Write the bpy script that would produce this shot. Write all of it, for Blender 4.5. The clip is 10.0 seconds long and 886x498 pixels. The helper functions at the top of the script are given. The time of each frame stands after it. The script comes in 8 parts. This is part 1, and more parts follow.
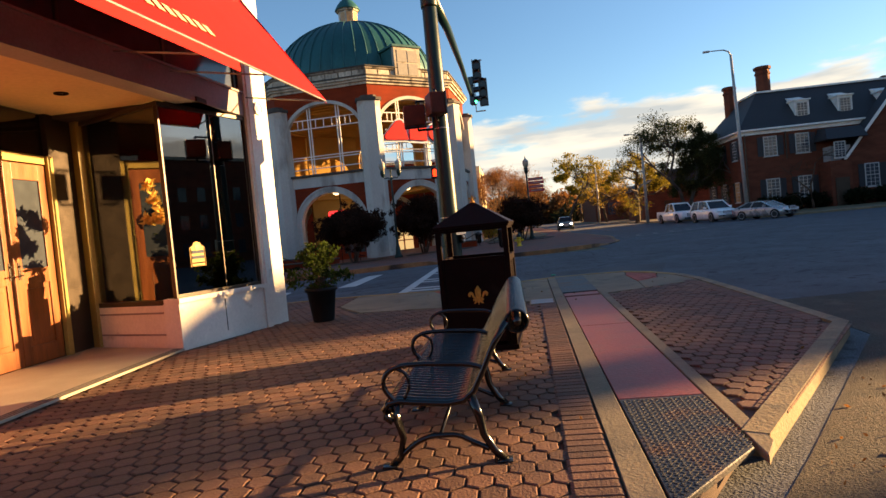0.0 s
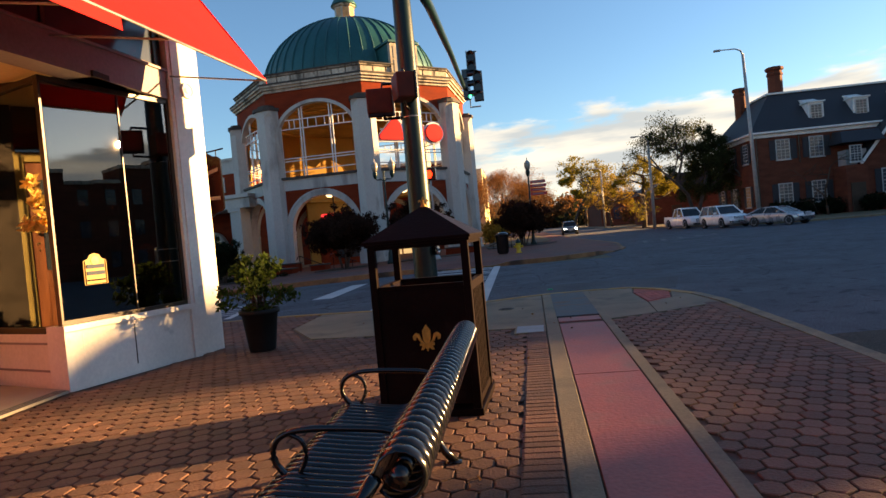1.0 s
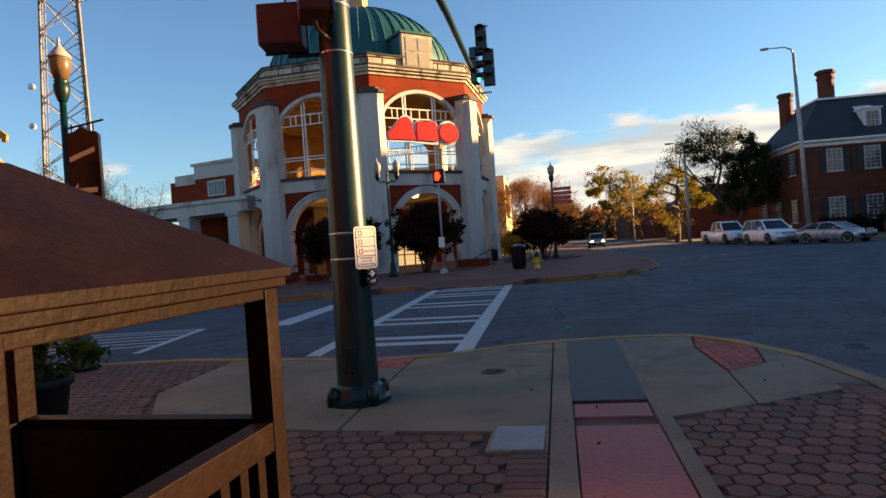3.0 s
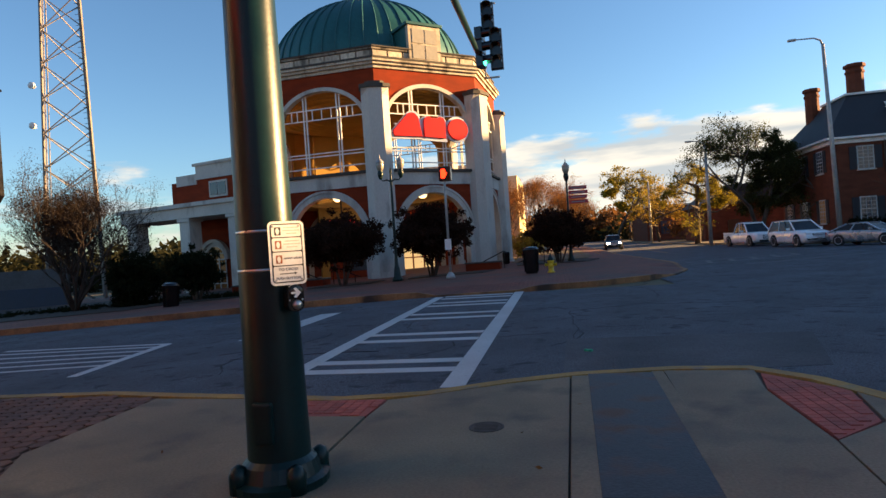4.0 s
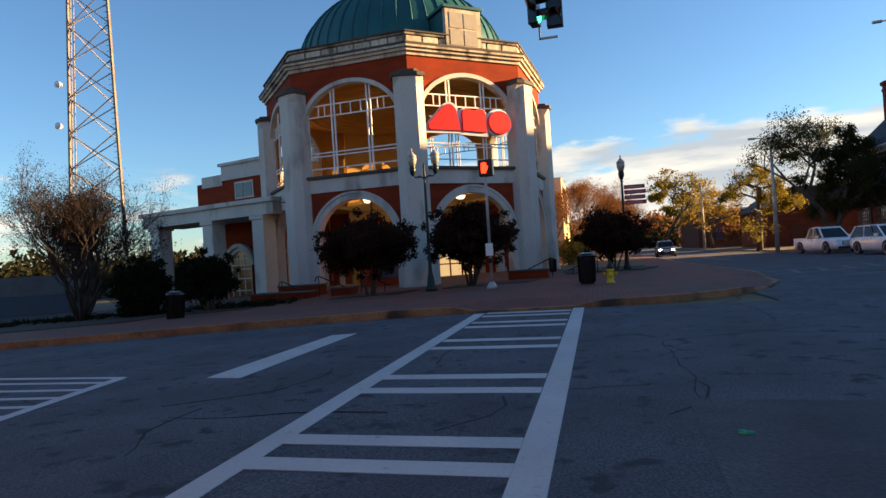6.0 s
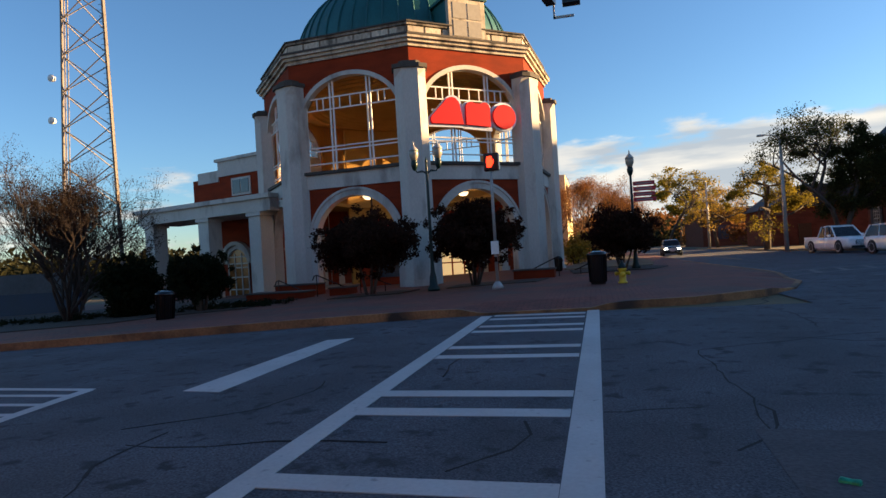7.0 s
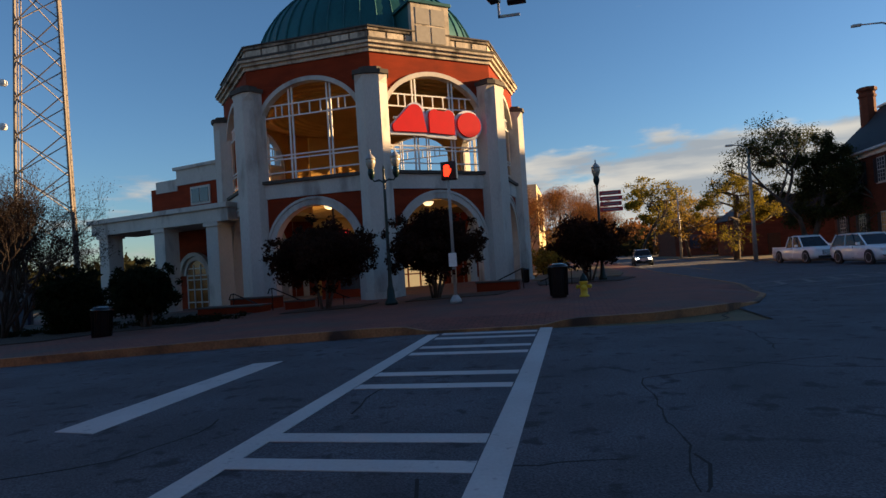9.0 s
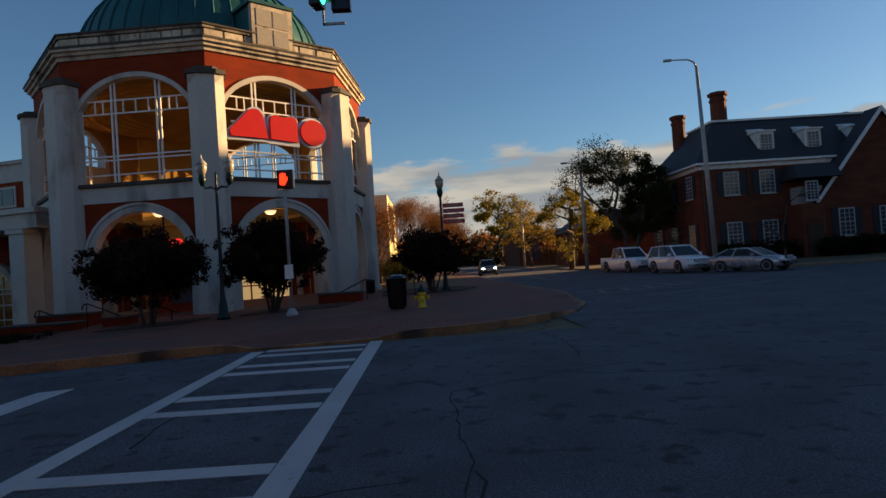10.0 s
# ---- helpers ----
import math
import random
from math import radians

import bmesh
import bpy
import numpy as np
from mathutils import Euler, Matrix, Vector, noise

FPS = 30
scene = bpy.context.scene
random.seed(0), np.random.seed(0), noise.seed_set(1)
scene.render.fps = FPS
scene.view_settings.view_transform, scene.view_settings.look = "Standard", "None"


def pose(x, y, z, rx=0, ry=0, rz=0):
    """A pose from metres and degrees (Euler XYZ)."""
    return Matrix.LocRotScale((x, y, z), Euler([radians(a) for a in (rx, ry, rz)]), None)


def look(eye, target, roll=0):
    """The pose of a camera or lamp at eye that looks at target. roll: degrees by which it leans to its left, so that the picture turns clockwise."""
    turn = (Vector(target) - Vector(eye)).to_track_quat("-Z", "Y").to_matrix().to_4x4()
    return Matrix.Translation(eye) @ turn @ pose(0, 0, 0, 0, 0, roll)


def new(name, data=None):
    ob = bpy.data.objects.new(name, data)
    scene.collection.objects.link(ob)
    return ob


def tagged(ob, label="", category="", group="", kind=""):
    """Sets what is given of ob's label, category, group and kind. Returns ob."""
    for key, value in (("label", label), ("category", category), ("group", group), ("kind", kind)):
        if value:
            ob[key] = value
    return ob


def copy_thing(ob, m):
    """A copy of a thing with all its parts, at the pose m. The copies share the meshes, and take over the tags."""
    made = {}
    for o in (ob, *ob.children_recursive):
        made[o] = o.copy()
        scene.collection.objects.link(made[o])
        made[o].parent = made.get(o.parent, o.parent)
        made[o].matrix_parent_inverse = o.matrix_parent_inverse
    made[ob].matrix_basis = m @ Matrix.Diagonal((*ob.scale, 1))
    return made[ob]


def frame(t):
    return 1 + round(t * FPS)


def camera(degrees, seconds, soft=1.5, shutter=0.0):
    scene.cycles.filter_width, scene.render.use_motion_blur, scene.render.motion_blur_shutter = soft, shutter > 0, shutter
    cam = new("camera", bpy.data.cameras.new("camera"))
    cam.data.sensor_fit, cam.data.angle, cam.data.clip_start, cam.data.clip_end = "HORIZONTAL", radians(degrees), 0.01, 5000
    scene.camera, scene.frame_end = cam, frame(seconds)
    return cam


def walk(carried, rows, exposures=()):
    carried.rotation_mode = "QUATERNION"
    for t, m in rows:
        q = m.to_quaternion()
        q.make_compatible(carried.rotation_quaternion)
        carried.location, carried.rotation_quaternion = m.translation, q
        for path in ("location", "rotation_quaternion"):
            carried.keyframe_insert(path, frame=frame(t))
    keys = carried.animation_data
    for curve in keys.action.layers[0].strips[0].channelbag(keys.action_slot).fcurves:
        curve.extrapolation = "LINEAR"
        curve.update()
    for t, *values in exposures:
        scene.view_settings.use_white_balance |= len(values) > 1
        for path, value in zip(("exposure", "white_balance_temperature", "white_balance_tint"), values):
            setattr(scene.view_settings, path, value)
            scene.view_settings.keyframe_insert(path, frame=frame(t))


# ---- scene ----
cam = camera(70.8, 10.0)
METRES, EYE, TILT, LEAN, TURN = 16.129, 1.5, 0.0, 0.0, 6.2
ROWS = [
    (0.0, 0.0, 0.0, 0.0, -0.17, -1.8, 5.54),
    (0.5, 0.0178, 0.0689, 0.0018, 0.09, -1.52, 5.45),
    (1.0, 0.0379, 0.1359, 0.003, 0.32, -1.47, 5.14),
    (1.5, 0.0523, 0.2034, 0.0035, 1.15, -1.11, 4.18),
    (2.0, 0.0675, 0.2719, 0.0025, 1.6, -1.02, 4.25),
    (2.5, 0.0813, 0.3395, 0.0039, 2.14, -0.67, 4.05),
    (4.0, 0.1063, 0.5417, 0.0028, 3.97, -0.19, 3.88),
    (4.5, 0.106, 0.607, 0.003, 4.85, 0.19, 3.95),
    (5.0, 0.1055, 0.6716, 0.0038, 5.9, 0.46, 3.94),
    (5.5, 0.0974, 0.7302, 0.0025, 7.26, 0.66, 3.86),
    (7.0, 0.0689, 0.8511, 0.0007, 7.56, 0.49, 3.5),
    (7.5, 0.0712, 0.8797, 0.0007, 7.36, 0.58, 3.63),
    (8.0, 0.0763, 0.8994, 0.0015, 7.42, 0.83, 3.63),
    (8.5, 0.0941, 0.9097, 0.003, 7.17, 0.97, 3.67),
    (9.0, 0.1122, 0.9181, 0.0052, 5.55, 1.21, 3.62),
    (9.5, 0.1302, 0.929, 0.006, -0.29, 1.33, 3.63),
    (10.0, 0.1512, 0.9317, 0.0072, -7.63, 1.24, 3.77),
]
walk(cam, [(t, pose(0, 0, EYE, TILT, LEAN, TURN) @ pose(METRES * x, METRES * y, METRES * z, 90 + pitch, roll, yaw)) for t, x, y, z, yaw, pitch, roll in ROWS],
     [(0.0, 2.39, 6800, 10), (1.5, 2.45, 6750, 10), (2.5, 2.33, 6600, 10), (4.5, 2.38, 6450, 10), (7.0, 2.17, 6000, 10), (8.0, 1.94, 5880, 10), (9.0, 1.62, 5950, 10), (10.0, 1.33, 6300, 10)])

# ---------------------------------------------------------------- light
SUN_DIR = Vector((0.915, 0.37, 0.165)).normalized()   # towards the sun
world = bpy.data.worlds.new("sky")
scene.world = world
world.use_nodes = True
wn, wl = world.node_tree.nodes, world.node_tree.links
wn.clear()
sky = wn.new("ShaderNodeTexSky")
sky.sky_type = "NISHITA"
sky.sun_disc = False
sky.sun_elevation = math.asin(SUN_DIR.z)
sky.sun_rotation = math.atan2(SUN_DIR.x, SUN_DIR.y)
sky.air_density, sky.dust_density, sky.ozone_density = 1.0, 0.28, 3.4
coord = wn.new("ShaderNodeTexCoord")
sep = wn.new("ShaderNodeSeparateXYZ")
wl.new(coord.outputs["Generated"], sep.inputs[0])
lay = wn.new("ShaderNodeMapping")
lay.inputs["Scale"].default_value = (4.2, 4.2, 16.0)
wl.new(coord.outputs["Generated"], lay.inputs[0])
puff = wn.new("ShaderNodeTexNoise")
puff.inputs["Scale"].default_value = 1.9
puff.inputs["Detail"].default_value = 7.0
puff.inputs["Roughness"].default_value = 0.55
wl.new(lay.outputs[0], puff.inputs["Vector"])
edge = wn.new("ShaderNodeMapRange")      # clouds hug the horizon
edge.interpolation_type = "SMOOTHSTEP"
edge.inputs[1].default_value, edge.inputs[2].default_value = 0.215, 0.120
edge.inputs[3].default_value, edge.inputs[4].default_value = -0.34, 0.16
wl.new(sep.outputs[2], edge.inputs[0])
east = wn.new("ShaderNodeMapRange")      # and thicken towards the sun's side
east.inputs[1].default_value, east.inputs[2].default_value = -0.30, 0.10
east.inputs[3].default_value, east.inputs[4].default_value = -0.22, 0.04
wl.new(sep.outputs[0], east.inputs[0])
sum1 = wn.new("ShaderNodeMath"); sum1.operation = "ADD"
sum2 = wn.new("ShaderNodeMath"); sum2.operation = "ADD"
wl.new(puff.outputs["Fac"], sum1.inputs[0]); wl.new(edge.outputs[0], sum1.inputs[1])
wl.new(sum1.outputs[0], sum2.inputs[0]); wl.new(east.outputs[0], sum2.inputs[1])
cover = wn.new("ShaderNodeMapRange")
cover.interpolation_type = "SMOOTHSTEP"
cover.inputs[1].default_value, cover.inputs[2].default_value = 0.42, 0.62
wl.new(sum2.outputs[0], cover.inputs[0])
cloud = wn.new("ShaderNodeMix"); cloud.data_type = "RGBA"
folds = wn.new("ShaderNodeTexNoise")      # sunlit tops and grey undersides
folds.inputs["Scale"].default_value, folds.inputs["Detail"].default_value = 1.5, 6.0
fold_lay = wn.new("ShaderNodeMapping")
fold_lay.inputs["Scale"].default_value = (3.6, 3.6, 26.0)
fold_lay.inputs["Location"].default_value = (3.1, 0.7, 0.4)
wl.new(coord.outputs["Generated"], fold_lay.inputs[0])
wl.new(fold_lay.outputs[0], folds.inputs["Vector"])
lit = wn.new("ShaderNodeMapRange")
lit.inputs[1].default_value, lit.inputs[2].default_value = 0.40, 0.62
wl.new(folds.outputs["Fac"], lit.inputs[0])
tone = wn.new("ShaderNodeMix"); tone.data_type = "RGBA"
tone.inputs[6].default_value = (2.5, 2.65, 2.7, 1)
tone.inputs[7].default_value = (4.6, 4.2, 3.5, 1)
wl.new(lit.outputs[0], tone.inputs[0])
wl.new(tone.outputs[2], cloud.inputs[7])
wl.new(cover.outputs[0], cloud.inputs[0])
wl.new(sky.outputs[0], cloud.inputs[6])
back = wn.new("ShaderNodeBackground")
back.inputs["Strength"].default_value = 0.050
wl.new(cloud.outputs[2], back.inputs[0])
out = wn.new("ShaderNodeOutputWorld")
wl.new(back.outputs[0], out.inputs[0])

sun = new("sun", bpy.data.lights.new("sun", "SUN"))
sun.data.energy, sun.data.angle, sun.data.color = 5.0, radians(0.6), (1.0, 0.60, 0.25)
sun.matrix_world = look(SUN_DIR * 200, (0, 0, 0))

# ---------------------------------------------------------------- materials


def material(name, colour, rough=0.7, metal=0.0, vary=0.25, scale=3.0, fine=40.0, bump=0.15, streak=None, piece=0.0,
             island=0.0, coat=0.0, spots=None, spec=0.5, grain=0.6):
    """Node material: base colour varied at two scales, roughness variation and fine relief, in metres of object space."""
    m = bpy.data.materials.new(name)
    m.use_nodes = True
    n, l = m.node_tree.nodes, m.node_tree.links
    b = n["Principled BSDF"]
    b.inputs["Metallic"].default_value = metal
    b.inputs["Coat Weight"].default_value = coat
    b.inputs["Specular IOR Level"].default_value = spec
    tc = n.new("ShaderNodeTexCoord")
    geo = n.new("ShaderNodeNewGeometry")
    mp = n.new("ShaderNodeMapping")
    mp.inputs["Scale"].default_value = streak or (1, 1, 1)
    l.new(geo.outputs["Position"], mp.inputs[0])
    big = n.new("ShaderNodeTexNoise")
    big.inputs["Scale"].default_value, big.inputs["Detail"].default_value = scale, 6
    l.new(mp.outputs[0], big.inputs["Vector"])
    small = n.new("ShaderNodeTexNoise")
    small.inputs["Scale"].default_value, small.inputs["Detail"].default_value = fine, 4
    l.new(mp.outputs[0], small.inputs["Vector"])
    r1 = n.new("ShaderNodeMapRange")
    r1.inputs[1].default_value, r1.inputs[2].default_value = 0.3, 0.7
    r1.inputs[3].default_value, r1.inputs[4].default_value = 1 - vary, 1 + vary
    l.new(big.outputs["Fac"], r1.inputs[0])
    r2 = n.new("ShaderNodeMapRange")
    r2.inputs[1].default_value, r2.inputs[2].default_value = 0.3, 0.7
    r2.inputs[3].default_value, r2.inputs[4].default_value = 1 - vary * grain, 1 + vary * grain
    l.new(small.outputs["Fac"], r2.inputs[0])
    mul = n.new("ShaderNodeMath"); mul.operation = "MULTIPLY"
    l.new(r1.outputs[0], mul.inputs[0]); l.new(r2.outputs[0], mul.inputs[1])
    last = mul.outputs[0]
    for amount, source in ((piece, "object"), (island, "island")):
        if amount:
            r3 = n.new("ShaderNodeMapRange")
            r3.inputs[3].default_value, r3.inputs[4].default_value = 1 - amount, 1 + amount
            if source == "object":
                l.new(n.new("ShaderNodeObjectInfo").outputs["Random"], r3.inputs[0])
            else:
                l.new(geo.outputs["Random Per Island"], r3.inputs[0])
            m3 = n.new("ShaderNodeMath"); m3.operation = "MULTIPLY"
            l.new(last, m3.inputs[0]); l.new(r3.outputs[0], m3.inputs[1])
            last = m3.outputs[0]
    vm = n.new("ShaderNodeVectorMath"); vm.operation = "SCALE"
    vm.inputs[0].default_value = colour[:3]
    l.new(last, vm.inputs["Scale"])
    shade = vm.outputs[0]
    if spots:   # (colour, scale, low, high): stains with a shape of their own
        sc, ss, lo, hi = spots
        st = n.new("ShaderNodeTexNoise")
        st.inputs["Scale"].default_value, st.inputs["Detail"].default_value = ss, 8
        l.new(mp.outputs[0], st.inputs["Vector"])
        rr = n.new("ShaderNodeMapRange")
        rr.inputs[1].default_value, rr.inputs[2].default_value = lo, hi
        l.new(st.outputs["Fac"], rr.inputs[0])
        mx = n.new("ShaderNodeMix"); mx.data_type = "RGBA"
        mx.inputs[7].default_value = (*sc, 1)
        l.new(rr.outputs[0], mx.inputs[0]); l.new(shade, mx.inputs[6])
        shade = mx.outputs[2]
    l.new(shade, b.inputs["Base Color"])
    rg = n.new("ShaderNodeMapRange")
    rg.inputs[3].default_value, rg.inputs[4].default_value = max(0.03, rough - 0.12), min(1, rough + 0.12)
    l.new(big.outputs["Fac"], rg.inputs[0])
    l.new(rg.outputs[0], b.inputs["Roughness"])
    if bump:
        bp = n.new("ShaderNodeBump")
        bp.inputs["Strength"].default_value, bp.inputs["Distance"].default_value = bump, 0.02
        l.new(small.outputs["Fac"], bp.inputs["Height"])
        l.new(bp.outputs[0], b.inputs["Normal"])
    return m


def glass(name, tint=(0.9, 0.95, 0.95), rough=0.004):
    """A clear pane: mostly see-through, with a sharp reflection."""
    m = bpy.data.materials.new(name)
    m.use_nodes = True
    n, l = m.node_tree.nodes, m.node_tree.links
    n.clear()
    g = n.new("ShaderNodeBsdfGlossy"); g.inputs["Roughness"].default_value = rough
    t = n.new("ShaderNodeBsdfTransparent"); t.inputs[0].default_value = (*tint, 1)
    f = n.new("ShaderNodeFresnel"); f.inputs[0].default_value = 2.3
    mx = n.new("ShaderNodeMixShader"); o = n.new("ShaderNodeOutputMaterial")
    l.new(f.outputs[0], mx.inputs[0]); l.new(t.outputs[0], mx.inputs[1]); l.new(g.outputs[0], mx.inputs[2])
    l.new(mx.outputs[0], o.inputs[0])
    return m


def glow(name, colour, strength):
    m = bpy.data.materials.new(name)
    m.use_nodes = True
    b = m.node_tree.nodes["Principled BSDF"]
    b.inputs["Base Color"].default_value = (*colour, 1)
    b.inputs["Emission Color"].default_value = (*colour, 1)
    b.inputs["Emission Strength"].default_value = strength
    return m


def leaf_material(name, colour, warm):
    m = material(name, colour, 0.85, vary=0.35, scale=1.2, fine=9, bump=0, island=0.35)
    b = m.node_tree.nodes["Principled BSDF"]
    b.inputs["Subsurface Weight"].default_value = 0.0
    b.inputs["Transmission Weight"].default_value = 0.0
    b.inputs["Sheen Weight"].default_value = warm
    b.inputs["Specular IOR Level"].default_value = 0.08
    n, l = m.node_tree.nodes, m.node_tree.links     # thin leaves let light through
    tr = n.new("ShaderNodeBsdfTranslucent")
    l.new(b.inputs["Base Color"].links[0].from_socket, tr.inputs[0])
    mx = n.new("ShaderNodeMixShader")
    mx.inputs[0].default_value = 0.45
    l.new(b.outputs[0], mx.inputs[1]); l.new(tr.outputs[0], mx.inputs[2])
    l.new(mx.outputs[0], n["Material Output"].inputs[0])
    return m


ASPHALT = material("asphalt", (0.070, 0.076, 0.090), 0.88, vary=0.34, scale=0.6, fine=48, bump=1.0, spec=0.45, grain=1.9, spots=((0.028, 0.030, 0.036), 3.2, 0.58, 0.66))
CRACK = material("crack_shadow", (0.010, 0.010, 0.010), 0.95, vary=0.2, bump=0)
PATCH = material("asphalt_patch", (0.064, 0.064, 0.070), 0.9, vary=0.4, scale=0.8, fine=30, bump=0.9, spots=((0.07, 0.065, 0.06), 1.2, 0.60, 0.75))
ROUGH_ASPHALT = material("coarse_asphalt", (0.046, 0.035, 0.023), 0.92, vary=0.38, scale=1.6, fine=65, bump=1.0, grain=2.0, spots=((0.095, 0.070, 0.042), 2.4, 0.58, 0.74))
EARTH = material("dry_lawn", (0.11, 0.085, 0.04), 0.95, vary=0.4, scale=0.3, fine=12, bump=0.6)
CONCRETE = material("concrete", (0.180, 0.140, 0.088), 0.85, vary=0.26, scale=0.9, fine=45, bump=0.25, spots=((0.085, 0.070, 0.052), 1.4, 0.54, 0.74))
CURB_STONE = material("curb_concrete", (0.20, 0.152, 0.085), 0.85, vary=0.3, scale=2.2, fine=35, bump=0.4, spots=((0.10, 0.085, 0.06), 3.1, 0.56, 0.72))
PAVER = material("brick_paver", (0.120, 0.055, 0.032), 0.8, vary=0.28, scale=1.1, fine=55, bump=0.45, piece=0.28)
PAVER_FAR = material("brick_paver_field", (0.120, 0.055, 0.032), 0.8, vary=0.28, scale=1.1, fine=55, bump=0.45, island=0.28)
JOINT = material("joint_sand", (0.075, 0.045, 0.032), 0.95, vary=0.3, scale=3, fine=80, bump=0.3)
WORN_PAINT = material("worn_road_paint", (0.12, 0.12, 0.12), 0.85, vary=0.3, scale=1.2, fine=20, bump=0.2)
FAR_KERB = material("dirty_brown_kerb", (0.26, 0.13, 0.052), 0.85, vary=0.4, scale=1.2, fine=18, bump=0.3, spots=((0.045, 0.030, 0.020), 0.8, 0.50, 0.66))
FAR_PAVE = material("far_brick_walk", (0.165, 0.052, 0.034), 0.85, vary=0.3, scale=0.5, fine=16, bump=0.3, spots=((0.09, 0.062, 0.050), 0.35, 0.50, 0.70))
fn, fl = FAR_PAVE.node_tree.nodes, FAR_PAVE.node_tree.links      # small bricks, too far off to be built singly
course = fn.new("ShaderNodeTexBrick")
course.inputs["Scale"].default_value = 1.0
course.inputs["Brick Width"].default_value, course.inputs["Row Height"].default_value = 0.30, 0.15
course.inputs["Mortar Size"].default_value = 0.014
course.inputs["Color1"].default_value, course.inputs["Color2"].default_value = (1.15, 1.1, 1.1, 1), (0.8, 0.8, 0.8, 1)
course.inputs["Mortar"].default_value = (0.42, 0.42, 0.42, 1)
fl.new(fn.new("ShaderNodeNewGeometry").outputs["Position"], course.inputs["Vector"])
base_in = fn["Principled BSDF"].inputs["Base Color"]
tint = fn.new("ShaderNodeVectorMath"); tint.operation = "MULTIPLY"
fl.new(base_in.links[0].from_socket, tint.inputs[0]); fl.new(course.outputs["Color"], tint.inputs[1])
fl.new(tint.outputs[0], base_in)
RED_PLATE = material("red_painted_plate", (0.27, 0.066, 0.052), 0.6, vary=0.24, scale=1.6, fine=30, bump=0.2, spots=((0.16, 0.085, 0.072), 1.6, 0.52, 0.72))
STEEL_PLATE = material("worn_steel_plate", (0.034, 0.036, 0.042), 0.62, 0.15, vary=0.45, scale=2.2, fine=50, bump=0.3, spots=((0.085, 0.034, 0.016), 2.2, 0.50, 0.66))
TACTILE = material("tactile_brick", (0.34, 0.075, 0.05), 0.8, vary=0.25, scale=2, fine=50, bump=0.3, island=0.2)
LINE_PAINT = material("road_paint", (0.46, 0.46, 0.45), 0.8, vary=0.10, scale=0.8, fine=26, bump=0.2, spots=((0.20, 0.20, 0.20), 7.0, 0.63, 0.78))
YELLOW_PAINT = material("yellow_kerb_paint", (0.32, 0.19, 0.045), 0.8, vary=0.25, scale=2.5, fine=30, bump=0.25, spots=((0.2, 0.16, 0.1), 3.0, 0.55, 0.72))
STUCCO = material("painted_stucco", (0.49, 0.46, 0.415), 0.85, vary=0.12, scale=0.5, fine=16, bump=0.15, streak=(1, 1, 0.35), spots=((0.20, 0.17, 0.15), 0.9, 0.55, 0.76))
CORNICE = material("weathered_cornice", (0.46, 0.40, 0.31), 0.9, vary=0.35, scale=0.9, fine=10, bump=0.25, streak=(1, 1, 0.5), spots=((0.07, 0.06, 0.048), 1.6, 0.52, 0.72))
BRICK_RED = material("red_brick", (0.20, 0.030, 0.010), 0.85, vary=0.22, scale=0.8, fine=18, bump=0.3, spec=0.12, streak=(1, 1, 3))
BRICK_DARK = material("brown_brick", (0.125, 0.040, 0.023), 0.85, vary=0.25, scale=0.7, fine=18, bump=0.3, spec=0.15, streak=(1, 1, 3))
CREAM = material("cream_plaster", (0.72, 0.57, 0.30), 0.8, vary=0.10, scale=0.6, fine=14, bump=0.1)
OCHRE = material("ochre_lobby_plaster", (0.40, 0.235, 0.065), 0.85, vary=0.14, scale=0.6, fine=14, bump=0.1, spec=0.1)
# dark door glass coloured orange for what it reflects
DOOR_REFLECTION = material("painted_door_reflection", (0.22, 0.085, 0.02), 0.12, vary=0.4, scale=1.4, fine=6, bump=0)
WHITE_METAL = material("white_painted_metal", (0.72, 0.70, 0.66), 0.5, vary=0.12, scale=2, fine=20, bump=0.05)
SASH_WHITE = material("aged_sash_paint", (0.42, 0.41, 0.39), 0.6, vary=0.14, scale=2, fine=20, bump=0.05)
COPPER = material("green_roof_metal", (0.013, 0.090, 0.092), 0.5, 0.25, vary=0.2, scale=0.7, fine=8, bump=0.08, streak=(1, 1, 0.4))
STAINED = material("stained_parapet_stone", (0.27, 0.23, 0.18), 0.9, vary=0.3, scale=1.1, fine=10, bump=0.25, streak=(1, 1, 0.4), spots=((0.045, 0.04, 0.034), 1.8, 0.47, 0.64), spec=0.2)
DARK_STONE = material("dark_cap_stone", (0.06, 0.051, 0.042), 0.85, vary=0.3, scale=1.5, fine=15, bump=0.3)
RED_SIGN = material("red_sign_face", (0.46, 0.005, 0.010), 0.6, spec=0.15, vary=0.06, scale=2, fine=20, bump=0)
SILVER = material("silver_sign_edge", (0.48, 0.50, 0.54), 0.4, 0.4, vary=0.1, scale=2, fine=20, bump=0)
GREEN_POLE = material("dark_green_enamel", (0.0012, 0.017, 0.016), 0.36, vary=0.2, scale=3, fine=30, bump=0.04, coat=0.0, spec=0.32, spots=((0.008, 0.02, 0.018), 5.0, 0.62, 0.80))
BLACK_PAINT = material("black_enamel", (0.004, 0.004, 0.0045), 0.17, vary=0.2, scale=6, fine=50, bump=0.03, coat=0.1)
BROWN_PAINT = material("brown_enamel", (0.0075, 0.003, 0.0022), 0.5, vary=0.3, scale=3, fine=40, bump=0.12, spots=((0.015, 0.008, 0.006), 6.0, 0.62, 0.76), spec=0.05)
PLAQUE = material("ochre_plaque", (0.36, 0.20, 0.028), 0.6, vary=0.15, scale=12, fine=50, bump=0.05)
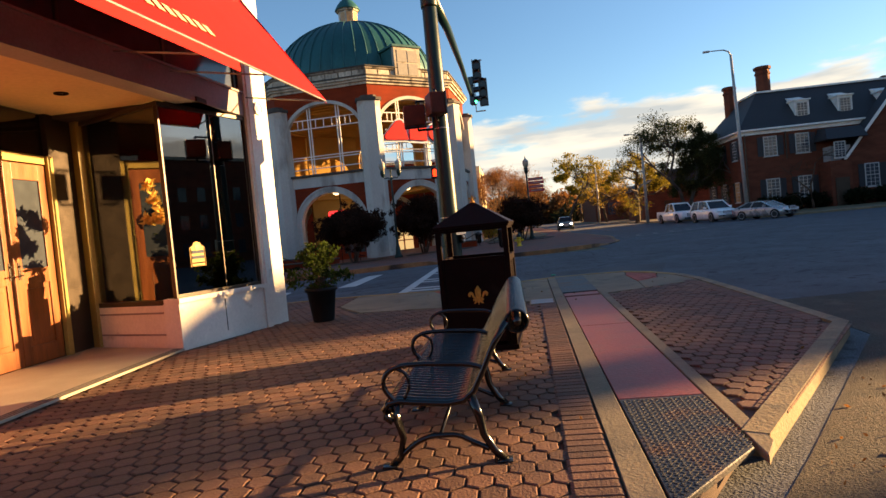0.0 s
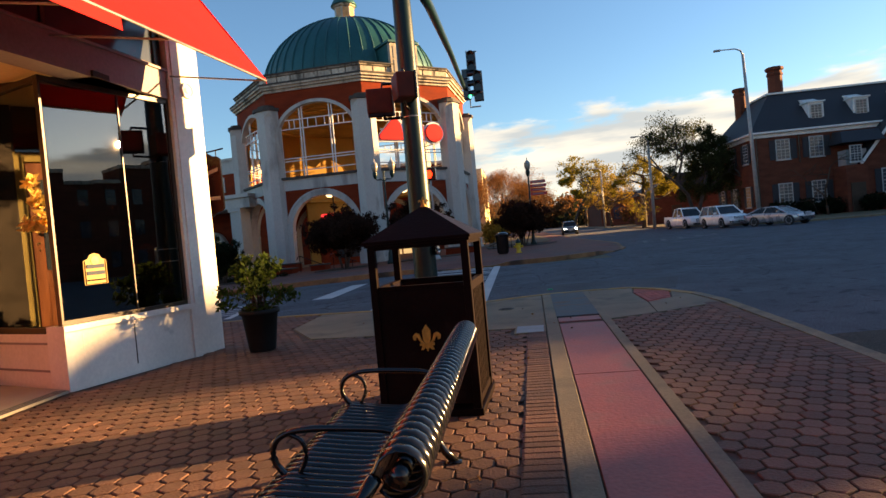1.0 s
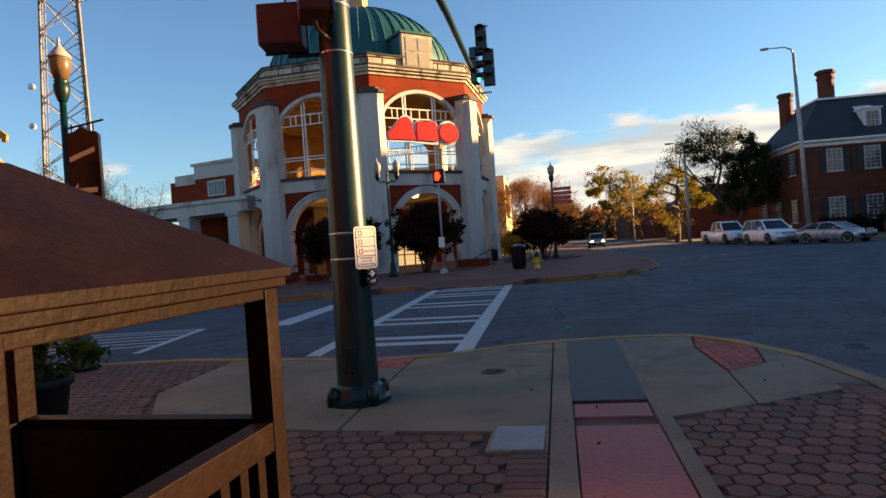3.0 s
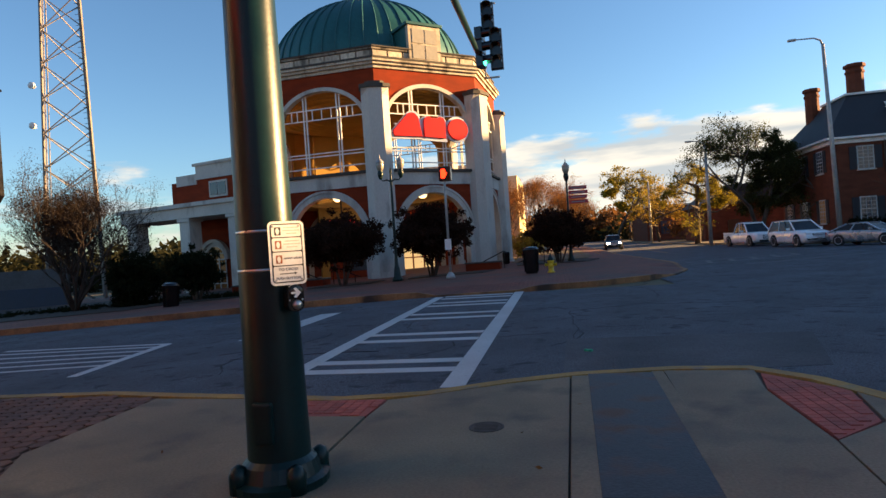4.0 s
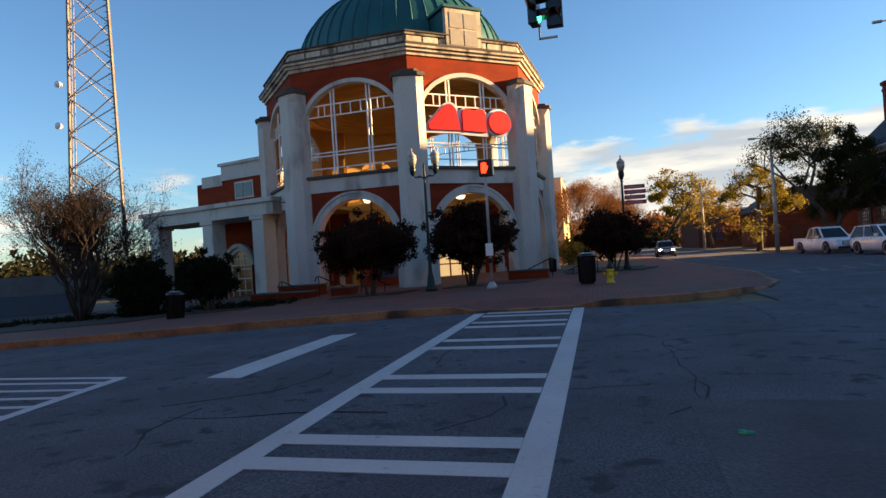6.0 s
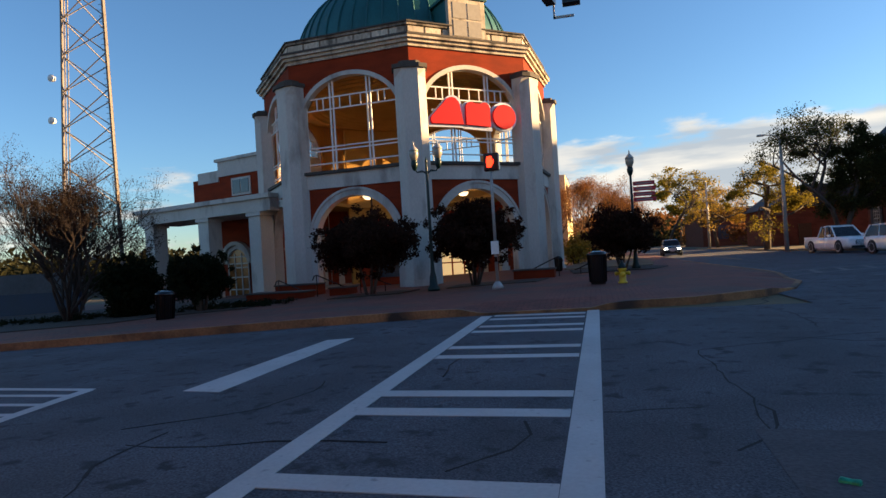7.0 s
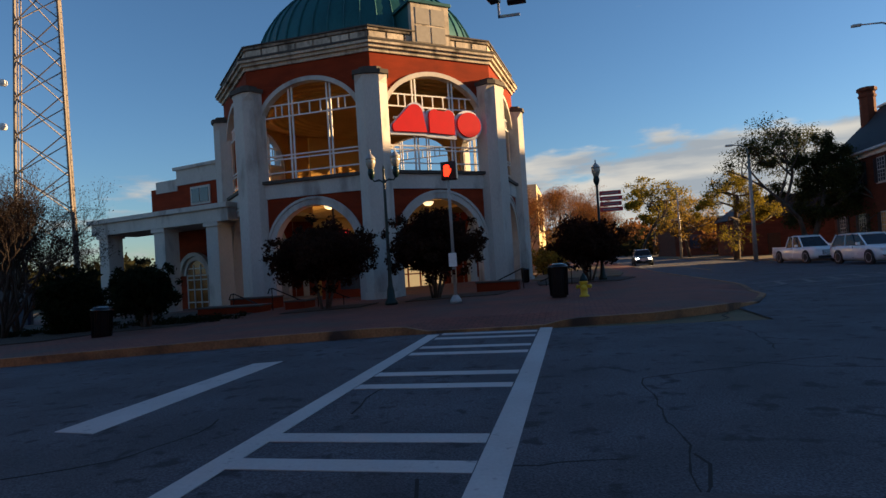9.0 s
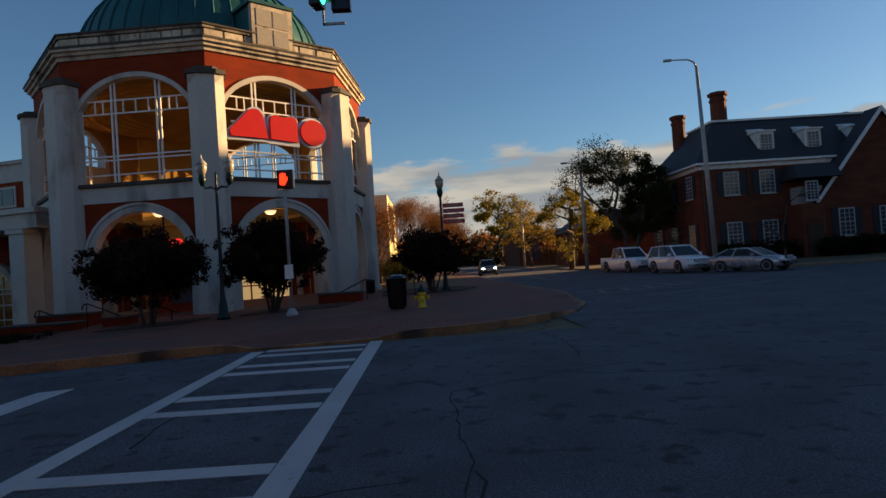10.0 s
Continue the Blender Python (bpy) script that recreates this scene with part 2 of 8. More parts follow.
GOLD = material("gilded_iron", (0.46, 0.23, 0.03), 0.5, 0.3, vary=0.25, scale=18, fine=60, bump=0.15)
STAINLESS = material("stainless_strap", (0.55, 0.52, 0.48), 0.3, 0.9, vary=0.12, scale=8, fine=60, bump=0.05)
RUST_BROWN = material("oxide_brown_housing", (0.055, 0.013, 0.006), 0.55, spec=0.2, vary=0.25, scale=5, fine=50, bump=0.08)
SIGN_WHITE = material("sign_white", (0.78, 0.76, 0.72), 0.5, vary=0.08, scale=8, fine=40, bump=0)
SIGN_ORANGE = material("faded_orange_symbol", (0.30, 0.085, 0.02), 0.6, vary=0.2, scale=30, fine=60, bump=0)
FADED_INK = material("faded_print", (0.52, 0.48, 0.42), 0.6, vary=0.2, scale=60, fine=90, bump=0)
INK = material("sign_ink", (0.02, 0.02, 0.02), 0.6, vary=0.1, bump=0)
SHOP_WHITE = material("cream_shop_paint", (0.76, 0.70, 0.62), 0.55, vary=0.10, scale=1.4, fine=20, bump=0.08, spots=((0.45, 0.40, 0.34), 3.5, 0.66, 0.80))
SHOP_BEAM = material("mauve_shop_trim", (0.28, 0.235, 0.235), 0.6, vary=0.15, scale=1.5, fine=20, bump=0.1)
BLACK_TRIM = material("bronze_window_frame", (0.045, 0.032, 0.022), 0.4, 0.3, vary=0.2, scale=5, fine=40, bump=0.05)
GOLD_TRIM = material("ochre_painted_jamb", (0.34, 0.25, 0.06), 0.5, vary=0.15, scale=2, fine=30, bump=0.08)
WOOD = material("varnished_oak", (0.24, 0.072, 0.017), 0.35, vary=0.3, scale=1.4, fine=14, bump=0.12, streak=(6, 6, 0.5), coat=0.3)
RED_CLOTH = material("red_awning_cloth", (0.44, 0.008, 0.008), 0.8, spec=0.15, vary=0.10, scale=0.9, fine=80, bump=0.15)
# near-black colour that stands for an unlit room
ROOM_GLOOM = material("painted_room_gloom", (0.035, 0.024, 0.018), 0.8, vary=0.3, scale=1, fine=10, bump=0.1)
MAHOGANY = material("mahogany_panel", (0.17, 0.035, 0.018), 0.4, vary=0.25, scale=2, fine=20, bump=0.1, streak=(4, 4, 0.6))
TILE_LIGHT = material("pale_mosaic", (0.33, 0.28, 0.21), 0.6, vary=0.15, scale=2, fine=60, bump=0.2)
SLATE = material("dark_slate_roof", (0.020, 0.021, 0.026), 0.7, vary=0.25, scale=0.9, fine=8, bump=0.3)
# bark darkened in colour to stand for the shade on the myrtles
SHADED_BARK = material("shaded_bark", (0.032, 0.021, 0.014), 0.95, vary=0.35, scale=4, fine=30, bump=0.4)
BARK = material("bark", (0.075, 0.055, 0.042), 0.95, vary=0.35, scale=4, fine=30, bump=0.6, streak=(1, 1, 0.3))
TWIG = material("pale_twig", (0.062, 0.034, 0.018), 0.9, vary=0.3, scale=3, fine=20, bump=0.1)
LEAF_DARK = leaf_material("dark_evergreen_leaf", (0.040, 0.019, 0.012), 0.0)
LEAF_DEEP = leaf_material("deep_green_leaf", (0.016, 0.021, 0.009), 0.0)
LEAF_GREEN = leaf_material("green_leaf", (0.060, 0.085, 0.022), 0.05)
LEAF_YELLOW = leaf_material("yellow_leaf", (0.34, 0.22, 0.030), 0.1)
LEAF_WOODS = leaf_material("far_woods", (0.028, 0.028, 0.012), 0.0)
LEAF_OLIVE = leaf_material("olive_leaf", (0.20, 0.160, 0.018), 0.05)
LEAF_OAK = leaf_material("oak_leaf", (0.052, 0.056, 0.017), 0.05)
LEAF_POT = leaf_material("pot_leaf", (0.052, 0.078, 0.012), 0.05)
LEAF_RUST = leaf_material("rust_twigs", (0.17, 0.078, 0.026), 0.05)
# twig copy with the shade put into its colour
SHADED_TWIG = leaf_material("shaded_twigs", (0.028, 0.017, 0.010), 0.0)
PETAL = leaf_material("orchid_petal", (0.72, 0.50, 0.14), 0.1)
POT_BLACK = material("black_planter", (0.008, 0.008, 0.008), 0.6, spec=0.25, vary=0.25, scale=6, fine=40, bump=0.08)
SOIL = material("potting_soil", (0.03, 0.02, 0.014), 0.95, vary=0.3, scale=12, fine=50, bump=0.6)
HYDRANT_YELLOW = material("yellow_enamel", (0.66, 0.44, 0.02), 0.5, vary=0.15, scale=6, fine=40, bump=0.06)
MAST_STEEL = material("weathered_mast_steel", (0.16, 0.14, 0.12), 0.6, 0.3, vary=0.35, scale=0.8, fine=10, bump=0.1)
DULL_PANEL = material("dull_wall_panel", (0.065, 0.065, 0.07), 0.9, vary=0.25, scale=0.5, fine=8, bump=0.1)
GALV = material("galvanised_steel", (0.34, 0.32, 0.30), 0.45, 0.7, vary=0.2, scale=3, fine=30, bump=0.08)
SIGNAL_GREY = material("pale_pole_paint", (0.34, 0.33, 0.31), 0.5, 0.3, vary=0.15, scale=3, fine=30, bump=0.05)
LAMP_GLASS = material("frosted_lamp_glass", (0.34, 0.31, 0.24), 0.2, vary=0.08, scale=4, fine=30, bump=0)
AMBER_GLASS = material("amber_lamp_glass", (0.13, 0.085, 0.04), 0.25, vary=0.15, scale=4, fine=30, bump=0)
CAR_WHITE = material("white_car_paint", (0.80, 0.81, 0.82), 0.25, vary=0.04, scale=2, fine=20, bump=0, coat=0.6)
CAR_SILVER = material("silver_car_paint", (0.40, 0.40, 0.41), 0.28, 0.5, vary=0.04, scale=2, fine=20, bump=0, coat=0.6)
CAR_DARK = material("dark_car_paint", (0.03, 0.04, 0.05), 0.28, 0.2, vary=0.04, scale=2, fine=20, bump=0, coat=0.6)
CAR_GLASS = material("car_window_glass", (0.012, 0.015, 0.02), 0.16, 0.0, vary=0.1, bump=0, spec=0.3)
RUBBER = material("tyre_rubber", (0.02, 0.02, 0.02), 0.85, vary=0.2, scale=8, fine=60, bump=0.2)
ALLOY = material("alloy_rim", (0.62, 0.62, 0.63), 0.4, 0.2, vary=0.1, bump=0)
HEADLAMP = material("headlamp_lens", (0.75, 0.77, 0.80), 0.12, vary=0.05, bump=0)
LIT_HEADLAMP = glow("lit_headlamp", (1.0, 0.95, 0.75), 6.0)
RED_LENS = glow("lit_red_hand", (1.0, 0.025, 0.004), 1.3)
GREEN_LENS = glow("lit_green_arrow", (0.05, 0.9, 0.4), 2.0)
# glow for the bowls of the added lobby lamps
LOBBY_GLOW = glow("lobby_fill_glass", (1.0, 0.72, 0.36), 0.45)
DOOR_LIGHT = glow("lit_door_glass", (1.0, 0.66, 0.28), 0.15)
RED_NEON = glow("lit_red_sign", (1.0, 0.03, 0.03), 0.5)
TRACK_GREY = material("flat_wall_grey", (0.30, 0.30, 0.30), 0.9, vary=0.2, scale=0.5, fine=8, bump=0.1)
BLUE_WALL = material("blue_painted_wall", (0.008, 0.018, 0.045), 0.7, vary=0.2, scale=0.5, fine=8, bump=0.1)
MAROON = material("maroon_sign_panel", (0.38, 0.018, 0.030), 0.5, vary=0.12, scale=3, fine=30, bump=0)
TAN = material("tan_lettering", (0.58, 0.42, 0.24), 0.6, vary=0.1, bump=0)
SHOP_GLASS = glass("shop_window_glass", (0.34, 0.31, 0.27))
PANE = material("dark_window_pane", (0.05, 0.06, 0.075), 0.06, vary=0.2, scale=0.8, fine=5, bump=0)
# pane with warm light painted into its colour; it doesn't glow
WARM_PANE = material("painted_warm_pane", (0.55, 0.30, 0.10), 0.15, vary=0.3, scale=1.5, fine=8, bump=0)

# ---------------------------------------------------------------- mesh helpers


def mesh_of(name, bm, mat, smooth=False):
    bmesh.ops.recalc_face_normals(bm, faces=bm.faces)
    me = bpy.data.meshes.new(name)
    bm.to_mesh(me)
    bm.free()
    if mat:
        me.materials.append(mat)
    if smooth:
        for p in me.polygons:
            p.use_smooth = True
    return me


def part(name, bm, mat, parent, label="", smooth=False):
    ob = new(name, mesh_of(name, bm, mat, smooth))
    ob.parent = parent
    if label:
        ob["label"] = label
    return ob


def thing(name, label, category, m=Matrix(), group="", kind=""):
    ob = new(name)
    ob.empty_display_size = 0.1
    ob.matrix_basis = m
    return tagged(ob, label, category, group, kind)


def solid(name, bm, mat, label, category="", kind="", group="", smooth=False, m=Matrix()):
    ob = new(name, mesh_of(name, bm, mat, smooth))
    ob.matrix_basis = m
    return tagged(ob, label, category, group, kind)


def hexa(bm, p):
    v = [bm.verts.new(q) for q in p]
    for f in ((0, 1, 2, 3), (4, 5, 6, 7), (0, 1, 5, 4), (1, 2, 6, 5), (2, 3, 7, 6), (3, 0, 4, 7)):
        bm.faces.new([v[i] for i in f])


def box(bm, x0, y0, z0, x1, y1, z1, m=None, bevel=0.0):
    p = [Vector(q) for q in ((x0, y0, z0), (x1, y0, z0), (x1, y1, z0), (x0, y1, z0), (x0, y0, z1), (x1, y0, z1), (x1, y1, z1), (x0, y1, z1))]
    if m is not None:
        p = [m @ q for q in p]
    n0 = len(bm.edges)
    hexa(bm, p)
    if bevel:
        bm.edges.ensure_lookup_table()
        bmesh.ops.bevel(bm, geom=list(bm.edges)[n0:], offset=bevel, segments=2, affect="EDGES", profile=0.6)
    return bm


def boxed(x0, y0, z0, x1, y1, z1, bevel=0.0, m=None):
    return box(bmesh.new(), x0, y0, z0, x1, y1, z1, m, bevel)


def prism(bm, pts, z0, z1, m=None):
    """An upright prism over a plan outline; z0, z1 may be numbers or functions of x and y."""
    f0 = z0 if callable(z0) else (lambda x, y: z0)
    f1 = z1 if callable(z1) else (lambda x, y: z1)
    lo = [Vector((x, y, f0(x, y))) for x, y in pts]
    hi = [Vector((x, y, f1(x, y))) for x, y in pts]
    if m is not None:
        lo, hi = [m @ q for q in lo], [m @ q for q in hi]
    a, b = [bm.verts.new(q) for q in lo], [bm.verts.new(q) for q in hi]
    bm.faces.new(a[::-1]), bm.faces.new(b)
    for i in range(len(pts)):
        j = (i + 1) % len(pts)
        bm.faces.new((a[i], a[j], b[j], b[i]))
    return bm


def lathe(bm, profile, n=24, m=None, cap=True):
    rings = []
    for r, z in profile:
        ring = [Vector((r * math.cos(2 * math.pi * i / n), r * math.sin(2 * math.pi * i / n), z)) for i in range(n)]
        rings.append([bm.verts.new(m @ q if m is not None else q) for q in ring])
    for a, b in zip(rings, rings[1:]):
        for i in range(n):
            j = (i + 1) % n
            bm.faces.new((a[i], a[j], b[j], b[i]))
    if cap:
        bm.faces.new(rings[0][::-1]), bm.faces.new(rings[-1])
    return bm


def tube(bm, pts, r, n=8, flat=1.0):
    """A round bar along points; r may be a list."""
    pts = [Vector(p) for p in pts]
    rs = r if isinstance(r, (list, tuple)) else [r] * len(pts)
    rings = []
    up = Vector((0, 0, 1))
    for i, p in enumerate(pts):
        d = (pts[min(i + 1, len(pts) - 1)] - pts[max(i - 1, 0)]).normalized()
        s = d.cross(up)
        if s.length < 0.05:
            s = d.cross(Vector((0, 1, 0)))
        s.normalize()
        t = s.cross(d)
        rings.append([bm.verts.new(p + rs[i] * (math.cos(2 * math.pi * k / n) * s + flat * math.sin(2 * math.pi * k / n) * t)) for k in range(n)])
    for a, b in zip(rings, rings[1:]):
        for i in range(n):
            j = (i + 1) % n
            bm.faces.new((a[i], a[j], b[j], b[i]))
    bm.faces.new(rings[0][::-1]), bm.faces.new(rings[-1])
    return bm


def arch_wall(bm, m, width, z0, z1, thick, cx, half, zb, spring, rise, steps=24):
    """A wall panel in local (u, depth, z) with one arched opening, cut right through."""
    us = sorted({-width / 2, width / 2} | {cx - half * math.cos(math.pi * i / steps) for i in range(steps + 1)})

    def top(u):
        k = max(0.0, 1 - ((u - cx) / half) ** 2)
        return spring + rise * math.sqrt(k)
    for a, b in zip(us, us[1:]):
        inside = a >= cx - half - 1e-6 and b <= cx + half + 1e-6
        for lo, hi in (((z0, z0), (zb, zb)), ((top(a), top(b)), (z1, z1))) if inside else (((z0, z0), (z1, z1)),):
            if max(hi[0] - lo[0], hi[1] - lo[1]) < 1e-4:
                continue
            hexa(bm, [m @ Vector(q) for q in ((a, 0, lo[0]), (b, 0, lo[1]), (b, thick, lo[1]), (a, thick, lo[0]), (a, 0, hi[0]), (b, 0, hi[1]), (b, thick, hi[1]), (a, thick, hi[0]))])
    bmesh.ops.remove_doubles(bm, verts=bm.verts, dist=1e-4)
    return bm


def arch_ring(bm, m, cx, half, spring, rise, wide, y0, y1, steps=28):
    for i in range(steps):
        q = []
        for k in (i, i + 1):
            c, s = math.cos(math.pi * k / steps), math.sin(math.pi * k / steps)
            q.append(((cx - half * c, spring + rise * s), (cx - (half + wide) * c, spring + (rise + wide) * s)))
        (a, A), (b, B) = q
        hexa(bm, [m @ Vector(v) for v in ((a[0], y0, a[1]), (b[0], y0, b[1]), (b[0], y1, b[1]), (a[0], y1, a[1]), (A[0], y0, A[1]), (B[0], y0, B[1]), (B[0], y1, B[1]), (A[0], y1, A[1]))])
    bmesh.ops.remove_doubles(bm, verts=bm.verts, dist=1e-4)
    return bm


def text_mesh(body, size, depth=0.0005):
    cu = bpy.data.curves.new("lettering", "FONT")
    cu.body, cu.size, cu.extrude, cu.align_x, cu.align_y = body, size, depth, "CENTER", "CENTER"
    tmp = bpy.data.objects.new("lettering", cu)
    scene.collection.objects.link(tmp)
    me = bpy.data.meshes.new_from_object(tmp.evaluated_get(bpy.context.evaluated_depsgraph_get()))
    bpy.data.objects.remove(tmp)
    return me


def leaves(bm, centre, radii, count, size, rng, shell=0.55, up=0.0):
    """Many small leaf quads spread through an uneven ellipsoid."""
    c = Vector(centre)
    for _ in range(count):
        d = Vector((rng.gauss(0, 1), rng.gauss(0, 1), rng.gauss(0, 1))).normalized()
        k = shell + (1 - shell) * rng.random()
        p = c + Vector((d.x * radii[0], d.y * radii[1], d.z * radii[2])) * k
        a = Vector((rng.gauss(0, 1), rng.gauss(0, 1), rng.gauss(0, 1) + up)).normalized()
        b = a.cross(Vector((rng.gauss(0, 1), rng.gauss(0, 1), rng.gauss(0, 1)))).normalized()
        s = size * (0.6 + 0.8 * rng.random())
        v = [bm.verts.new(p + q) for q in (-a * s, b * s * 0.45, a * s, -b * s * 0.45)]
        bm.faces.new(v)


# ---------------------------------------------------------------- ground


def drop(x):
    """The cross street falls away towards negative x."""
    k = max(0.0, min(60.0, -x - 3.0))
    return 0.03 * k * k / (k + 2.0)


def street(x, y=0.0):
    return -0.15 - drop(x)


def walk_z(x, y=0.0):
    return -drop(x)


def far_z(x, y=0.0):
    return 0.06 - drop(x)


def sheet(bm, x0, y0, x1, y1, nx, ny, z):
    g = [[bm.verts.new((x0 + (x1 - x0) * i / nx, y0 + (y1 - y0) * j / ny, z(x0 + (x1 - x0) * i / nx, 0))) for j in range(ny + 1)] for i in range(nx + 1)]
    for i in range(nx):
        for j in range(ny):
            bm.faces.new((g[i][j], g[i + 1][j], g[i + 1][j + 1], g[i][j + 1]))
    return bm


gb = bmesh.new()
xs = [-2500, -400, -120] + [-63 + 3 * i for i in range(21)] + [0, 60, 200, 600, 2500]
ys = [-2500, -300, -60, 20, 60, 120, 300, 900, 2500]
gv = [[gb.verts.new((x, y, street(x) - 0.03)) for y in ys] for x in xs]
for i in range(len(xs) - 1):
    for j in range(len(ys) - 1):
        gb.faces.new((gv[i][j], gv[i + 1][j], gv[i + 1][j + 1], gv[i][j + 1]))
solid("ground", gb, EARTH, "dry brownish winter lawn reaching to the horizon", "ground", "structure")
rb = bmesh.new()
for x0, x1, y0, y1 in ((-63, 17.5, -40, 30.0), (17.5, 96, -40, 58.0), (4.5, 17.5, 30.0, 320), (17.5, 20.6, 58.0, 82)):
    nx = max(2, int((x1 - x0) / 3))
    sheet(rb, x0, y0, x1, y1, nx, 1, street)
solid("road", rb, ASPHALT, "worn dark grey asphalt street crossing with cracks", "road", "structure")

# near pavement: a base slab that carries pavers, concrete and channel
EDGE = [(-40, 16.4), (-20, 16.3), (-7, 16.2), (-4.9, 16.0), (-3.8, 15.7), (-2.8, 15.5), (-1.6, 15.3), (-0.7, 15.45), (0.1, 15.9), (0.9, 16.2),
        (2.0, 16.35), (2.8, 16.25), (3.3, 15.6), (3.72, 14.4), (3.85, 13.2), (3.82, 10.4), (3.76, 7.55), (2.66, 5.85), (1.52, 4.1), (0.98, 3.2), (0.8, 2.2), (0.78, -12)]


def inset(pts, d):
    """The outline moved to its right-hand side by d."""
    res = []
    for i, p in enumerate(pts):
        a, b = Vector(pts[max(i - 1, 0)]), Vector(pts[min(i + 1, len(pts) - 1)])
        t = (b - a).normalized()
        res.append((p[0] + t.y * d, p[1] - t.x * d))
    return res


def ribbon(bm, a, b, z0, z1):
    for i in range(len(a) - 1):
        q = (a[i], a[i + 1], b[i + 1], b[i])
        hexa(bm, [(x, y, z0(x, y)) for x, y in q] + [(x, y, z1(x, y)) for x, y in q])
    bmesh.ops.remove_doubles(bm, verts=bm.verts, dist=1e-4)
    return bm


near = thing("pavement", "red brick paver corner pavement with concrete kerb ramp", "pavement", kind="structure")
KERB_IN = inset(EDGE, 0.17)
base = bmesh.new()
for i in range(len(EDGE) - 1):
    a, b = KERB_IN[i], KERB_IN[i + 1]
    q = (a, b, (min(b[0], -4.0) if b[0] < -4 else b[0] * 0.0 - 4.0, 8.0 if b[1] > 8 else b[1]), (min(a[0], -4.0) if a[0] < -4 else -4.0, 8.0 if a[1] > 8 else a[1]))
    if abs(a[0] - b[0]) + abs(a[1] - b[1]) > 1e-3:
        hexa(base, [(x, y, street(x) - 0.02) for x, y in q] + [(x, y, walk_z(x) - 0.022) for x, y in q])
prism(base, [(-4.0, -12), (-4.0, 8.0), (-40, 8.0), (-40, -12)], lambda x, y: street(x) - 0.02, lambda x, y: walk_z(x) - 0.022)
part("bedding", base, JOINT, near, "dark joint sand between the pavers")

kerb = bmesh.new()
ribbon(kerb, EDGE[13:19], KERB_IN[13:19], lambda x, y: street(x) - 0.03, lambda x, y: walk_z(x) + 0.012)
part("kerb", kerb, CURB_STONE, near, "chipped stained concrete kerb")
kerb = bmesh.new()
ribbon(kerb, EDGE[20:], KERB_IN[20:], lambda x, y: street(x) - 0.03, lambda x, y: walk_z(x) + 0.012)
part("kerb", kerb, CURB_STONE, near, "chipped stained concrete kerb")
kerb = bmesh.new()
ribbon(kerb, EDGE[:14], KERB_IN[:14], lambda x, y: street(x) - 0.03, lambda x, y: walk_z(x) + 0.006)
part("painted_kerb", kerb, YELLOW_PAINT, near, "kerb with worn yellow paint")

# concrete corner ramp in four poured slabs
SLABS = [
    [(-3.95, 15.45), (-3.9, 13.5), (-3.1, 12.15), (-1.1, 11.86), (-1.1, 14.52), (-1.75, 14.55), (-2.0, 15.2), (-2.8, 15.33)],
    [(-1.09, 14.52), (-1.09, 11.86), (0.722, 11.72), (0.838, 15.98), (0.15, 15.72), (-0.7, 15.27), (-1.05, 15.12)],
    [(1.86, 16.16), (1.70, 12.06), (2.50, 12.38), (2.62, 13.67), (2.63, 15.2), (2.78, 16.06)],
    [(2.51, 12.39), (3.67, 13.0), (3.55, 14.35), (3.34, 15.05), (3.15, 14.1), (2.63, 13.66)],
]
for pts in SLABS:
    c = (sum(p[0] for p in pts) / len(pts), sum(p[1] for p in pts) / len(pts))
    pts = [(c[0] + (x - c[0]) * 0.991, c[1] + (y - c[1]) * 0.991) for x, y in pts]
    part("concrete_slab", prism(bmesh.new(), pts, -0.03, 0.0), CONCRETE, near, "buff concrete ramp slab")
for pts in ([(-1.98, 15.19), (-1.74, 14.56), (-1.11, 14.54), (-1.07, 15.13)], [(2.65, 15.2), (2.65, 13.70), (3.12, 14.12), (3.32, 15.1), (2.80, 15.9)]):
    tb = bmesh.new()
    x0, x1, y0, y1 = min(p[0] for p in pts), max(p[0] for p in pts), min(p[1] for p in pts), max(p[1] for p in pts)
    prism(tb, pts, -0.03, -0.004)
    poly = [Vector(p) for p in pts]

    def within(x, y):
        s = [(poly[(i + 1) % len(poly)] - poly[i]).cross(Vector((x, y)) - poly[i]) for i in range(len(poly))]
        return all(k > 0 for k in s) or all(k < 0 for k in s)
    y = y0 + 0.05
    while y < y1:
        x = x0 + 0.05
        while x < x1:
            if within(x - 0.04, y - 0.04) and within(x + 0.04, y + 0.04) and within(x - 0.04, y + 0.04) and within(x + 0.04, y - 0.04):
                box(tb, x - 0.045, y - 0.045, -0.004, x + 0.045, y + 0.045, 0.004)
            x += 0.1
        y += 0.1
    part("tactile_panel", tb, TACTILE, near, "red brick tactile panel in the ramp")


def cx(y):
    return 0.95 + 0.028 * (y - 12.5)          # left edge of the plates over the channel


def strip(name, off0, off1, y0, y1, z0, z1, mat, label, cut=0.0):
    bm = bmesh.new()
    q = [(cx(y0) + off0, y0), (cx(y0) + off1, y0 + cut), (cx(y1) + off1, y1), (cx(y1) + off0, y1)]
    prism(bm, q, z0, z1)
    bmesh.ops.bevel(bm, geom=[e for e in bm.edges if all(v.co.z > z1 - 1e-4 for v in e.verts)], offset=0.006, segments=1, affect="EDGES")
    return part(name, bm, mat, near, label)


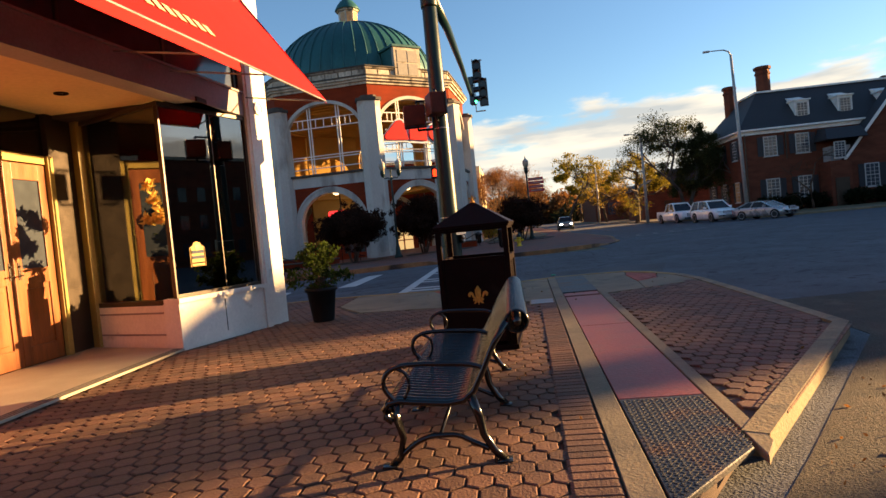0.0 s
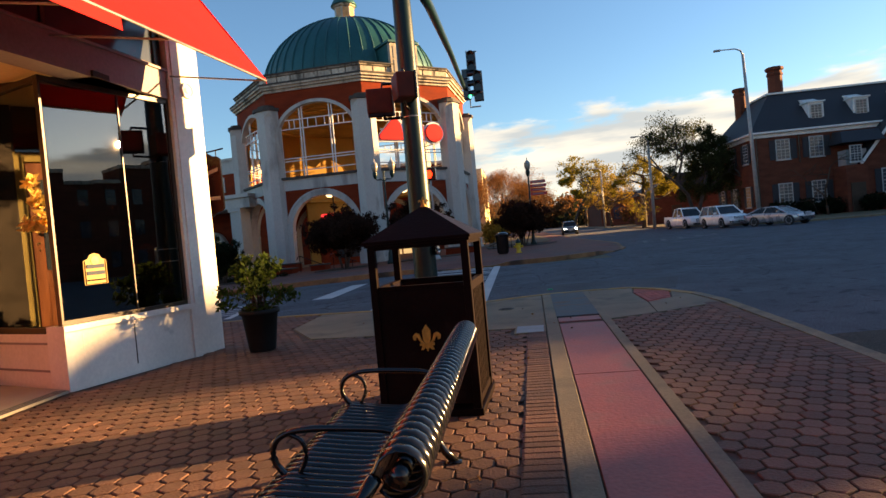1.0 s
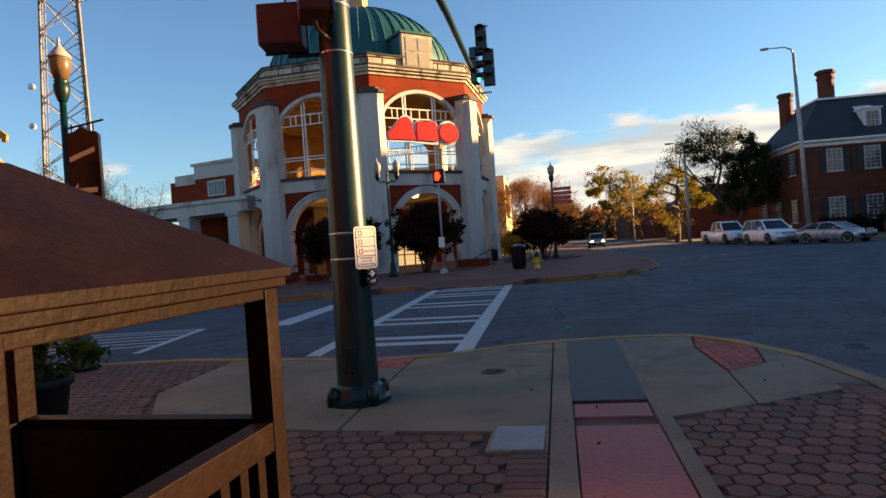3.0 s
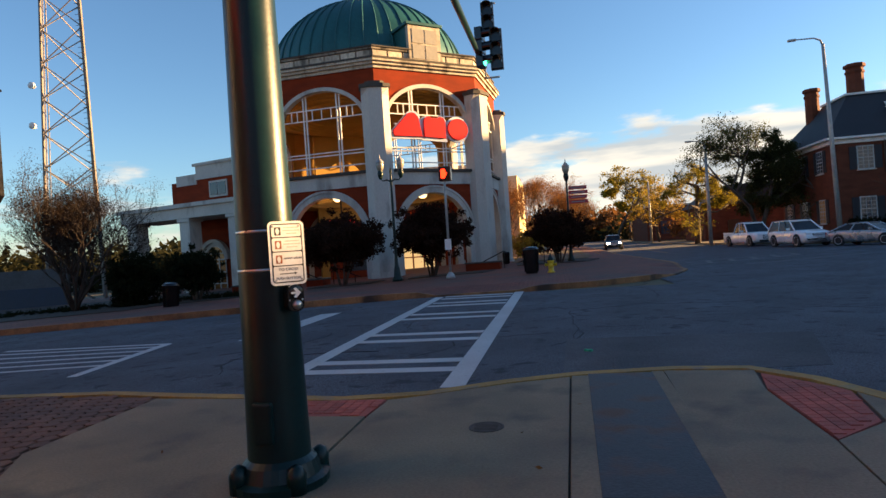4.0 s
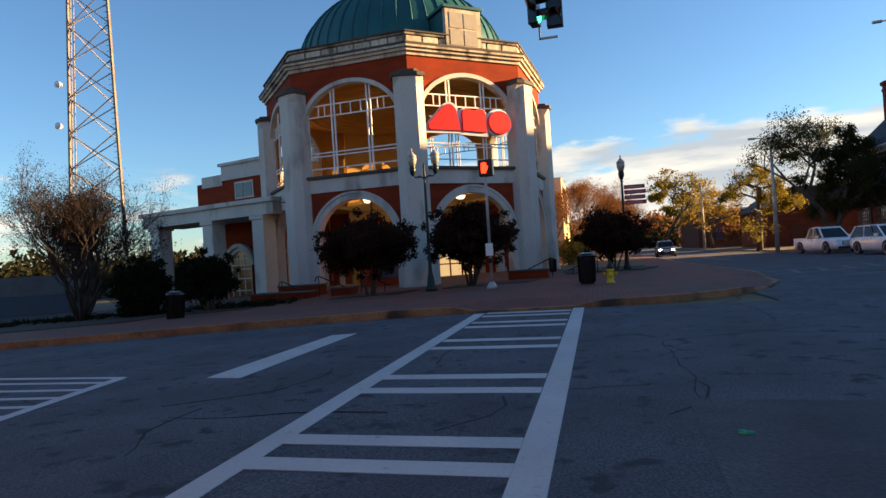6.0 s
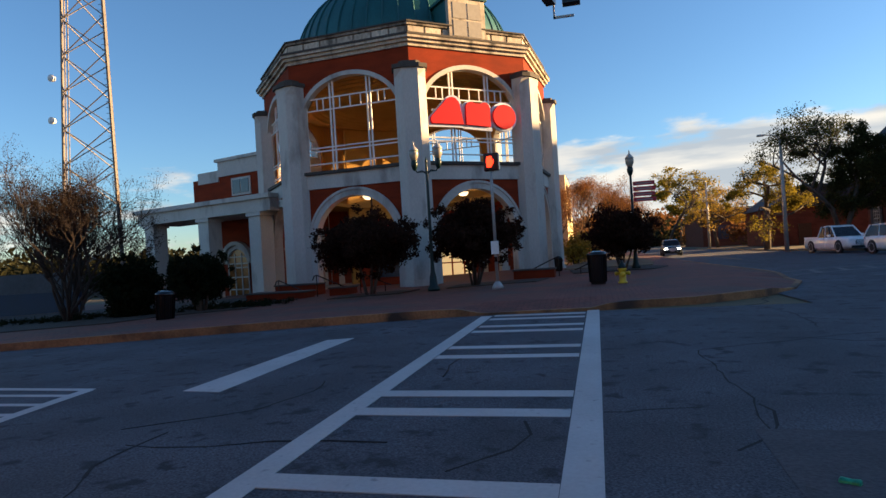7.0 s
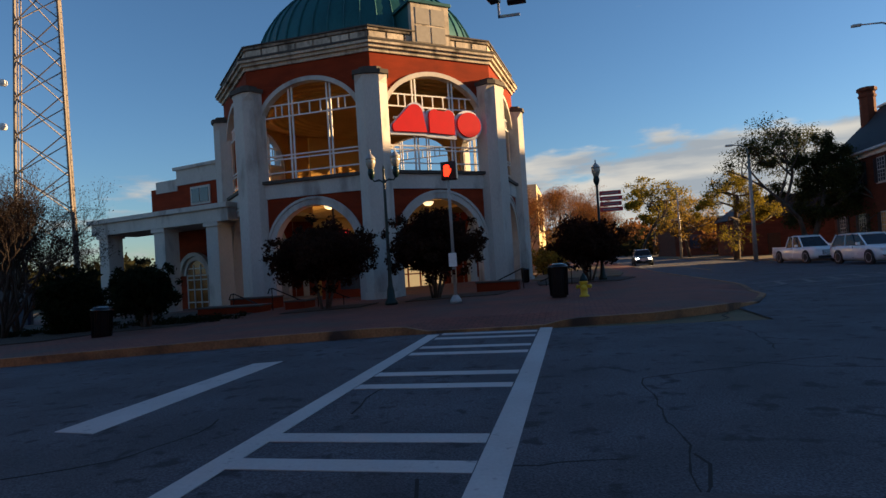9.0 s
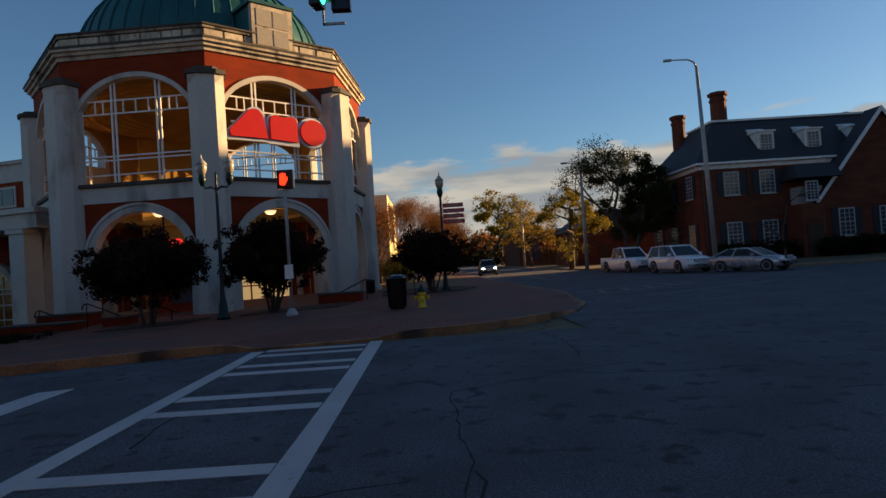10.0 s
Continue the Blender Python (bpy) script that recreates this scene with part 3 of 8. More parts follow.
strip("channel_kerb", -0.20, -0.012, 1.6, 15.98, -0.05, 0.008, CONCRETE, "concrete edge strip of the drain channel")
strip("channel_kerb", 0.672, 0.80, 3.75, 16.1, -0.05, 0.008, CONCRETE, "concrete edge strip of the drain channel", 0.25)
strip("red_plate", 0.0, 0.66, 5.08, 8.6, -0.03, 0.006, RED_PLATE, "faded red painted steel drain cover")
strip("red_plate", 0.0, 0.66, 8.61, 11.86, -0.03, 0.006, RED_PLATE, "faded red painted steel drain cover")
strip("red_plate", 0.0, 0.66, 12.14, 12.56, -0.05, -0.004, RED_PLATE, "short red drain cover piece")
strip("steel_plate", -0.02, 0.68, 12.62, 16.05, -0.03, 0.010, STEEL_PLATE, "grey worn steel ramp plate with rust stains")
ck = strip("checker_plate", 0.0, 0.66, 3.15, 5.06, -0.03, 0.008, STEEL_PLATE, "worn checker steel drain plate", 0.75)
tread = bmesh.new()
for j in range(54):
    for i in range(18):
        y = 3.2 + j * 0.034
        x = cx(y) + 0.03 + i * 0.0355 + (0.008 if j % 2 else 0)
        if y < 3.2 + 0.75 * (i / 18) + 0.03:
            continue
        m = pose(x, y, 0.008, 0, 0, 45 if (i + j) % 2 else -45)
        box(tread, -0.013, -0.0045, 0, 0.013, 0.0045, 0.0035, m)
part("tread_pattern", tread, STEEL_PLATE, ck)

lid = thing("utility_lid", "pale grey composite utility box lid set in the pavers", "utility cover", pose(0.48, 11.58, 0.0, 0, 0, -2))
part("lid_frame", boxed(-0.23, -0.32, -0.03, 0.23, 0.32, 0.004, 0.004), CURB_STONE, lid)
part("lid_plate", boxed(-0.20, -0.29, -0.02, 0.20, 0.29, 0.010, 0.004), material("composite_lid", (0.20, 0.225, 0.235), 0.6, vary=0.15, scale=4, fine=60, bump=0.2), lid)
man = thing("manhole_cover", "small round cast iron valve cover in the concrete", "manhole cover", pose(0.09, 14.1, 0.0))
mb = lathe(bmesh.new(), [(0.15, -0.01), (0.15, 0.006), (0.135, 0.008), (0.13, 0.003), (0.02, 0.003)], 28)
for k in range(5):
    box(mb, -0.1, -0.088 + k * 0.04, 0.002, 0.1, -0.072 + k * 0.04, 0.007)
part("iron_disc", mb, DARK_STONE, man)

# far pavement and its kerb
FAR_EDGE = [(-62, 25.6), (-30, 27.2), (-20, 28.2), (-14, 28.9), (-9, 29.6), (-4, 30.0), (-0.6, 30.45), (2.0, 31.1), (3.9, 32.5), (5.2, 34.4), (6.1, 37.0), (6.4, 42), (5.6, 60), (5.6, 110), (5.8, 300)]
FAR_BACK = [(-62, 62), (-30, 62), (-20, 62), (-14, 62), (-9, 62), (-4, 62), (-3.4, 62), (-3.2, 61), (-3.0, 60.5), (-2.6, 60), (-2, 60), (-1, 60.5), (-0.5, 61), (-0.5, 110), (-0.5, 300)]


def finer(pts, n=6):
    """The outline with each stretch cut into n."""
    res = [(a[0] + (b[0] - a[0]) * k / n, a[1] + (b[1] - a[1]) * k / n) for a, b in zip(pts, pts[1:]) for k in range(n)]
    return res + [pts[-1]]


def step_between(v, a, b, soft):
    return min(max(min(v - a, b - v) / soft + 0.5, 0.0), 1.0)


def dropped(x, y):
    """How far the far kerb is let down: at the crosswalk and round the corner."""
    here = step_between(x, -3.75, -0.15, 0.7) if y < 33 else 0.0
    there = step_between(y, 33.1, 39.6, 1.4) if x > 3 else 0.0
    worn = 0.045 * step_between(x, -1.0, 60.0, 1.0)
    return max(0.165 * max(here, there), worn)


far_line = finer(FAR_EDGE)
far_kerb_line = inset(far_line, 0.18)
far_flat = inset(far_line, -1.5)
farwalk = thing("far_pavement", "dark red brick pavement before the rotunda", "pavement", kind="structure")
fb = bmesh.new()
ribbon(fb, far_flat, finer(FAR_BACK), lambda x, y: street(x) - 0.05, far_z)
part("brick_surface", fb, FAR_PAVE, farwalk)
slope = bmesh.new()
rim = set(far_line)
ribbon(slope, far_line, far_flat, lambda x, y: street(x) - 0.05, lambda x, y: far_z(x) - (dropped(x, y) if (x, y) in rim else 0.0))
part("ramp_surface", slope, FAR_PAVE, farwalk)
kb = bmesh.new()
ribbon(kb, far_line, far_kerb_line, lambda x, y: street(x) - 0.05, lambda x, y: far_z(x) + 0.01 - dropped(x, y))
part("kerb", kb, FAR_KERB, farwalk, "weathered orange brown kerb")

for pts, mt, lab in (([(-60, 31.0), (-30, 32.0), (-18.5, 33.8), (-17.6, 35.6), (-14.6, 36.6), (-14.6, 41.7), (-22, 48.4), (-60, 48.4)], SOIL, "dark mulched planting bed"),
                     ([(-11.9, 39.0), (-8.6, 39.2), (-8.4, 41.6), (-11.9, 41.8)], SOIL, "dark mulched planting bed"), ([(-6.9, 40.6), (-3.0, 41.2), (-2.6, 44.0), (-6.9, 43.4)], SOIL, "dark mulched planting bed"),
                     ([(-1.6, 47.6), (2.6, 48.4), (3.6, 51.5), (2.4, 54), (-2.0, 52.5)], SOIL, "dark mulched planting bed"), ([(-2.4, 54.2), (3.0, 54.6), (3.6, 60), (3.4, 90), (-0.6, 90), (-2.4, 60)], EARTH, "dry lawn strip")):
    bd = bmesh.new()
    prism(bd, pts, lambda x, y: far_z(x) - 0.03, lambda x, y: far_z(x) + 0.035)
    part("planting_bed", bd, mt, farwalk, lab)
# right-hand far side: lawn, kerb and walk in front of the brick building
lawn = thing("far_lawn", "dry winter lawn with a pale pavement in front of the brick building", "lawn", kind="structure")
LE = [(15.4, 300), (15.7, 100), (17.6, 76), (19.2, 67), (20.1, 59.8), (21.8, 55.6), (26, 54.4), (43, 53.6), (96, 52)]
LI = inset(LE, -0.18)
LW = inset(LE, -2.2)
part("kerb", ribbon(bmesh.new(), LE, LI, lambda x, y: -0.2, lambda x, y: 0.0), CURB_STONE, lawn)
part("walk_strip", ribbon(bmesh.new(), LI, LW, lambda x, y: -0.2, lambda x, y: -0.004), CONCRETE, lawn)
part("turf", ribbon(bmesh.new(), LW, [(60, 300), (60, 125), (60, 118), (60, 112), (60, 106), (60, 100), (75, 95), (90, 90), (95, 85)], lambda x, y: -0.2, lambda x, y: 0.004), EARTH, lawn)

# painted road marks, laid on the asphalt


def mark(pts, label="white painted road line", mat=LINE_PAINT):
    bm = bmesh.new()
    prism(bm, pts, lambda x, y: street(x) - 0.004, lambda x, y: street(x) + 0.004)
    return part("painted_line", bm, mat, marks, label)


marks = thing("crosswalk_markings", "white ladder crosswalk and stop lines painted on asphalt", "road marking", kind="structure")
mark([(-0.72, 16.25), (-0.42, 16.25), (-0.38, 30.2), (-0.68, 30.2)])
mark([(-3.22, 16.55), (-2.95, 16.45), (-3.06, 29.6), (-3.34, 29.6)])
for y in (17.28, 17.96, 20.02, 20.86, 23.41, 24.36, 26.44, 27.3, 28.7, 29.5):
    mark([(-2.99, y), (-0.72, y - 0.06), (-0.72, y + 0.24), (-2.99, y + 0.30)])
mark([(-6.2, 21.5), (-5.52, 21.35), (-5.6, 26.5), (-6.2, 26.4)])
for pts in ([(-13.5, 22.75), (-8.1, 21.8), (-8.1, 21.95), (-13.5, 22.92)], [(-8.3, 21.9), (-8.05, 21.85), (-7.4, 18.2), (-7.6, 18.2)]):
    mark(pts)
for k in range(5):
    mark([(-13.5, 19.2 + 0.75 * k), (-13.5, 19.34 + 0.75 * k), (-7.75 - 0.08 * k, 19.34 + 0.55 * k), (-7.72 - 0.08 * k, 19.2 + 0.55 * k)])
for pts in ([(7.2, 41.0), (13.8, 45.0), (13.7, 45.2), (7.1, 41.2)], [(7.6, 43.4), (14.0, 47.4), (13.9, 47.6), (7.5, 43.6)], [(9, 38.6), (16, 42.4), (15.9, 42.6), (8.9, 38.8)]):
    mark(pts, "worn faint road line", WORN_PAINT)
for k in range(5):
    mark([(8.2 + 1.3 * k, 41.6 + 0.79 * k), (8.5 + 1.3 * k, 41.8 + 0.79 * k), (8.8 + 1.3 * k, 44.1 + 0.76 * k), (8.5 + 1.3 * k, 43.9 + 0.76 * k)], "worn faint road line", WORN_PAINT)
mark([(9.6, 62), (9.75, 62), (9.75, 250), (9.6, 250)], "faded yellow centre line", YELLOW_PAINT)

# cracks and patches in the asphalt: thin dark seals
rng = random.Random(4)
for x, y, a, n in ((1.2, 17.2, 80, 5), (0.6, 19.0, 20, 4), (-1.6, 18.4, 40, 4), (-2.5, 22, 70, 4), (5.5, 24, 160, 7), (-5, 19.0, 10, 5), (7.5, 22, 140, 6), (-4.4, 17.6, 140, 5), (-8.0, 20, 170, 6), (6.2, 18.0, 20, 6), (3.0, 30.0, 20, 5)):
    cb = bmesh.new()
    p, d = Vector((x, y)), radians(a)
    for k in range(n):
        d += rng.uniform(-0.6, 0.6)
        q = p + Vector((math.cos(d), math.sin(d))) * rng.uniform(0.25, 0.6)
        s = Vector((-math.sin(d), math.cos(d))) * rng.uniform(0.007, 0.017)
        prism(cb, [tuple(p - s), tuple(q - s), tuple(q + s), tuple(p + s)], lambda x, y: street(x) - 0.004, lambda x, y: street(x) + 0.002)
        p = q
    part("crack", cb, CRACK, marks, "dark crack in the asphalt")
for run in ([(1.02, 23.71), (0.99, 23.07), (1.01, 22.2), (1.01, 21.49), (1.05, 21.34), (1.1, 20.7), (1.01, 20.22), (0.97, 19.73), (0.92, 19.32)],
            [(1.02, 23.71), (1.67, 24.06), (2.59, 24.52), (3.29, 24.9), (3.93, 25.05)],
            [(-5.55, 19.57), (-5.15, 19.81), (-4.66, 20.07), (-4.33, 20.32), (-4.24, 20.66), (-4.05, 21.26), (-4.17, 21.85)],
            [(3.38, 29.22), (3.54, 27.86), (3.44, 26.89), (3.3, 25.88)],
            [(-0.4, 20.15), (-0.03, 20.24), (0.53, 20.33)]):
    cb = bmesh.new()
    for (xa, ya), (xb, yb) in zip(run, run[1:]):
        p, n = Vector((xa, ya)), max(2, int(math.hypot(xb - xa, yb - ya) / 0.22))
        for k in range(n):      # a ragged line that wanders a little
            e = k == n - 1
            q = Vector((xa + (xb - xa) * (k + 1) / n + (0 if e else rng.uniform(-0.05, 0.05)), ya + (yb - ya) * (k + 1) / n + (0 if e else rng.uniform(-0.05, 0.05))))
            d = (q - p).normalized()
            w = Vector((-d.y, d.x)) * rng.uniform(0.006, 0.014)
            prism(cb, [tuple(p - w), tuple(q - w), tuple(q + w), tuple(p + w)], lambda x, y: street(x) - 0.004, lambda x, y: street(x) + 0.002)
            p = q
    part("crack", cb, CRACK, marks, "long ragged crack in the asphalt")
mark([(0.75, 16.6), (3.9, 16.9), (4.6, 19.4), (0.85, 19.6)], "slightly darker asphalt patch", PATCH)
mark([(1.0, 3.0), (1.75, 4.1), (3.95, 7.5), (4.05, 10.5), (9, 11), (9, -8), (0.95, -8)], "coarse lit gutter asphalt", ROUGH_ASPHALT)

# ---------------------------------------------------------------- shop on the corner
FA = Vector((-5.38, 9.5, 0))                 # corner of the display window
FU = Vector((0.30, 0.954, 0)).normalized()   # along the front, away from the entrance
FN = Vector((FU.y, -FU.x, 0))                # towards the street
SH = Matrix(((FU.x, -FN.x, 0, FA.x), (FU.y, -FN.y, 0, FA.y), (0, 0, 1, 0), (0, 0, 0, 1)))   # local: u along, v inwards, z up
BO, BU = Vector((-5.05, 9.0, 0)), Vector((0.105, 0.995, 0)).normalized()   # line of the beam and awning
BF = Matrix(((BU.x, -BU.y, 0, BO.x), (BU.y, BU.x, 0, BO.y), (0, 0, 1, 0), (0, 0, 0, 1)))
W = 2.35                                     # width of the window bay with its pilaster

shop = thing("corner_shop", "cream painted corner shop with display window and recessed entrance", "shop building")


def sbox(name, u0, v0, z0, u1, v1, z1, mat, label="", bevel=0.006, parent=None, m=SH):
    return part(name, boxed(u0, v0, z0, u1, v1, z1, bevel, m), mat, parent or shop, label)


sbox("window_base", 0.0, 0.0, -0.05, W - 0.30, 0.35, 0.72, SHOP_WHITE, "cream painted panel base with a seam")
sbox("window_sill", -0.03, -0.05, 0.72, W - 0.28, 0.30, 0.80, SHOP_WHITE, "moulded sill")
sbox("base_seam", 1.02, -0.006, 0.10, 1.035, 0.0, 0.66, BLACK_TRIM, "", 0)
sbox("pilaster", W - 0.30, -0.04, -0.05, W + 0.32, 0.6, 6.6, SHOP_WHITE, "cream pilaster with round medallion")
sbox("pilaster_strip", W - 0.24, -0.062, 0.80, W - 0.21, -0.04, 6.2, SHOP_WHITE, "", 0.003)
md = bmesh.new()
lathe(md, [(0.13, 0.0), (0.13, 0.02), (0.105, 0.03), (0.10, 0.018), (0.06, 0.018), (0.05, 0.03), (0.0005, 0.032)], 28, SH @ pose(W + 0.04, -0.04, 4.18, 90, 0, 0))
part("medallion", md, SHOP_WHITE, shop, "round moulded medallion", True)
for z0, z1, w in ((0.80, 0.86, 1), (3.92, 3.99, 1)):
    sbox("window_frame_rail", 0.0, 0.02, z0, W - 0.30, 0.10, z1, BLACK_TRIM, "", 0.004)
for u0, u1 in ((0.0, 0.035), (W - 0.345, W - 0.30)):
    sbox("window_frame_stile", u0, 0.02, 0.86, u1, 0.10, 3.92, BLACK_TRIM, "", 0.004)
sbox("window_mullion", 1.14, 0.03, 0.86, 1.155, 0.08, 3.92, BLACK_TRIM, "thin bronze glazing joint", 0)
for u0, u1 in ((0.037, 1.139), (1.156, W - 0.347)):
    g = sbox("window_pane", u0, 0.045, 0.862, u1, 0.055, 3.918, SHOP_GLASS, "large display window glass", 0)
    g.visible_shadow = False
# return side of the display window, into the entrance
RD = Vector((-7.45, 10.35, 0)) - FA
RL = RD.length
RU = RD.normalized()
RM = Matrix(((RU.x, -RU.y, 0, FA.x), (RU.y, RU.x, 0, FA.y), (0, 0, 1, 0), (0, 0, 0, 1)))     # local v: away from the entrance is negative


def rbox(name, u0, v0, z0, u1, v1, z1, mat, label="", bevel=0.004):
    return part(name, boxed(u0, v0, z0, u1, v1, z1, bevel, RM), mat, shop, label)


rbox("return_base", 0.02, -0.25, -0.05, RL, 0.0, 0.70, SHOP_WHITE, "panelled base beside the entrance")
rbox("return_panel", 0.2, 0.0, 0.2, RL - 0.15, 0.012, 0.23, SHOP_BEAM)
rbox("return_panel", 0.2, 0.0, 0.56, RL - 0.15, 0.012, 0.59, SHOP_BEAM)
rbox("return_rail", 0.02, -0.09, 0.70, RL, 0.0, 0.78, BLACK_TRIM)
rbox("return_rail", 0.02, -0.09, 3.92, RL, 0.0, 3.99, BLACK_TRIM)
g = rbox("return_pane", 0.04, -0.055, 0.79, RL - 0.05, -0.045, 3.915, SHOP_GLASS, "display window glass beside the door", 0)
g.visible_shadow = False
rbox("corner_post", RL - 0.14, -0.10, 0.0, RL + 0.06, 0.06, 4.05, GOLD_TRIM, "ochre painted door post")

# entrance wall, doors and floor
DX = -7.5
part("door_wall", boxed(DX - 0.3, 9.72, 0, DX, 10.45, 4.5, 0.004), BLACK_TRIM, shop)
part("door_wall", boxed(DX - 0.3, 4.0, 0, DX, 7.55, 4.5, 0.004), MAHOGANY, shop)
part("door_head", boxed(DX - 0.3, 7.55, 3.20, DX, 9.72, 3.34, 0.004), GOLD_TRIM, shop)
part("transom_wall", boxed(DX - 0.3, 7.55, 4.15, DX, 9.72, 4.5, 0.004), BLACK_TRIM, shop)
g = part("transom_pane", boxed(DX - 0.10, 7.58, 3.36, DX - 0.08, 9.70, 4.14), SHOP_GLASS, shop, "dark transom glass over the doors")
part("door_casing", boxed(DX - 0.02, 9.62, 0, DX + 0.05, 9.74, 3.34, 0.006), GOLD_TRIM, shop, "ochre door casing")
for y0, y1, hy in ((8.745, 9.61, 8.83), (7.86, 8.735, 8.65)):
    leaf = part("door_leaf", boxed(DX - 0.07, y0, 0.02, DX - 0.02, y0 + 0.16, 3.18, 0.006), WOOD, shop, "varnished oak door with glazed upper panel")
    for a in ((y1 - 0.16, 0.02, y1, 3.18), (y0 + 0.16, 0.02, y1 - 0.16, 0.30), (y0 + 0.16, 1.28, y1 - 0.16, 1.52), (y0 + 0.16, 2.92, y1 - 0.16, 3.18)):
        part("door_rail", boxed(DX - 0.07, a[0], a[1], DX - 0.02, a[2], a[3], 0.004), WOOD, leaf)
    part("door_panel", boxed(DX - 0.06, y0 + 0.16, 0.30, DX - 0.045, y1 - 0.16, 1.28, 0.003), WOOD, leaf)
    part("raised_field", boxed(DX - 0.05, y0 + 0.23, 0.38, DX - 0.03, y1 - 0.23, 1.20, 0.012), WOOD, leaf)
    part("door_glass", boxed(DX - 0.052, y0 + 0.16, 1.52, DX - 0.045, y1 - 0.16, 2.92), PANE, leaf, "frosted grey door glass")
    hb = bmesh.new()
    box(hb, DX - 0.02, hy - 0.022, 1.35, DX - 0.005, hy + 0.022, 1.62, None, 0.004)
    tube(hb, [(DX - 0.005, hy, 1.42), (DX + 0.05, hy, 1.42), (DX + 0.055, hy - 0.09, 1.41)], 0.011)
    tube(hb, [(DX - 0.005, hy, 1.56), (DX + 0.02, hy, 1.56)], 0.016)
    part("door_handle", hb, BLACK_TRIM, leaf, "dark lever door handle")
fl = thing("entrance_floor", "pale mosaic entrance floor with dark border strip", "floor", kind="structure")
part("mosaic", prism(bmesh.new(), [(-5.22, 4.0), (-5.30, 9.38), (-7.5, 10.3), (-7.5, 4.0)], -0.02, 0.012), TILE_LIGHT, fl)
for k in range(3):
    part("border_strip", prism(bmesh.new(), [(-5.24 - 0.06 * k, 4.0), (-5.27 - 0.06 * k, 4.0), (-5.35 - 0.06 * k, 9.36), (-5.32 - 0.06 * k, 9.36)], 0.010, 0.016), DARK_STONE, fl)
# beam, soffit and upper wall along the front
UE = 2.52
sbox("front_beam", -7.5, -0.02, 4.00, UE, 0.35, 4.46, SHOP_BEAM, "mauve painted beam over the entrance", m=BF)
sbox("beam_fillet", -7.5, -0.05, 4.42, UE, -0.02, 4.46, SHOP_BEAM, m=BF)
sbox("transom_sash", -7.5, 0.05, 4.46, UE, 0.12, 4.52, BLACK_TRIM, m=BF)
sbox("transom_glass", -7.5, 0.06, 4.52, UE, 0.08, 5.35, PANE, "dark transom glass behind the awning", 0, m=BF)
for u in (-6.0, -3.9, -1.8, 0.25, 2.3):
    sbox("transom_bar", u, 0.03, 4.52, u + 0.06, 0.12, 5.35, BLACK_TRIM, "", 0, m=BF)
sbox("upper_wall", -7.5, 0.0, 5.35, UE, 0.5, 6.6, SHOP_WHITE, m=BF)
sbox("brick_parapet", -7.5, -0.08, 6.6, UE + 0.42, 0.6, 9.5, BRICK_DARK, "brown brick upper storey", m=BF)
part("soffit", prism(bmesh.new(), [tuple((BF @ Vector((-7.5, 0.36, 0)))[:2]), tuple((BF @ Vector((UE, 0.36, 0)))[:2]), (-7.9, 12.5), (-7.9, 1.5)], 4.06, 4.16), CREAM, shop, "cream entrance ceiling")
sd = bmesh.new()
lathe(sd, [(0.10, 0.0), (0.10, -0.015), (0.07, -0.02), (0.06, 0.0)], 20, pose(-6.4, 8.7, 4.06))
part("downlight", sd, BROWN_PAINT, shop, "round recessed ceiling light")
# side and back walls; the room behind the window has its gloom painted on
part("side_wall", prism(bmesh.new(), [tuple((SH @ Vector((W + 0.31, 0.05, 0)))[:2]), tuple((SH @ Vector((W + 0.31, 0.6, 0)))[:2]), (-30, 12.2), (-30, 12.75)], -0.6, 9.5), BRICK_DARK, shop)
part("display_floor", prism(bmesh.new(), [tuple((SH @ Vector((0.1, 0.36, 0)))[:2]), tuple((SH @ Vector((W - 0.3, 0.36, 0)))[:2]), (-7.4, 12.6), (-7.4, 10.45)], 0.5, 0.70), ROOM_GLOOM, shop)
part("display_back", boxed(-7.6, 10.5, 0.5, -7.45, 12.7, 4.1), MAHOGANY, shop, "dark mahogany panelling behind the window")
part("display_side", boxed(-7.5, 12.15, 0.5, -5.0, 12.25, 4.1), ROOM_GLOOM, shop)
part("display_ceiling", boxed(-7.5, 9.9, 4.0, -4.9, 12.3, 4.08), ROOM_GLOOM, shop)
part("shop_back", boxed(-14, 3, -0.5, -13.8, 12.2, 9.5), ROOM_GLOOM, shop)
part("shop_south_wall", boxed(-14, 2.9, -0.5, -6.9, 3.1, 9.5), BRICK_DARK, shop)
part("shop_roof", boxed(-14, 2.9, 9.4, -6.0, 12.2, 9.5), ROOM_GLOOM, shop)

# awning on its rods
aw = thing("shop_awning", "red cloth awning with pale lettering band on thin rods", "awning")
ab = bmesh.new()
U0, U1 = -8.0, 2.62
OUT = 1.62


def cloth(u0, u1, pts, th=0.012):
    for (v0, z0), (v1, z1) in zip(pts, pts[1:]):
        hexa(ab, [BF @ Vector(q) for q in ((u0, v0, z0), (u1, v0, z0), (u1, v1, z1), (u0, v1, z1), (u0, v0, z0 + th), (u1, v0, z0 + th), (u1, v1, z1 + th), (u0, v1, z1 + th))])
    bmesh.ops.remove_doubles(ab, verts=ab.verts, dist=1e-4)


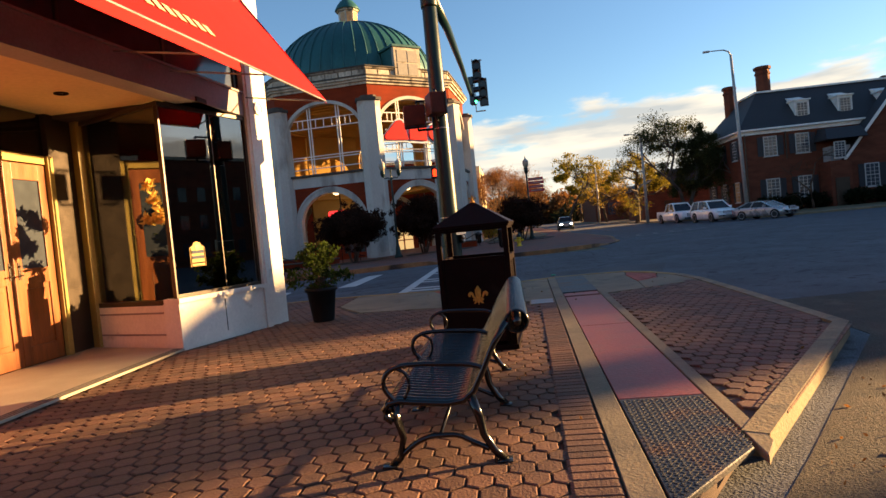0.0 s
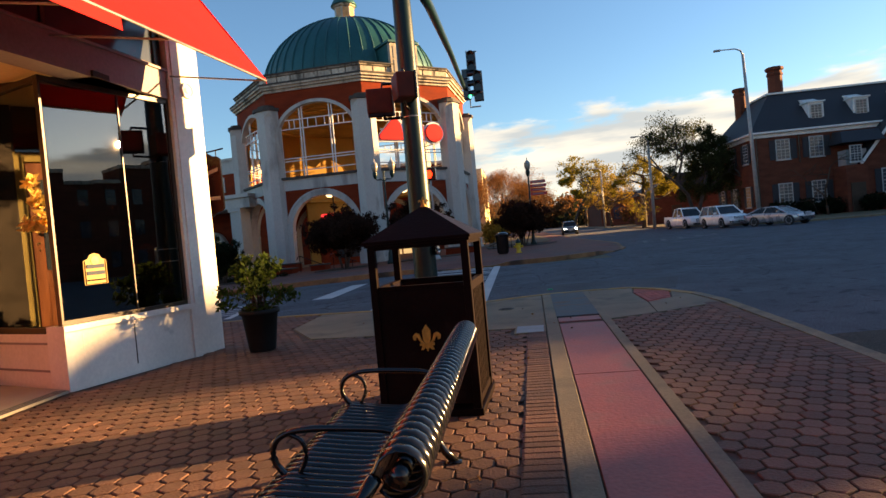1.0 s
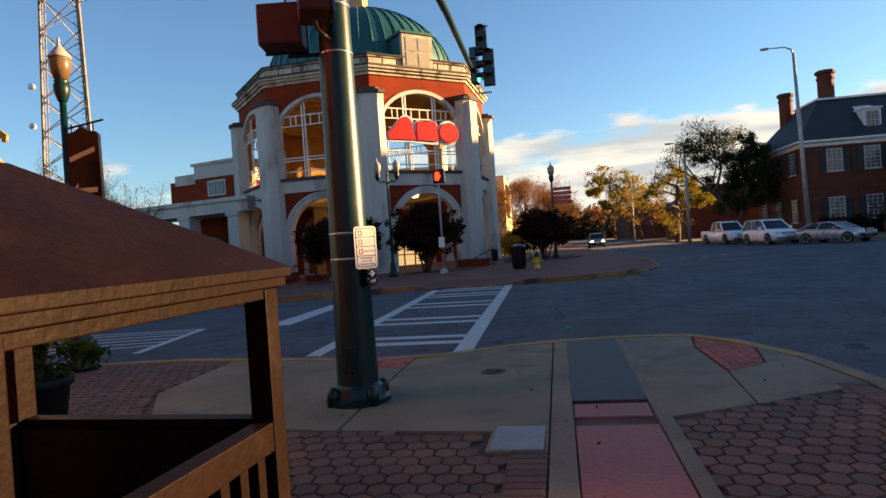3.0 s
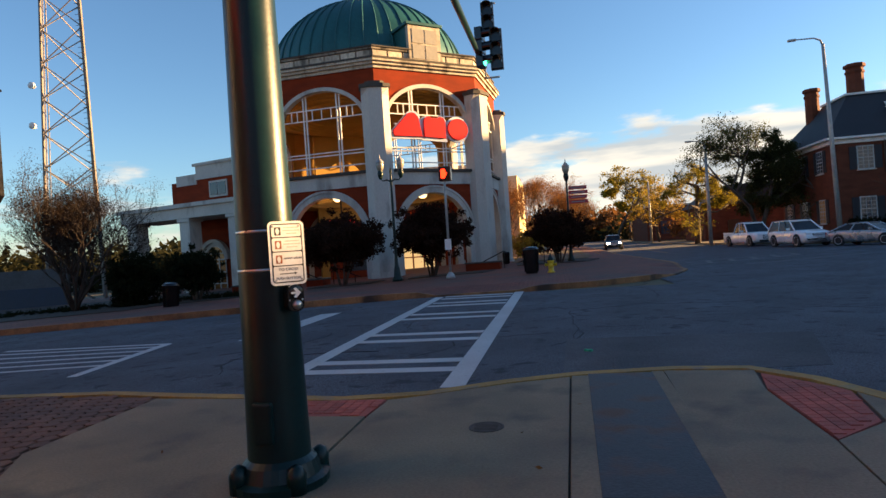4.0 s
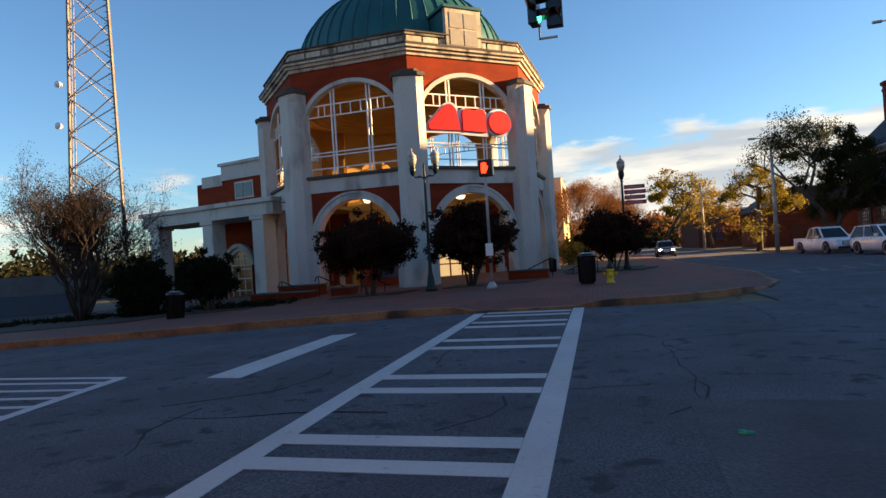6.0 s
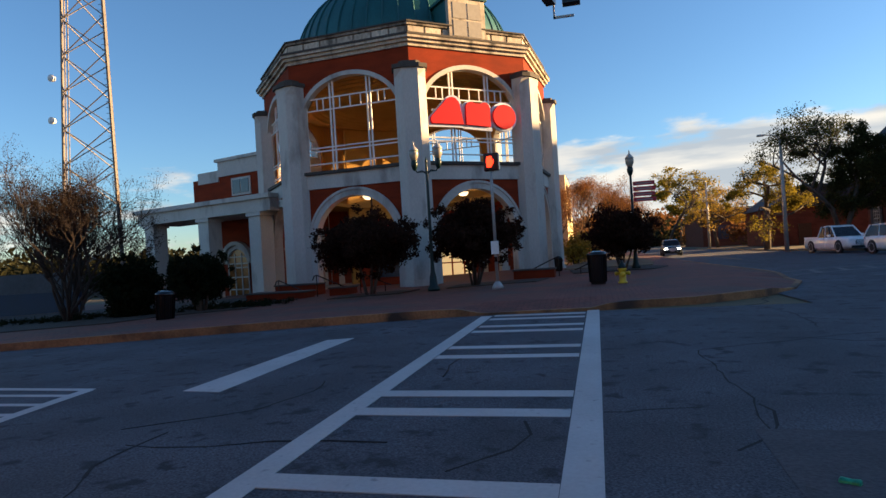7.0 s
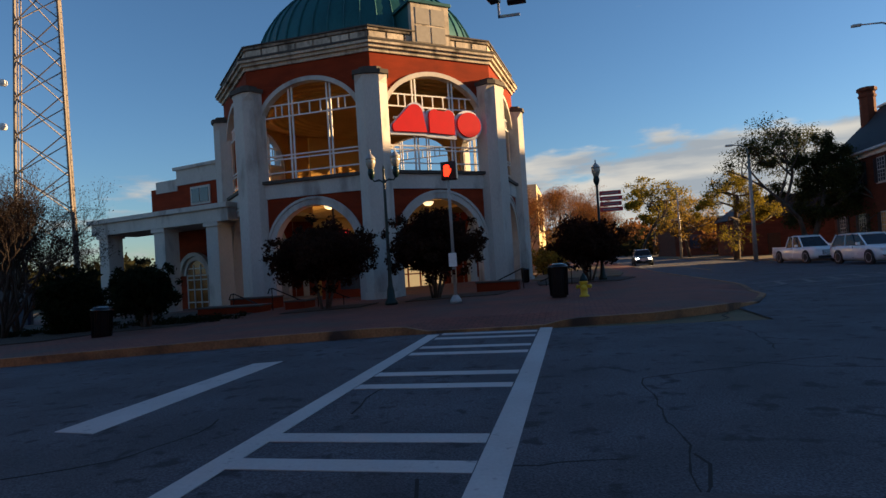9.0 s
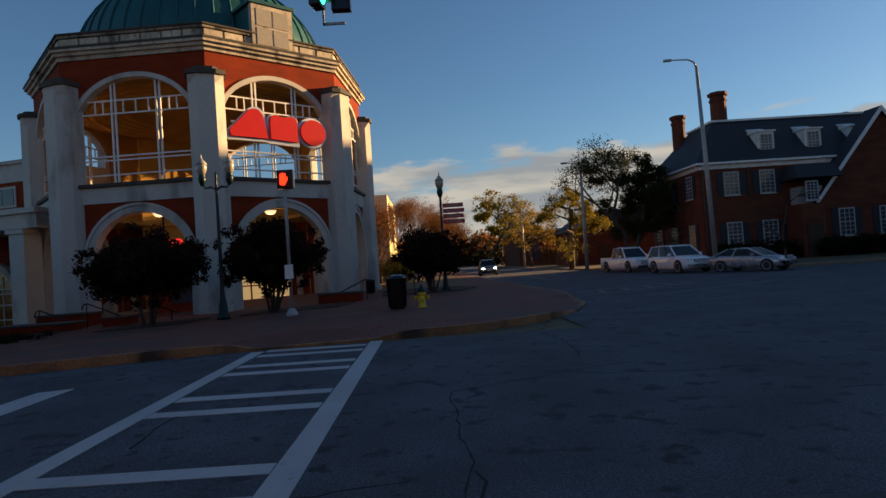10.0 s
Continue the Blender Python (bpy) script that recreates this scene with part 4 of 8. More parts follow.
cloth(U0, U1, [(-0.10, 6.25), (-0.55, 5.57), (-1.1, 4.80), (-OUT, 4.10)])
part("awning_cloth", ab, RED_CLOTH, aw, "faded bright red awning cloth")
ab = bmesh.new()
cloth(U0, -0.45, [(-OUT, 4.10), (-OUT - 0.012, 3.94)])
part("awning_valance", ab, RED_CLOTH, aw)
ab = bmesh.new()
hexa(ab, [BF @ Vector(q) for q in ((U1, -0.10, 6.25), (U1, -OUT, 4.11), (U1, -OUT, 4.05), (U1, -0.10, 6.0), (U1 + 0.012, -0.10, 6.25), (U1 + 0.012, -OUT, 4.11), (U1 + 0.012, -OUT, 4.05), (U1 + 0.012, -0.10, 6.0))])
part("awning_edge", ab, RED_CLOTH, aw)
for u in (-5.5, -3.2, -0.9, 0.3, U1 - 0.12):
    part("awning_rod", tube(bmesh.new(), [BF @ Vector((u, -0.02, 4.36)), BF @ Vector((u + 0.05, -OUT + 0.02, 4.08))], 0.014), GALV, aw, "thin metal awning rod")
part("front_rod", tube(bmesh.new(), [BF @ Vector((U0, -OUT, 4.09)), BF @ Vector((U1, -OUT, 4.09))], 0.016), GALV, aw)
for k in range(9):
    lb = bmesh.new()
    u = -2.45 + 0.21 * k
    d = Vector((0, -0.596, -0.803))
    c = Vector((u, -1.30, 4.555))
    hexa(lb, [BF @ (c + Vector((du, 0, 0)) + d * dz + Vector((0, -0.803, 0.596)) * (0.006 + w)) for w in (0, 0.004) for du, dz in ((0, 0), (0.13, 0), (0.13, 0.19), (0, 0.19))])
    part("name_bar", lb, TAN, aw, "pale bar where a letter is printed")

# the plaque and the flowers in the window
pq = thing("window_plaque", "small yellow parlour plaque on the window glass", "sign")
pb = bmesh.new()
prism(pb, [(-0.17, -0.19), (0.17, -0.19), (0.17, 0.13), (0.10, 0.16), (0.07, 0.21), (0, 0.23), (-0.07, 0.21), (-0.10, 0.16), (-0.17, 0.13)], 0, 0.006, SH @ pose(0.55, 0.043, 1.47, 90, 0, 0))
part("plaque_panel", pb, PLAQUE, pq)
for z, h, mt in ((0.03, 0.05, BLUE_WALL), (-0.06, 0.05, BLUE_WALL), (-0.14, 0.02, BROWN_PAINT)):
    part("lettering_bar", boxed(0.42, 0.028, 1.47 + z, 0.68, 0.036, 1.47 + z + h, 0, SH), mt, pq)
for q in ((0.395, 1.285, 0.402, 1.60), (0.698, 1.285, 0.705, 1.60), (0.402, 1.285, 0.698, 1.293)):
    part("border_line", boxed(q[0], 0.028, q[1], q[2], 0.036, q[3], 0, SH), BROWN_PAINT, pq)
part("plaque_disc", lathe(bmesh.new(), [(0.06, 0.006), (0.06, 0.012), (0.001, 0.014)], 20, SH @ pose(0.55, 0.043, 1.60, 90, 0, 0)), HYDRANT_YELLOW, pq)

# ---------------------------------------------------------------- rotunda cinema
C0 = Vector((-12.49, 55.25, 0))
RR = 9.7
PH = radians(17.8)
ZB = -0.75                                    # foot of the building
SIDE = 2 * RR * math.sin(math.pi / 8)
APO = RR * math.cos(math.pi / 8)
rot = thing("rotunda_cinema", "octagonal red brick cinema rotunda with white arches and green dome", "building")


def corner(k, r=RR):
    a = PH + k * math.pi / 4
    return Vector((C0.x + r * math.sin(a), C0.y - r * math.cos(a), 0))


def face_matrix(k):
    """Local u along the face, v inwards, z up; k = 0 is the face just right of the middle corner."""
    a = PH + (k + 0.5) * math.pi / 4
    n = Vector((math.sin(a), -math.cos(a), 0))
    u = Vector((math.cos(a), math.sin(a), 0))
    o = C0 + n * APO
    return Matrix(((u.x, -n.x, 0, o.x), (u.y, -n.y, 0, o.y), (0, 0, 1, 0), (0, 0, 0, 1)))


HALF, SPR, RISE = 2.50, 2.62, 2.50            # lower arch
UH, USPR, URISE = 3.02, 9.45, 2.40            # upper arch
UBOT = 6.62
for k in range(8):
    fm = face_matrix(k)
    open_face = k != 4
    bay = part("wall_bay", arch_wall(bmesh.new(), fm, SIDE - 0.02, ZB, 5.62, 0.45, 0, HALF, ZB, SPR, RISE), BRICK_RED, rot, "red brick bay with white arched opening")
    part("upper_wall", arch_wall(bmesh.new(), fm, SIDE - 0.02, 6.48, 12.85, 0.45, 0, UH, UBOT, USPR, URISE), BRICK_RED, bay)
    part("inner_lining", arch_wall(bmesh.new(), fm @ pose(0, 0.453, 0), SIDE - 0.36, 5.7, 12.2, 0.06, 0, UH, UBOT, USPR, URISE) if open_face else
         boxed(-SIDE / 2 + 0.2, 0.453, 5.7, SIDE / 2 - 0.2, 0.51, 12.2, 0, fm), OCHRE, bay, "ochre plaster inner wall")
    part("storey_band", boxed(-SIDE / 2, -0.10, 5.62, SIDE / 2, 0.48, 6.42, 0.02, fm), STUCCO, bay, "white storey band")
    part("band_ledge", boxed(-SIDE / 2 - 0.05, -0.26, 6.42, SIDE / 2 + 0.05, 0.40, 6.60, 0.02, fm), DARK_STONE, bay, "dark weathered ledge")
    ring = arch_ring(bmesh.new(), fm, 0, HALF - 0.02, SPR, RISE - 0.02, 0.44, -0.10, 0.46)
    arch_ring(ring, fm, 0, HALF + 0.30, SPR, RISE + 0.30, 0.14, -0.16, -0.10)
    part("arch_ring", ring, STUCCO, bay, "white moulded arch")
    for s in (-1, 1):
        jb = bmesh.new()
        a, b = sorted((s * (HALF - 0.02), s * (HALF + 0.44)))
        box(jb, a, -0.10, ZB, b, 0.46, SPR - 0.16, fm)
        box(jb, a - 0.05, -0.17, SPR - 0.16, b + 0.05, 0.46, SPR, fm)
        part("arch_jamb", jb, STUCCO, bay, "white jamb with impost")
    part("upper_arch_ring", arch_ring(bmesh.new(), fm, 0, UH - 0.02, USPR, URISE - 0.02, 0.24, -0.08, 0.40), STUCCO, bay)
    for s in (-1, 1):
        a, b = sorted((s * (UH - 0.02), s * (UH + 0.22)))
        part("upper_jamb", boxed(a, -0.08, 6.60, b, 0.40, USPR, 0, fm), STUCCO, bay)
    if open_face:
        gr = bmesh.new()

        def uz(u):
            return USPR + (URISE - 0.03) * math.sqrt(max(0, 1 - (u / (UH - 0.03)) ** 2))
        for u in (-1.25, -1.05, 1.05, 1.25):
            box(gr, u - 0.04, 0.16, UBOT, u + 0.04, 0.24, uz(u), fm)
        for u in (-2.8, 2.8):
            box(gr, u - 0.04, 0.16, UBOT, u + 0.04, 0.24, uz(u), fm)
        for z in (7.05, 7.78, 7.98, 10.12, 10.78):
            w = UH - 0.03 if z < USPR else (UH - 0.03) * math.sqrt(max(0, 1 - ((z - USPR) / (URISE - 0.03)) ** 2))
            box(gr, -w, 0.17, z - 0.035, w, 0.23, z + 0.035, fm)
        for u in (-2.1, -1.7, -0.65, 0.0, 0.65, 1.7, 2.1):
            if uz(u) > 10.8:
                box(gr, u - 0.03, 0.17, 10.12, u + 0.03, 0.23, 10.78, fm)
        part("window_grille", gr, WHITE_METAL, bay, "white metal window grille")

for k in range(8):                             # corner piers
    a = PH + k * math.pi / 4
    c = corner(k)
    pm = Matrix.Translation(c) @ Matrix.Rotation(a, 4, "Z")
    w, d = 0.84, 0.50
    pb = bmesh.new()
    prism(pb, [(-w, 0.5), (-w, -0.16), (-0.42, -d - 0.12), (0.42, -d - 0.12), (w, -0.16), (w, 0.5)], ZB, 11.05, pm)
    lo = [(-w, 0.5), (-w, -0.16), (-0.42, -d - 0.12), (0.42, -d - 0.12), (w, -0.16), (w, 0.5)]
    hi = [(-w, 0.5), (-w, -0.42), (-0.42, -d - 0.12), (0.42, -d - 0.12), (w, -0.42), (w, 0.5)]
    for i in range(6):
        j = (i + 1) % 6
        v = [pb.verts.new(pm @ Vector((*q, z))) for q, z in ((lo[i], 11.05), (lo[j], 11.05), (hi[j], 11.45), (hi[i], 11.45))]
        pb.faces.new(v)
    prism(pb, hi, 11.45, 11.5, pm)
    pier = part("pier", pb, STUCCO, rot, "white stained corner pier")
    part("plinth", prism(bmesh.new(), [(-w - 0.08, 0.5), (-w - 0.08, -0.24), (-0.46, -d - 0.22), (0.46, -d - 0.22), (w + 0.08, -0.24), (w + 0.08, 0.5)], ZB, 0.25, pm), STUCCO, pier)
    cb = bmesh.new()
    prism(cb, [(-w - 0.10, 0.4), (-w - 0.10, -0.5), (-0.5, -d - 0.24), (0.5, -d - 0.24), (w + 0.10, -0.5), (w + 0.10, 0.4)], 11.5, 11.72, pm)
    prism(cb, [(-w * 0.7, 0.4), (-w * 0.7, -0.3), (-0.35, -d), (0.35, -d), (w * 0.7, -0.3), (w * 0.7, 0.4)], 11.72, 11.92, pm)
    part("pier_cap", cb, DARK_STONE, pier, "dark weathered pier cap")


def octagon(r):
    return [tuple(corner(k, r)[:2]) for k in range(8)]


def oct_ring(bm, r0, r1, z0, z1):
    o, i = octagon(r1), octagon(r0)
    for k in range(8):
        j = (k + 1) % 8
        q = (o[k], o[j], i[j], i[k])
        hexa(bm, [(x, y, z0) for x, y in q] + [(x, y, z1) for x, y in q])
    bmesh.ops.remove_doubles(bm, verts=bm.verts, dist=1e-4)
    return bm


part("cornice", oct_ring(oct_ring(oct_ring(bmesh.new(), 8.9, RR + 0.12, 12.85, 13.05), 8.9, RR + 0.30, 13.05, 13.22), 8.9, RR + 0.46, 13.22, 13.36), CORNICE, rot, "stained stepped stone cornice")
part("parapet", oct_ring(oct_ring(bmesh.new(), 8.7, RR - 0.05, 13.36, 14.02), 8.6, RR + 0.08, 14.02, 14.16), STAINED, rot, "stained parapet blocks")
part("cornice_ledge", oct_ring(bmesh.new(), 8.8, RR + 0.50, 13.36, 13.48), DARK_STONE, rot, "dark stained ledge")
part("parapet_coping", oct_ring(bmesh.new(), 8.5, RR + 0.16, 14.16, 14.24), DARK_STONE, rot, "dark stained coping")
for k in range(8):
    fm = face_matrix(k)
    for i in range(7):
        u = -SIDE / 2 + SIDE * (i + 0.5) / 7
        part("parapet_panel", boxed(u - 0.47, 0.0, 13.54, u + 0.47, 0.05, 13.97, 0, fm), CORNICE, rot)
DOME = lambda s: (7.35 * math.cos(s), 14.25 + 6.05 * math.sin(s))
db = lathe(bmesh.new(), [(7.5, 14.0)] + [DOME(radians(90) * i / 22) for i in range(22)] + [(0.02, 20.3)], 64, Matrix.Translation(C0), False)
dome = part("dome", db, COPPER, rot, "green standing seam metal dome", True)
sb = bmesh.new()
for k in range(48):
    a = 2 * math.pi * k / 48
    tube(sb, [(C0.x + (r + 0.03) * math.cos(a), C0.y + (r + 0.03) * math.sin(a), z + 0.02) for r, z in [DOME(radians(84) * i / 14) for i in range(15)]], 0.045, 4)
part("dome_seam", sb, COPPER, dome)
lan = lathe(bmesh.new(), [(1.25, 20.0), (1.25, 20.3), (1.0, 20.36), (0.86, 20.4), (0.86, 21.5), (1.0, 21.55), (1.0, 21.7)], 8, Matrix.Translation(C0))
lantern = part("lantern", lan, CORNICE, rot, "small white roof lantern")
for k in range(8):
    a = radians(22.5 + 45 * k)
    part("lantern_pane", boxed(-0.24, -0.80, 20.55, 0.24, -0.785, 21.4, 0, Matrix.Translation(C0) @ Matrix.Rotation(a, 4, "Z")), WARM_PANE, lantern)
part("lantern_cap", lathe(bmesh.new(), [(1.12, 21.7), (1.1, 21.78), (0.92, 22.1), (0.6, 22.5), (0.25, 22.75), (0.12, 22.9), (0.12, 23.2), (0.2, 23.35), (0.02, 23.7)], 20, Matrix.Translation(C0)), COPPER, lantern, "green lantern cap", True)
# dormer over the face with the sign
fm = face_matrix(0)
dm = part("dormer", boxed(-1.15, 0.2, 13.38, 1.15, 4.2, 15.85, 0.02, fm), COPPER, rot, "roof dormer with a pale four pane window")
part("dormer_front", boxed(-1.18, -0.12, 13.38, 1.18, 0.19, 15.8, 0.02, fm), CORNICE, dm)
for u0, u1 in ((-0.90, -0.05), (0.05, 0.90)):
    for z0, z1 in ((13.65, 14.55), (14.65, 15.55)):
        part("dormer_pane", boxed(u0, -0.15, z0, u1, -0.12, z1, 0, fm), LAMP_GLASS, dm, "pale frosted pane")
part("dormer_cap", boxed(-1.32, -0.22, 15.8, 1.32, 4.2, 15.98, 0.02, fm), COPPER, dm)
# inside: floor, coved ceiling, gallery ring and back wall
part("rotunda_floor", prism(bmesh.new(), octagon(RR - 0.3), ZB - 0.2, ZB + 0.42), TILE_LIGHT, rot)
cb = bmesh.new()
cove = [(8.8, 12.2), (8.8, 12.0)]
for i in range(9):                              # boarded rings climb inwards
    cove += [(8.5 - 0.42 * i, 11.62 + 0.10 * abs(i - 4)), (8.12 - 0.42 * i, 11.60 + 0.10 * abs(i - 4)), (8.12 - 0.42 * i, 11.68 + 0.10 * abs(i - 4))]
lathe(cb, cove + [(4.6, 12.2), (4.5, 12.6), (0.02, 12.75)], 40, Matrix.Translation(C0), False)
part("coved_ceiling", cb, OCHRE, rot, "ochre coved ceiling", True)
for k in (4,):                             # inner arches at the back
    im = face_matrix(k) @ pose(0, 2.6, 0)
    part("inner_arch_wall", arch_wall(bmesh.new(), im, SIDE * 0.70, ZB + 0.3, 5.4, 0.3, 0, 1.7, ZB + 0.3, 2.5, 1.7), OCHRE, rot, "ochre inner arcade")
    part("inner_upper_wall", arch_wall(bmesh.new(), im, SIDE * 0.70, 5.4, 11.4, 0.3, 0, 1.7, 6.2, 7.8, 1.6), BRICK_RED if k % 2 else OCHRE, rot)
part("gallery_floor", oct_ring(bmesh.new(), 5.9, RR - 0.5, 5.4, 5.62), OCHRE, rot)
part("kiosk_front", boxed(-2.2, 4.6, ZB + 0.3, 2.2, 4.9, 3.6, 0, face_matrix(-1)), BRICK_RED, rot, "brick kiosk front within the arcade")
part("kiosk_window", boxed(-0.9, 4.55, 0.3, 0.9, 4.6, 1.9, 0, face_matrix(-1)), PANE, rot)

# glazed lobby doors at the back, lit from within
dm3 = face_matrix(3)
lobby = part("lobby_doors", boxed(-2.3, 0.70, ZB + 0.3, 2.3, 0.80, 3.0, 0, dm3), BRICK_RED, rot, "glazed lobby doors with warm light behind")
for k in range(4):
    u = -2.0 + 1.02 * k
    for z0, z1 in ((ZB + 0.5, 0.75), (0.85, 2.3)):
        part("door_pane", boxed(u, 0.805, z0, u + 0.86, 0.86, z1, 0, dm3), DOOR_LIGHT, lobby, "warm lit door glass")

# lamps added under the gallery to give the lobby its warm light
for x, y in ((-13.5, 49.3), (-8.2, 52.0), (-12.5, 57.5)):
    lb2 = thing("lobby_lamp", "round lamp added under the rotunda gallery to warm the lobby", "ceiling lamp", pose(x, y, 5.38), "lobby lamps")
    part("lamp_bowl", lathe(bmesh.new(), [(0.02, -0.30), (0.22, -0.26), (0.32, -0.14), (0.34, -0.06)], 18), LOBBY_GLOW, lb2, "glowing glass bowl", True)
    part("lamp_rose", lathe(bmesh.new(), [(0.36, -0.06), (0.36, -0.03), (0.12, 0.0)], 18), GOLD, lb2)
    pl = new("lobby_fill_light", bpy.data.lights.new("lobby_fill_light", "POINT"))
    pl.data.energy, pl.data.color, pl.data.shadow_soft_size = 16, (1.0, 0.66, 0.30), 0.3
    pl.location = (x, y, 4.6)
# sign on the rotunda: plain red shapes on silver backing
sg = thing("cinema_sign", "red rounded cinema sign on silver backing", "sign")
def blob(bm, pts, y0, y1, grow=0.0):
    c = Vector((sum(p[0] for p in pts) / len(pts), sum(p[1] for p in pts) / len(pts)))
    q = [tuple(c + (Vector(p) - c) * (1 + grow)) for p in pts]
    prism(bm, q, y0, y1, face_matrix(0) @ pose(-0.02, 0, 9.22, 90, 0, 0) @ Matrix.Diagonal((1.08, 1.0, 1.0, 1)))
    return bm
def arc(x, y, r, a0, a1, n=8):
    return [(x + r * math.cos(radians(a0 + (a1 - a0) * i / n)), y + r * math.sin(radians(a0 + (a1 - a0) * i / n))) for i in range(n + 1)]
def rounded_bar(w, h, r):
    return [p for x, y, a in ((w - r, h - r, 0), (-w + r, h - r, 90), (-w + r, -h + r, 180), (w - r, -h + r, 270)) for p in arc(x, y, r, a, a + 90, 5)]
S1 = [(-2.55, -0.62)] + arc(-2.3, -0.4, 0.3, 225, 150, 4) + arc(-1.35, 0.42, 0.45, 130, 60, 5) + [(-0.95, 0.6), (-0.72, -0.62)]
S2 = arc(-0.25, 0.35, 0.32, 180, 50, 6) + arc(0.55, 0.35, 0.32, 130, 0, 6) + [(0.87, -0.70), (-0.57, -0.62)]
S3 = arc(1.75, -0.08, 0.70, 0, 345, 22)
for pts in (S1, S2, S3):
    bmb = bmesh.new(); blob(bmb, pts, 0.22, 0.36, 0.20)
    bk = part("sign_backing", bmb, SILVER, sg, "silver raised backing")
    bmb = bmesh.new(); blob(bmb, pts, 0.36, 0.50)
    part("sign_face", bmb, RED_SIGN, sg, "glossy red sign shape")
ns = thing("lobby_sign", "small lit red sign inside the rotunda arch", "sign")
part("sign_body", prism(bmesh.new(), rounded_bar(1.05, 0.26, 0.2), 0, 0.12, face_matrix(-1) @ pose(-0.2, 2.6, 3.55, 90, 0, 0)), RED_NEON, ns)
part("ticket_canopy", boxed(-1.6, 2.4, 2.75, 1.2, 3.2, 2.95, 0.02, face_matrix(-1)), CREAM, ns, "cream ticket canopy")
part("sign_hanger", boxed(-0.25, 2.64, 3.8, -0.15, 2.70, 5.4, 0, face_matrix(-1)), BLACK_TRIM, ns)
sr = bmesh.new()
box(sr, -2.6, -0.22, 8.85, 2.6, -0.12, 8.95, face_matrix(0)); box(sr, -2.6, -0.22, 9.35, 2.6, -0.12, 9.45, face_matrix(0))
part("sign_rail", sr, WHITE_METAL, sg)

# wing with columned portico, left of the rotunda
wing = thing("cinema_wing", "brick cinema wing with white columned portico", "building")
# local x runs away from the rotunda, y towards its back
WM = Matrix(((-0.955, 0.297, 0, -20.4), (0.297, 0.955, 0, 49.6), (0, 0, 1, 0), (0, 0, 0, 1)))


def wbox(name, x0, y0, z0, x1, y1, z1, mat, label="", bevel=0.01, parent=None):
    return part(name, boxed(x0, y0, z0, x1, y1, z1, bevel, WM), mat, parent or wing, label)


wbox("entablature", -0.5, -0.3, 4.95, 13.2, 0.9, 5.75, STUCCO, "white entablature")
wbox("portico_ceiling", 2.4, 0.903, 4.95, 13.2, 3.2, 5.75, STUCCO)
wbox("cornice_board", -0.6, -0.5, 5.753, 13.5, 0.9, 6.05, STUCCO)
wbox("portico_roof", 2.4, 0.903, 5.753, 13.5, 3.2, 6.05, STUCCO)
for x in (0.6, 5.6, 11.6):
    col = wbox("column", x, -0.15, -1.4, x + 1.05, 0.95, 4.7, STUCCO, "square white column")
    wbox("column_cap", x - 0.12, -0.27, 4.7, x + 1.17, 1.07, 4.95, STUCCO, "", 0.01, col)
    wbox("column_base", x - 0.12, -0.27, -1.4, x + 1.17, 1.07, -0.8, STUCCO, "", 0.01, col)
wbox("wing_wall", 2.9, 3.4, -1.5, 9.6, 3.8, 6.6, BRICK_RED)
wbox("upper_block", 3.2, 3.3, 6.05, 11.4, 12, 8.3, BRICK_RED, "red brick upper storey")
wbox("upper_coping", 3.2, 3.2, 8.3, 8.4, 12, 9.4, STUCCO, "white stepped parapet")
wbox("upper_coping", 3.2, 3.05, 9.4, 8.6, 12, 9.62, STUCCO)
wbox("upper_coping", 8.4, 3.2, 7.95, 10.7, 12, 8.8, STUCCO)
uw = wbox("upper_window", 5.0, 3.2, 6.75, 7.0, 3.28, 8.05, STUCCO, "small white framed window")
for x in (5.15, 6.05):
    wbox("pane", x, 3.16, 6.9, x + 0.8, 3.195, 7.9, PANE, "", 0, uw)
da = bmesh.new()
arch_ring(da, WM @ Matrix.Translation((6.8, 3.2, 0)), 0, 1.35, 1.75, 1.35, 0.28, -0.25, 0.1)
arch_ring(da, WM @ Matrix.Translation((6.8, 3.2, 0)), 0, 1.05, 1.75, 1.05, 0.28, -0.05, 0.15)
dw = part("door_arch", da, STUCCO, wing, "stepped arch over the doors")
wbox("door_glass", 5.75, 3.3, -1.2, 7.85, 3.38, 2.8, DOOR_REFLECTION, "arched glass doors with warm reflections painted in", 0, dw)
for x in (5.7, 6.42, 7.12, 7.82):
    wbox("door_bar", x, 3.24, -1.2, x + 0.07, 3.3, 2.5, STUCCO, "", 0, dw)
for z in (-1.2, -0.2, 0.7, 1.4, 1.7, 2.2):
    wbox("door_bar", 5.7, 3.24, z, 7.85, 3.3, z + 0.09, STUCCO, "", 0, dw)
theatre = thing("theatre_block", "large plain brick theatre block behind the rotunda", "building")
part("block_wall", prism(bmesh.new(), [(-38, 69.5), (-16, 66.2), (-6, 69.5), (-6, 90), (-38, 90)], -1.5, 9.0), BRICK_RED, theatre)
part("block_roof", prism(bmesh.new(), [(-38.2, 69.3), (-16, 66.0), (-5.8, 69.3), (-5.8, 90), (-38.2, 90)], 9.0, 9.3), STUCCO, theatre)

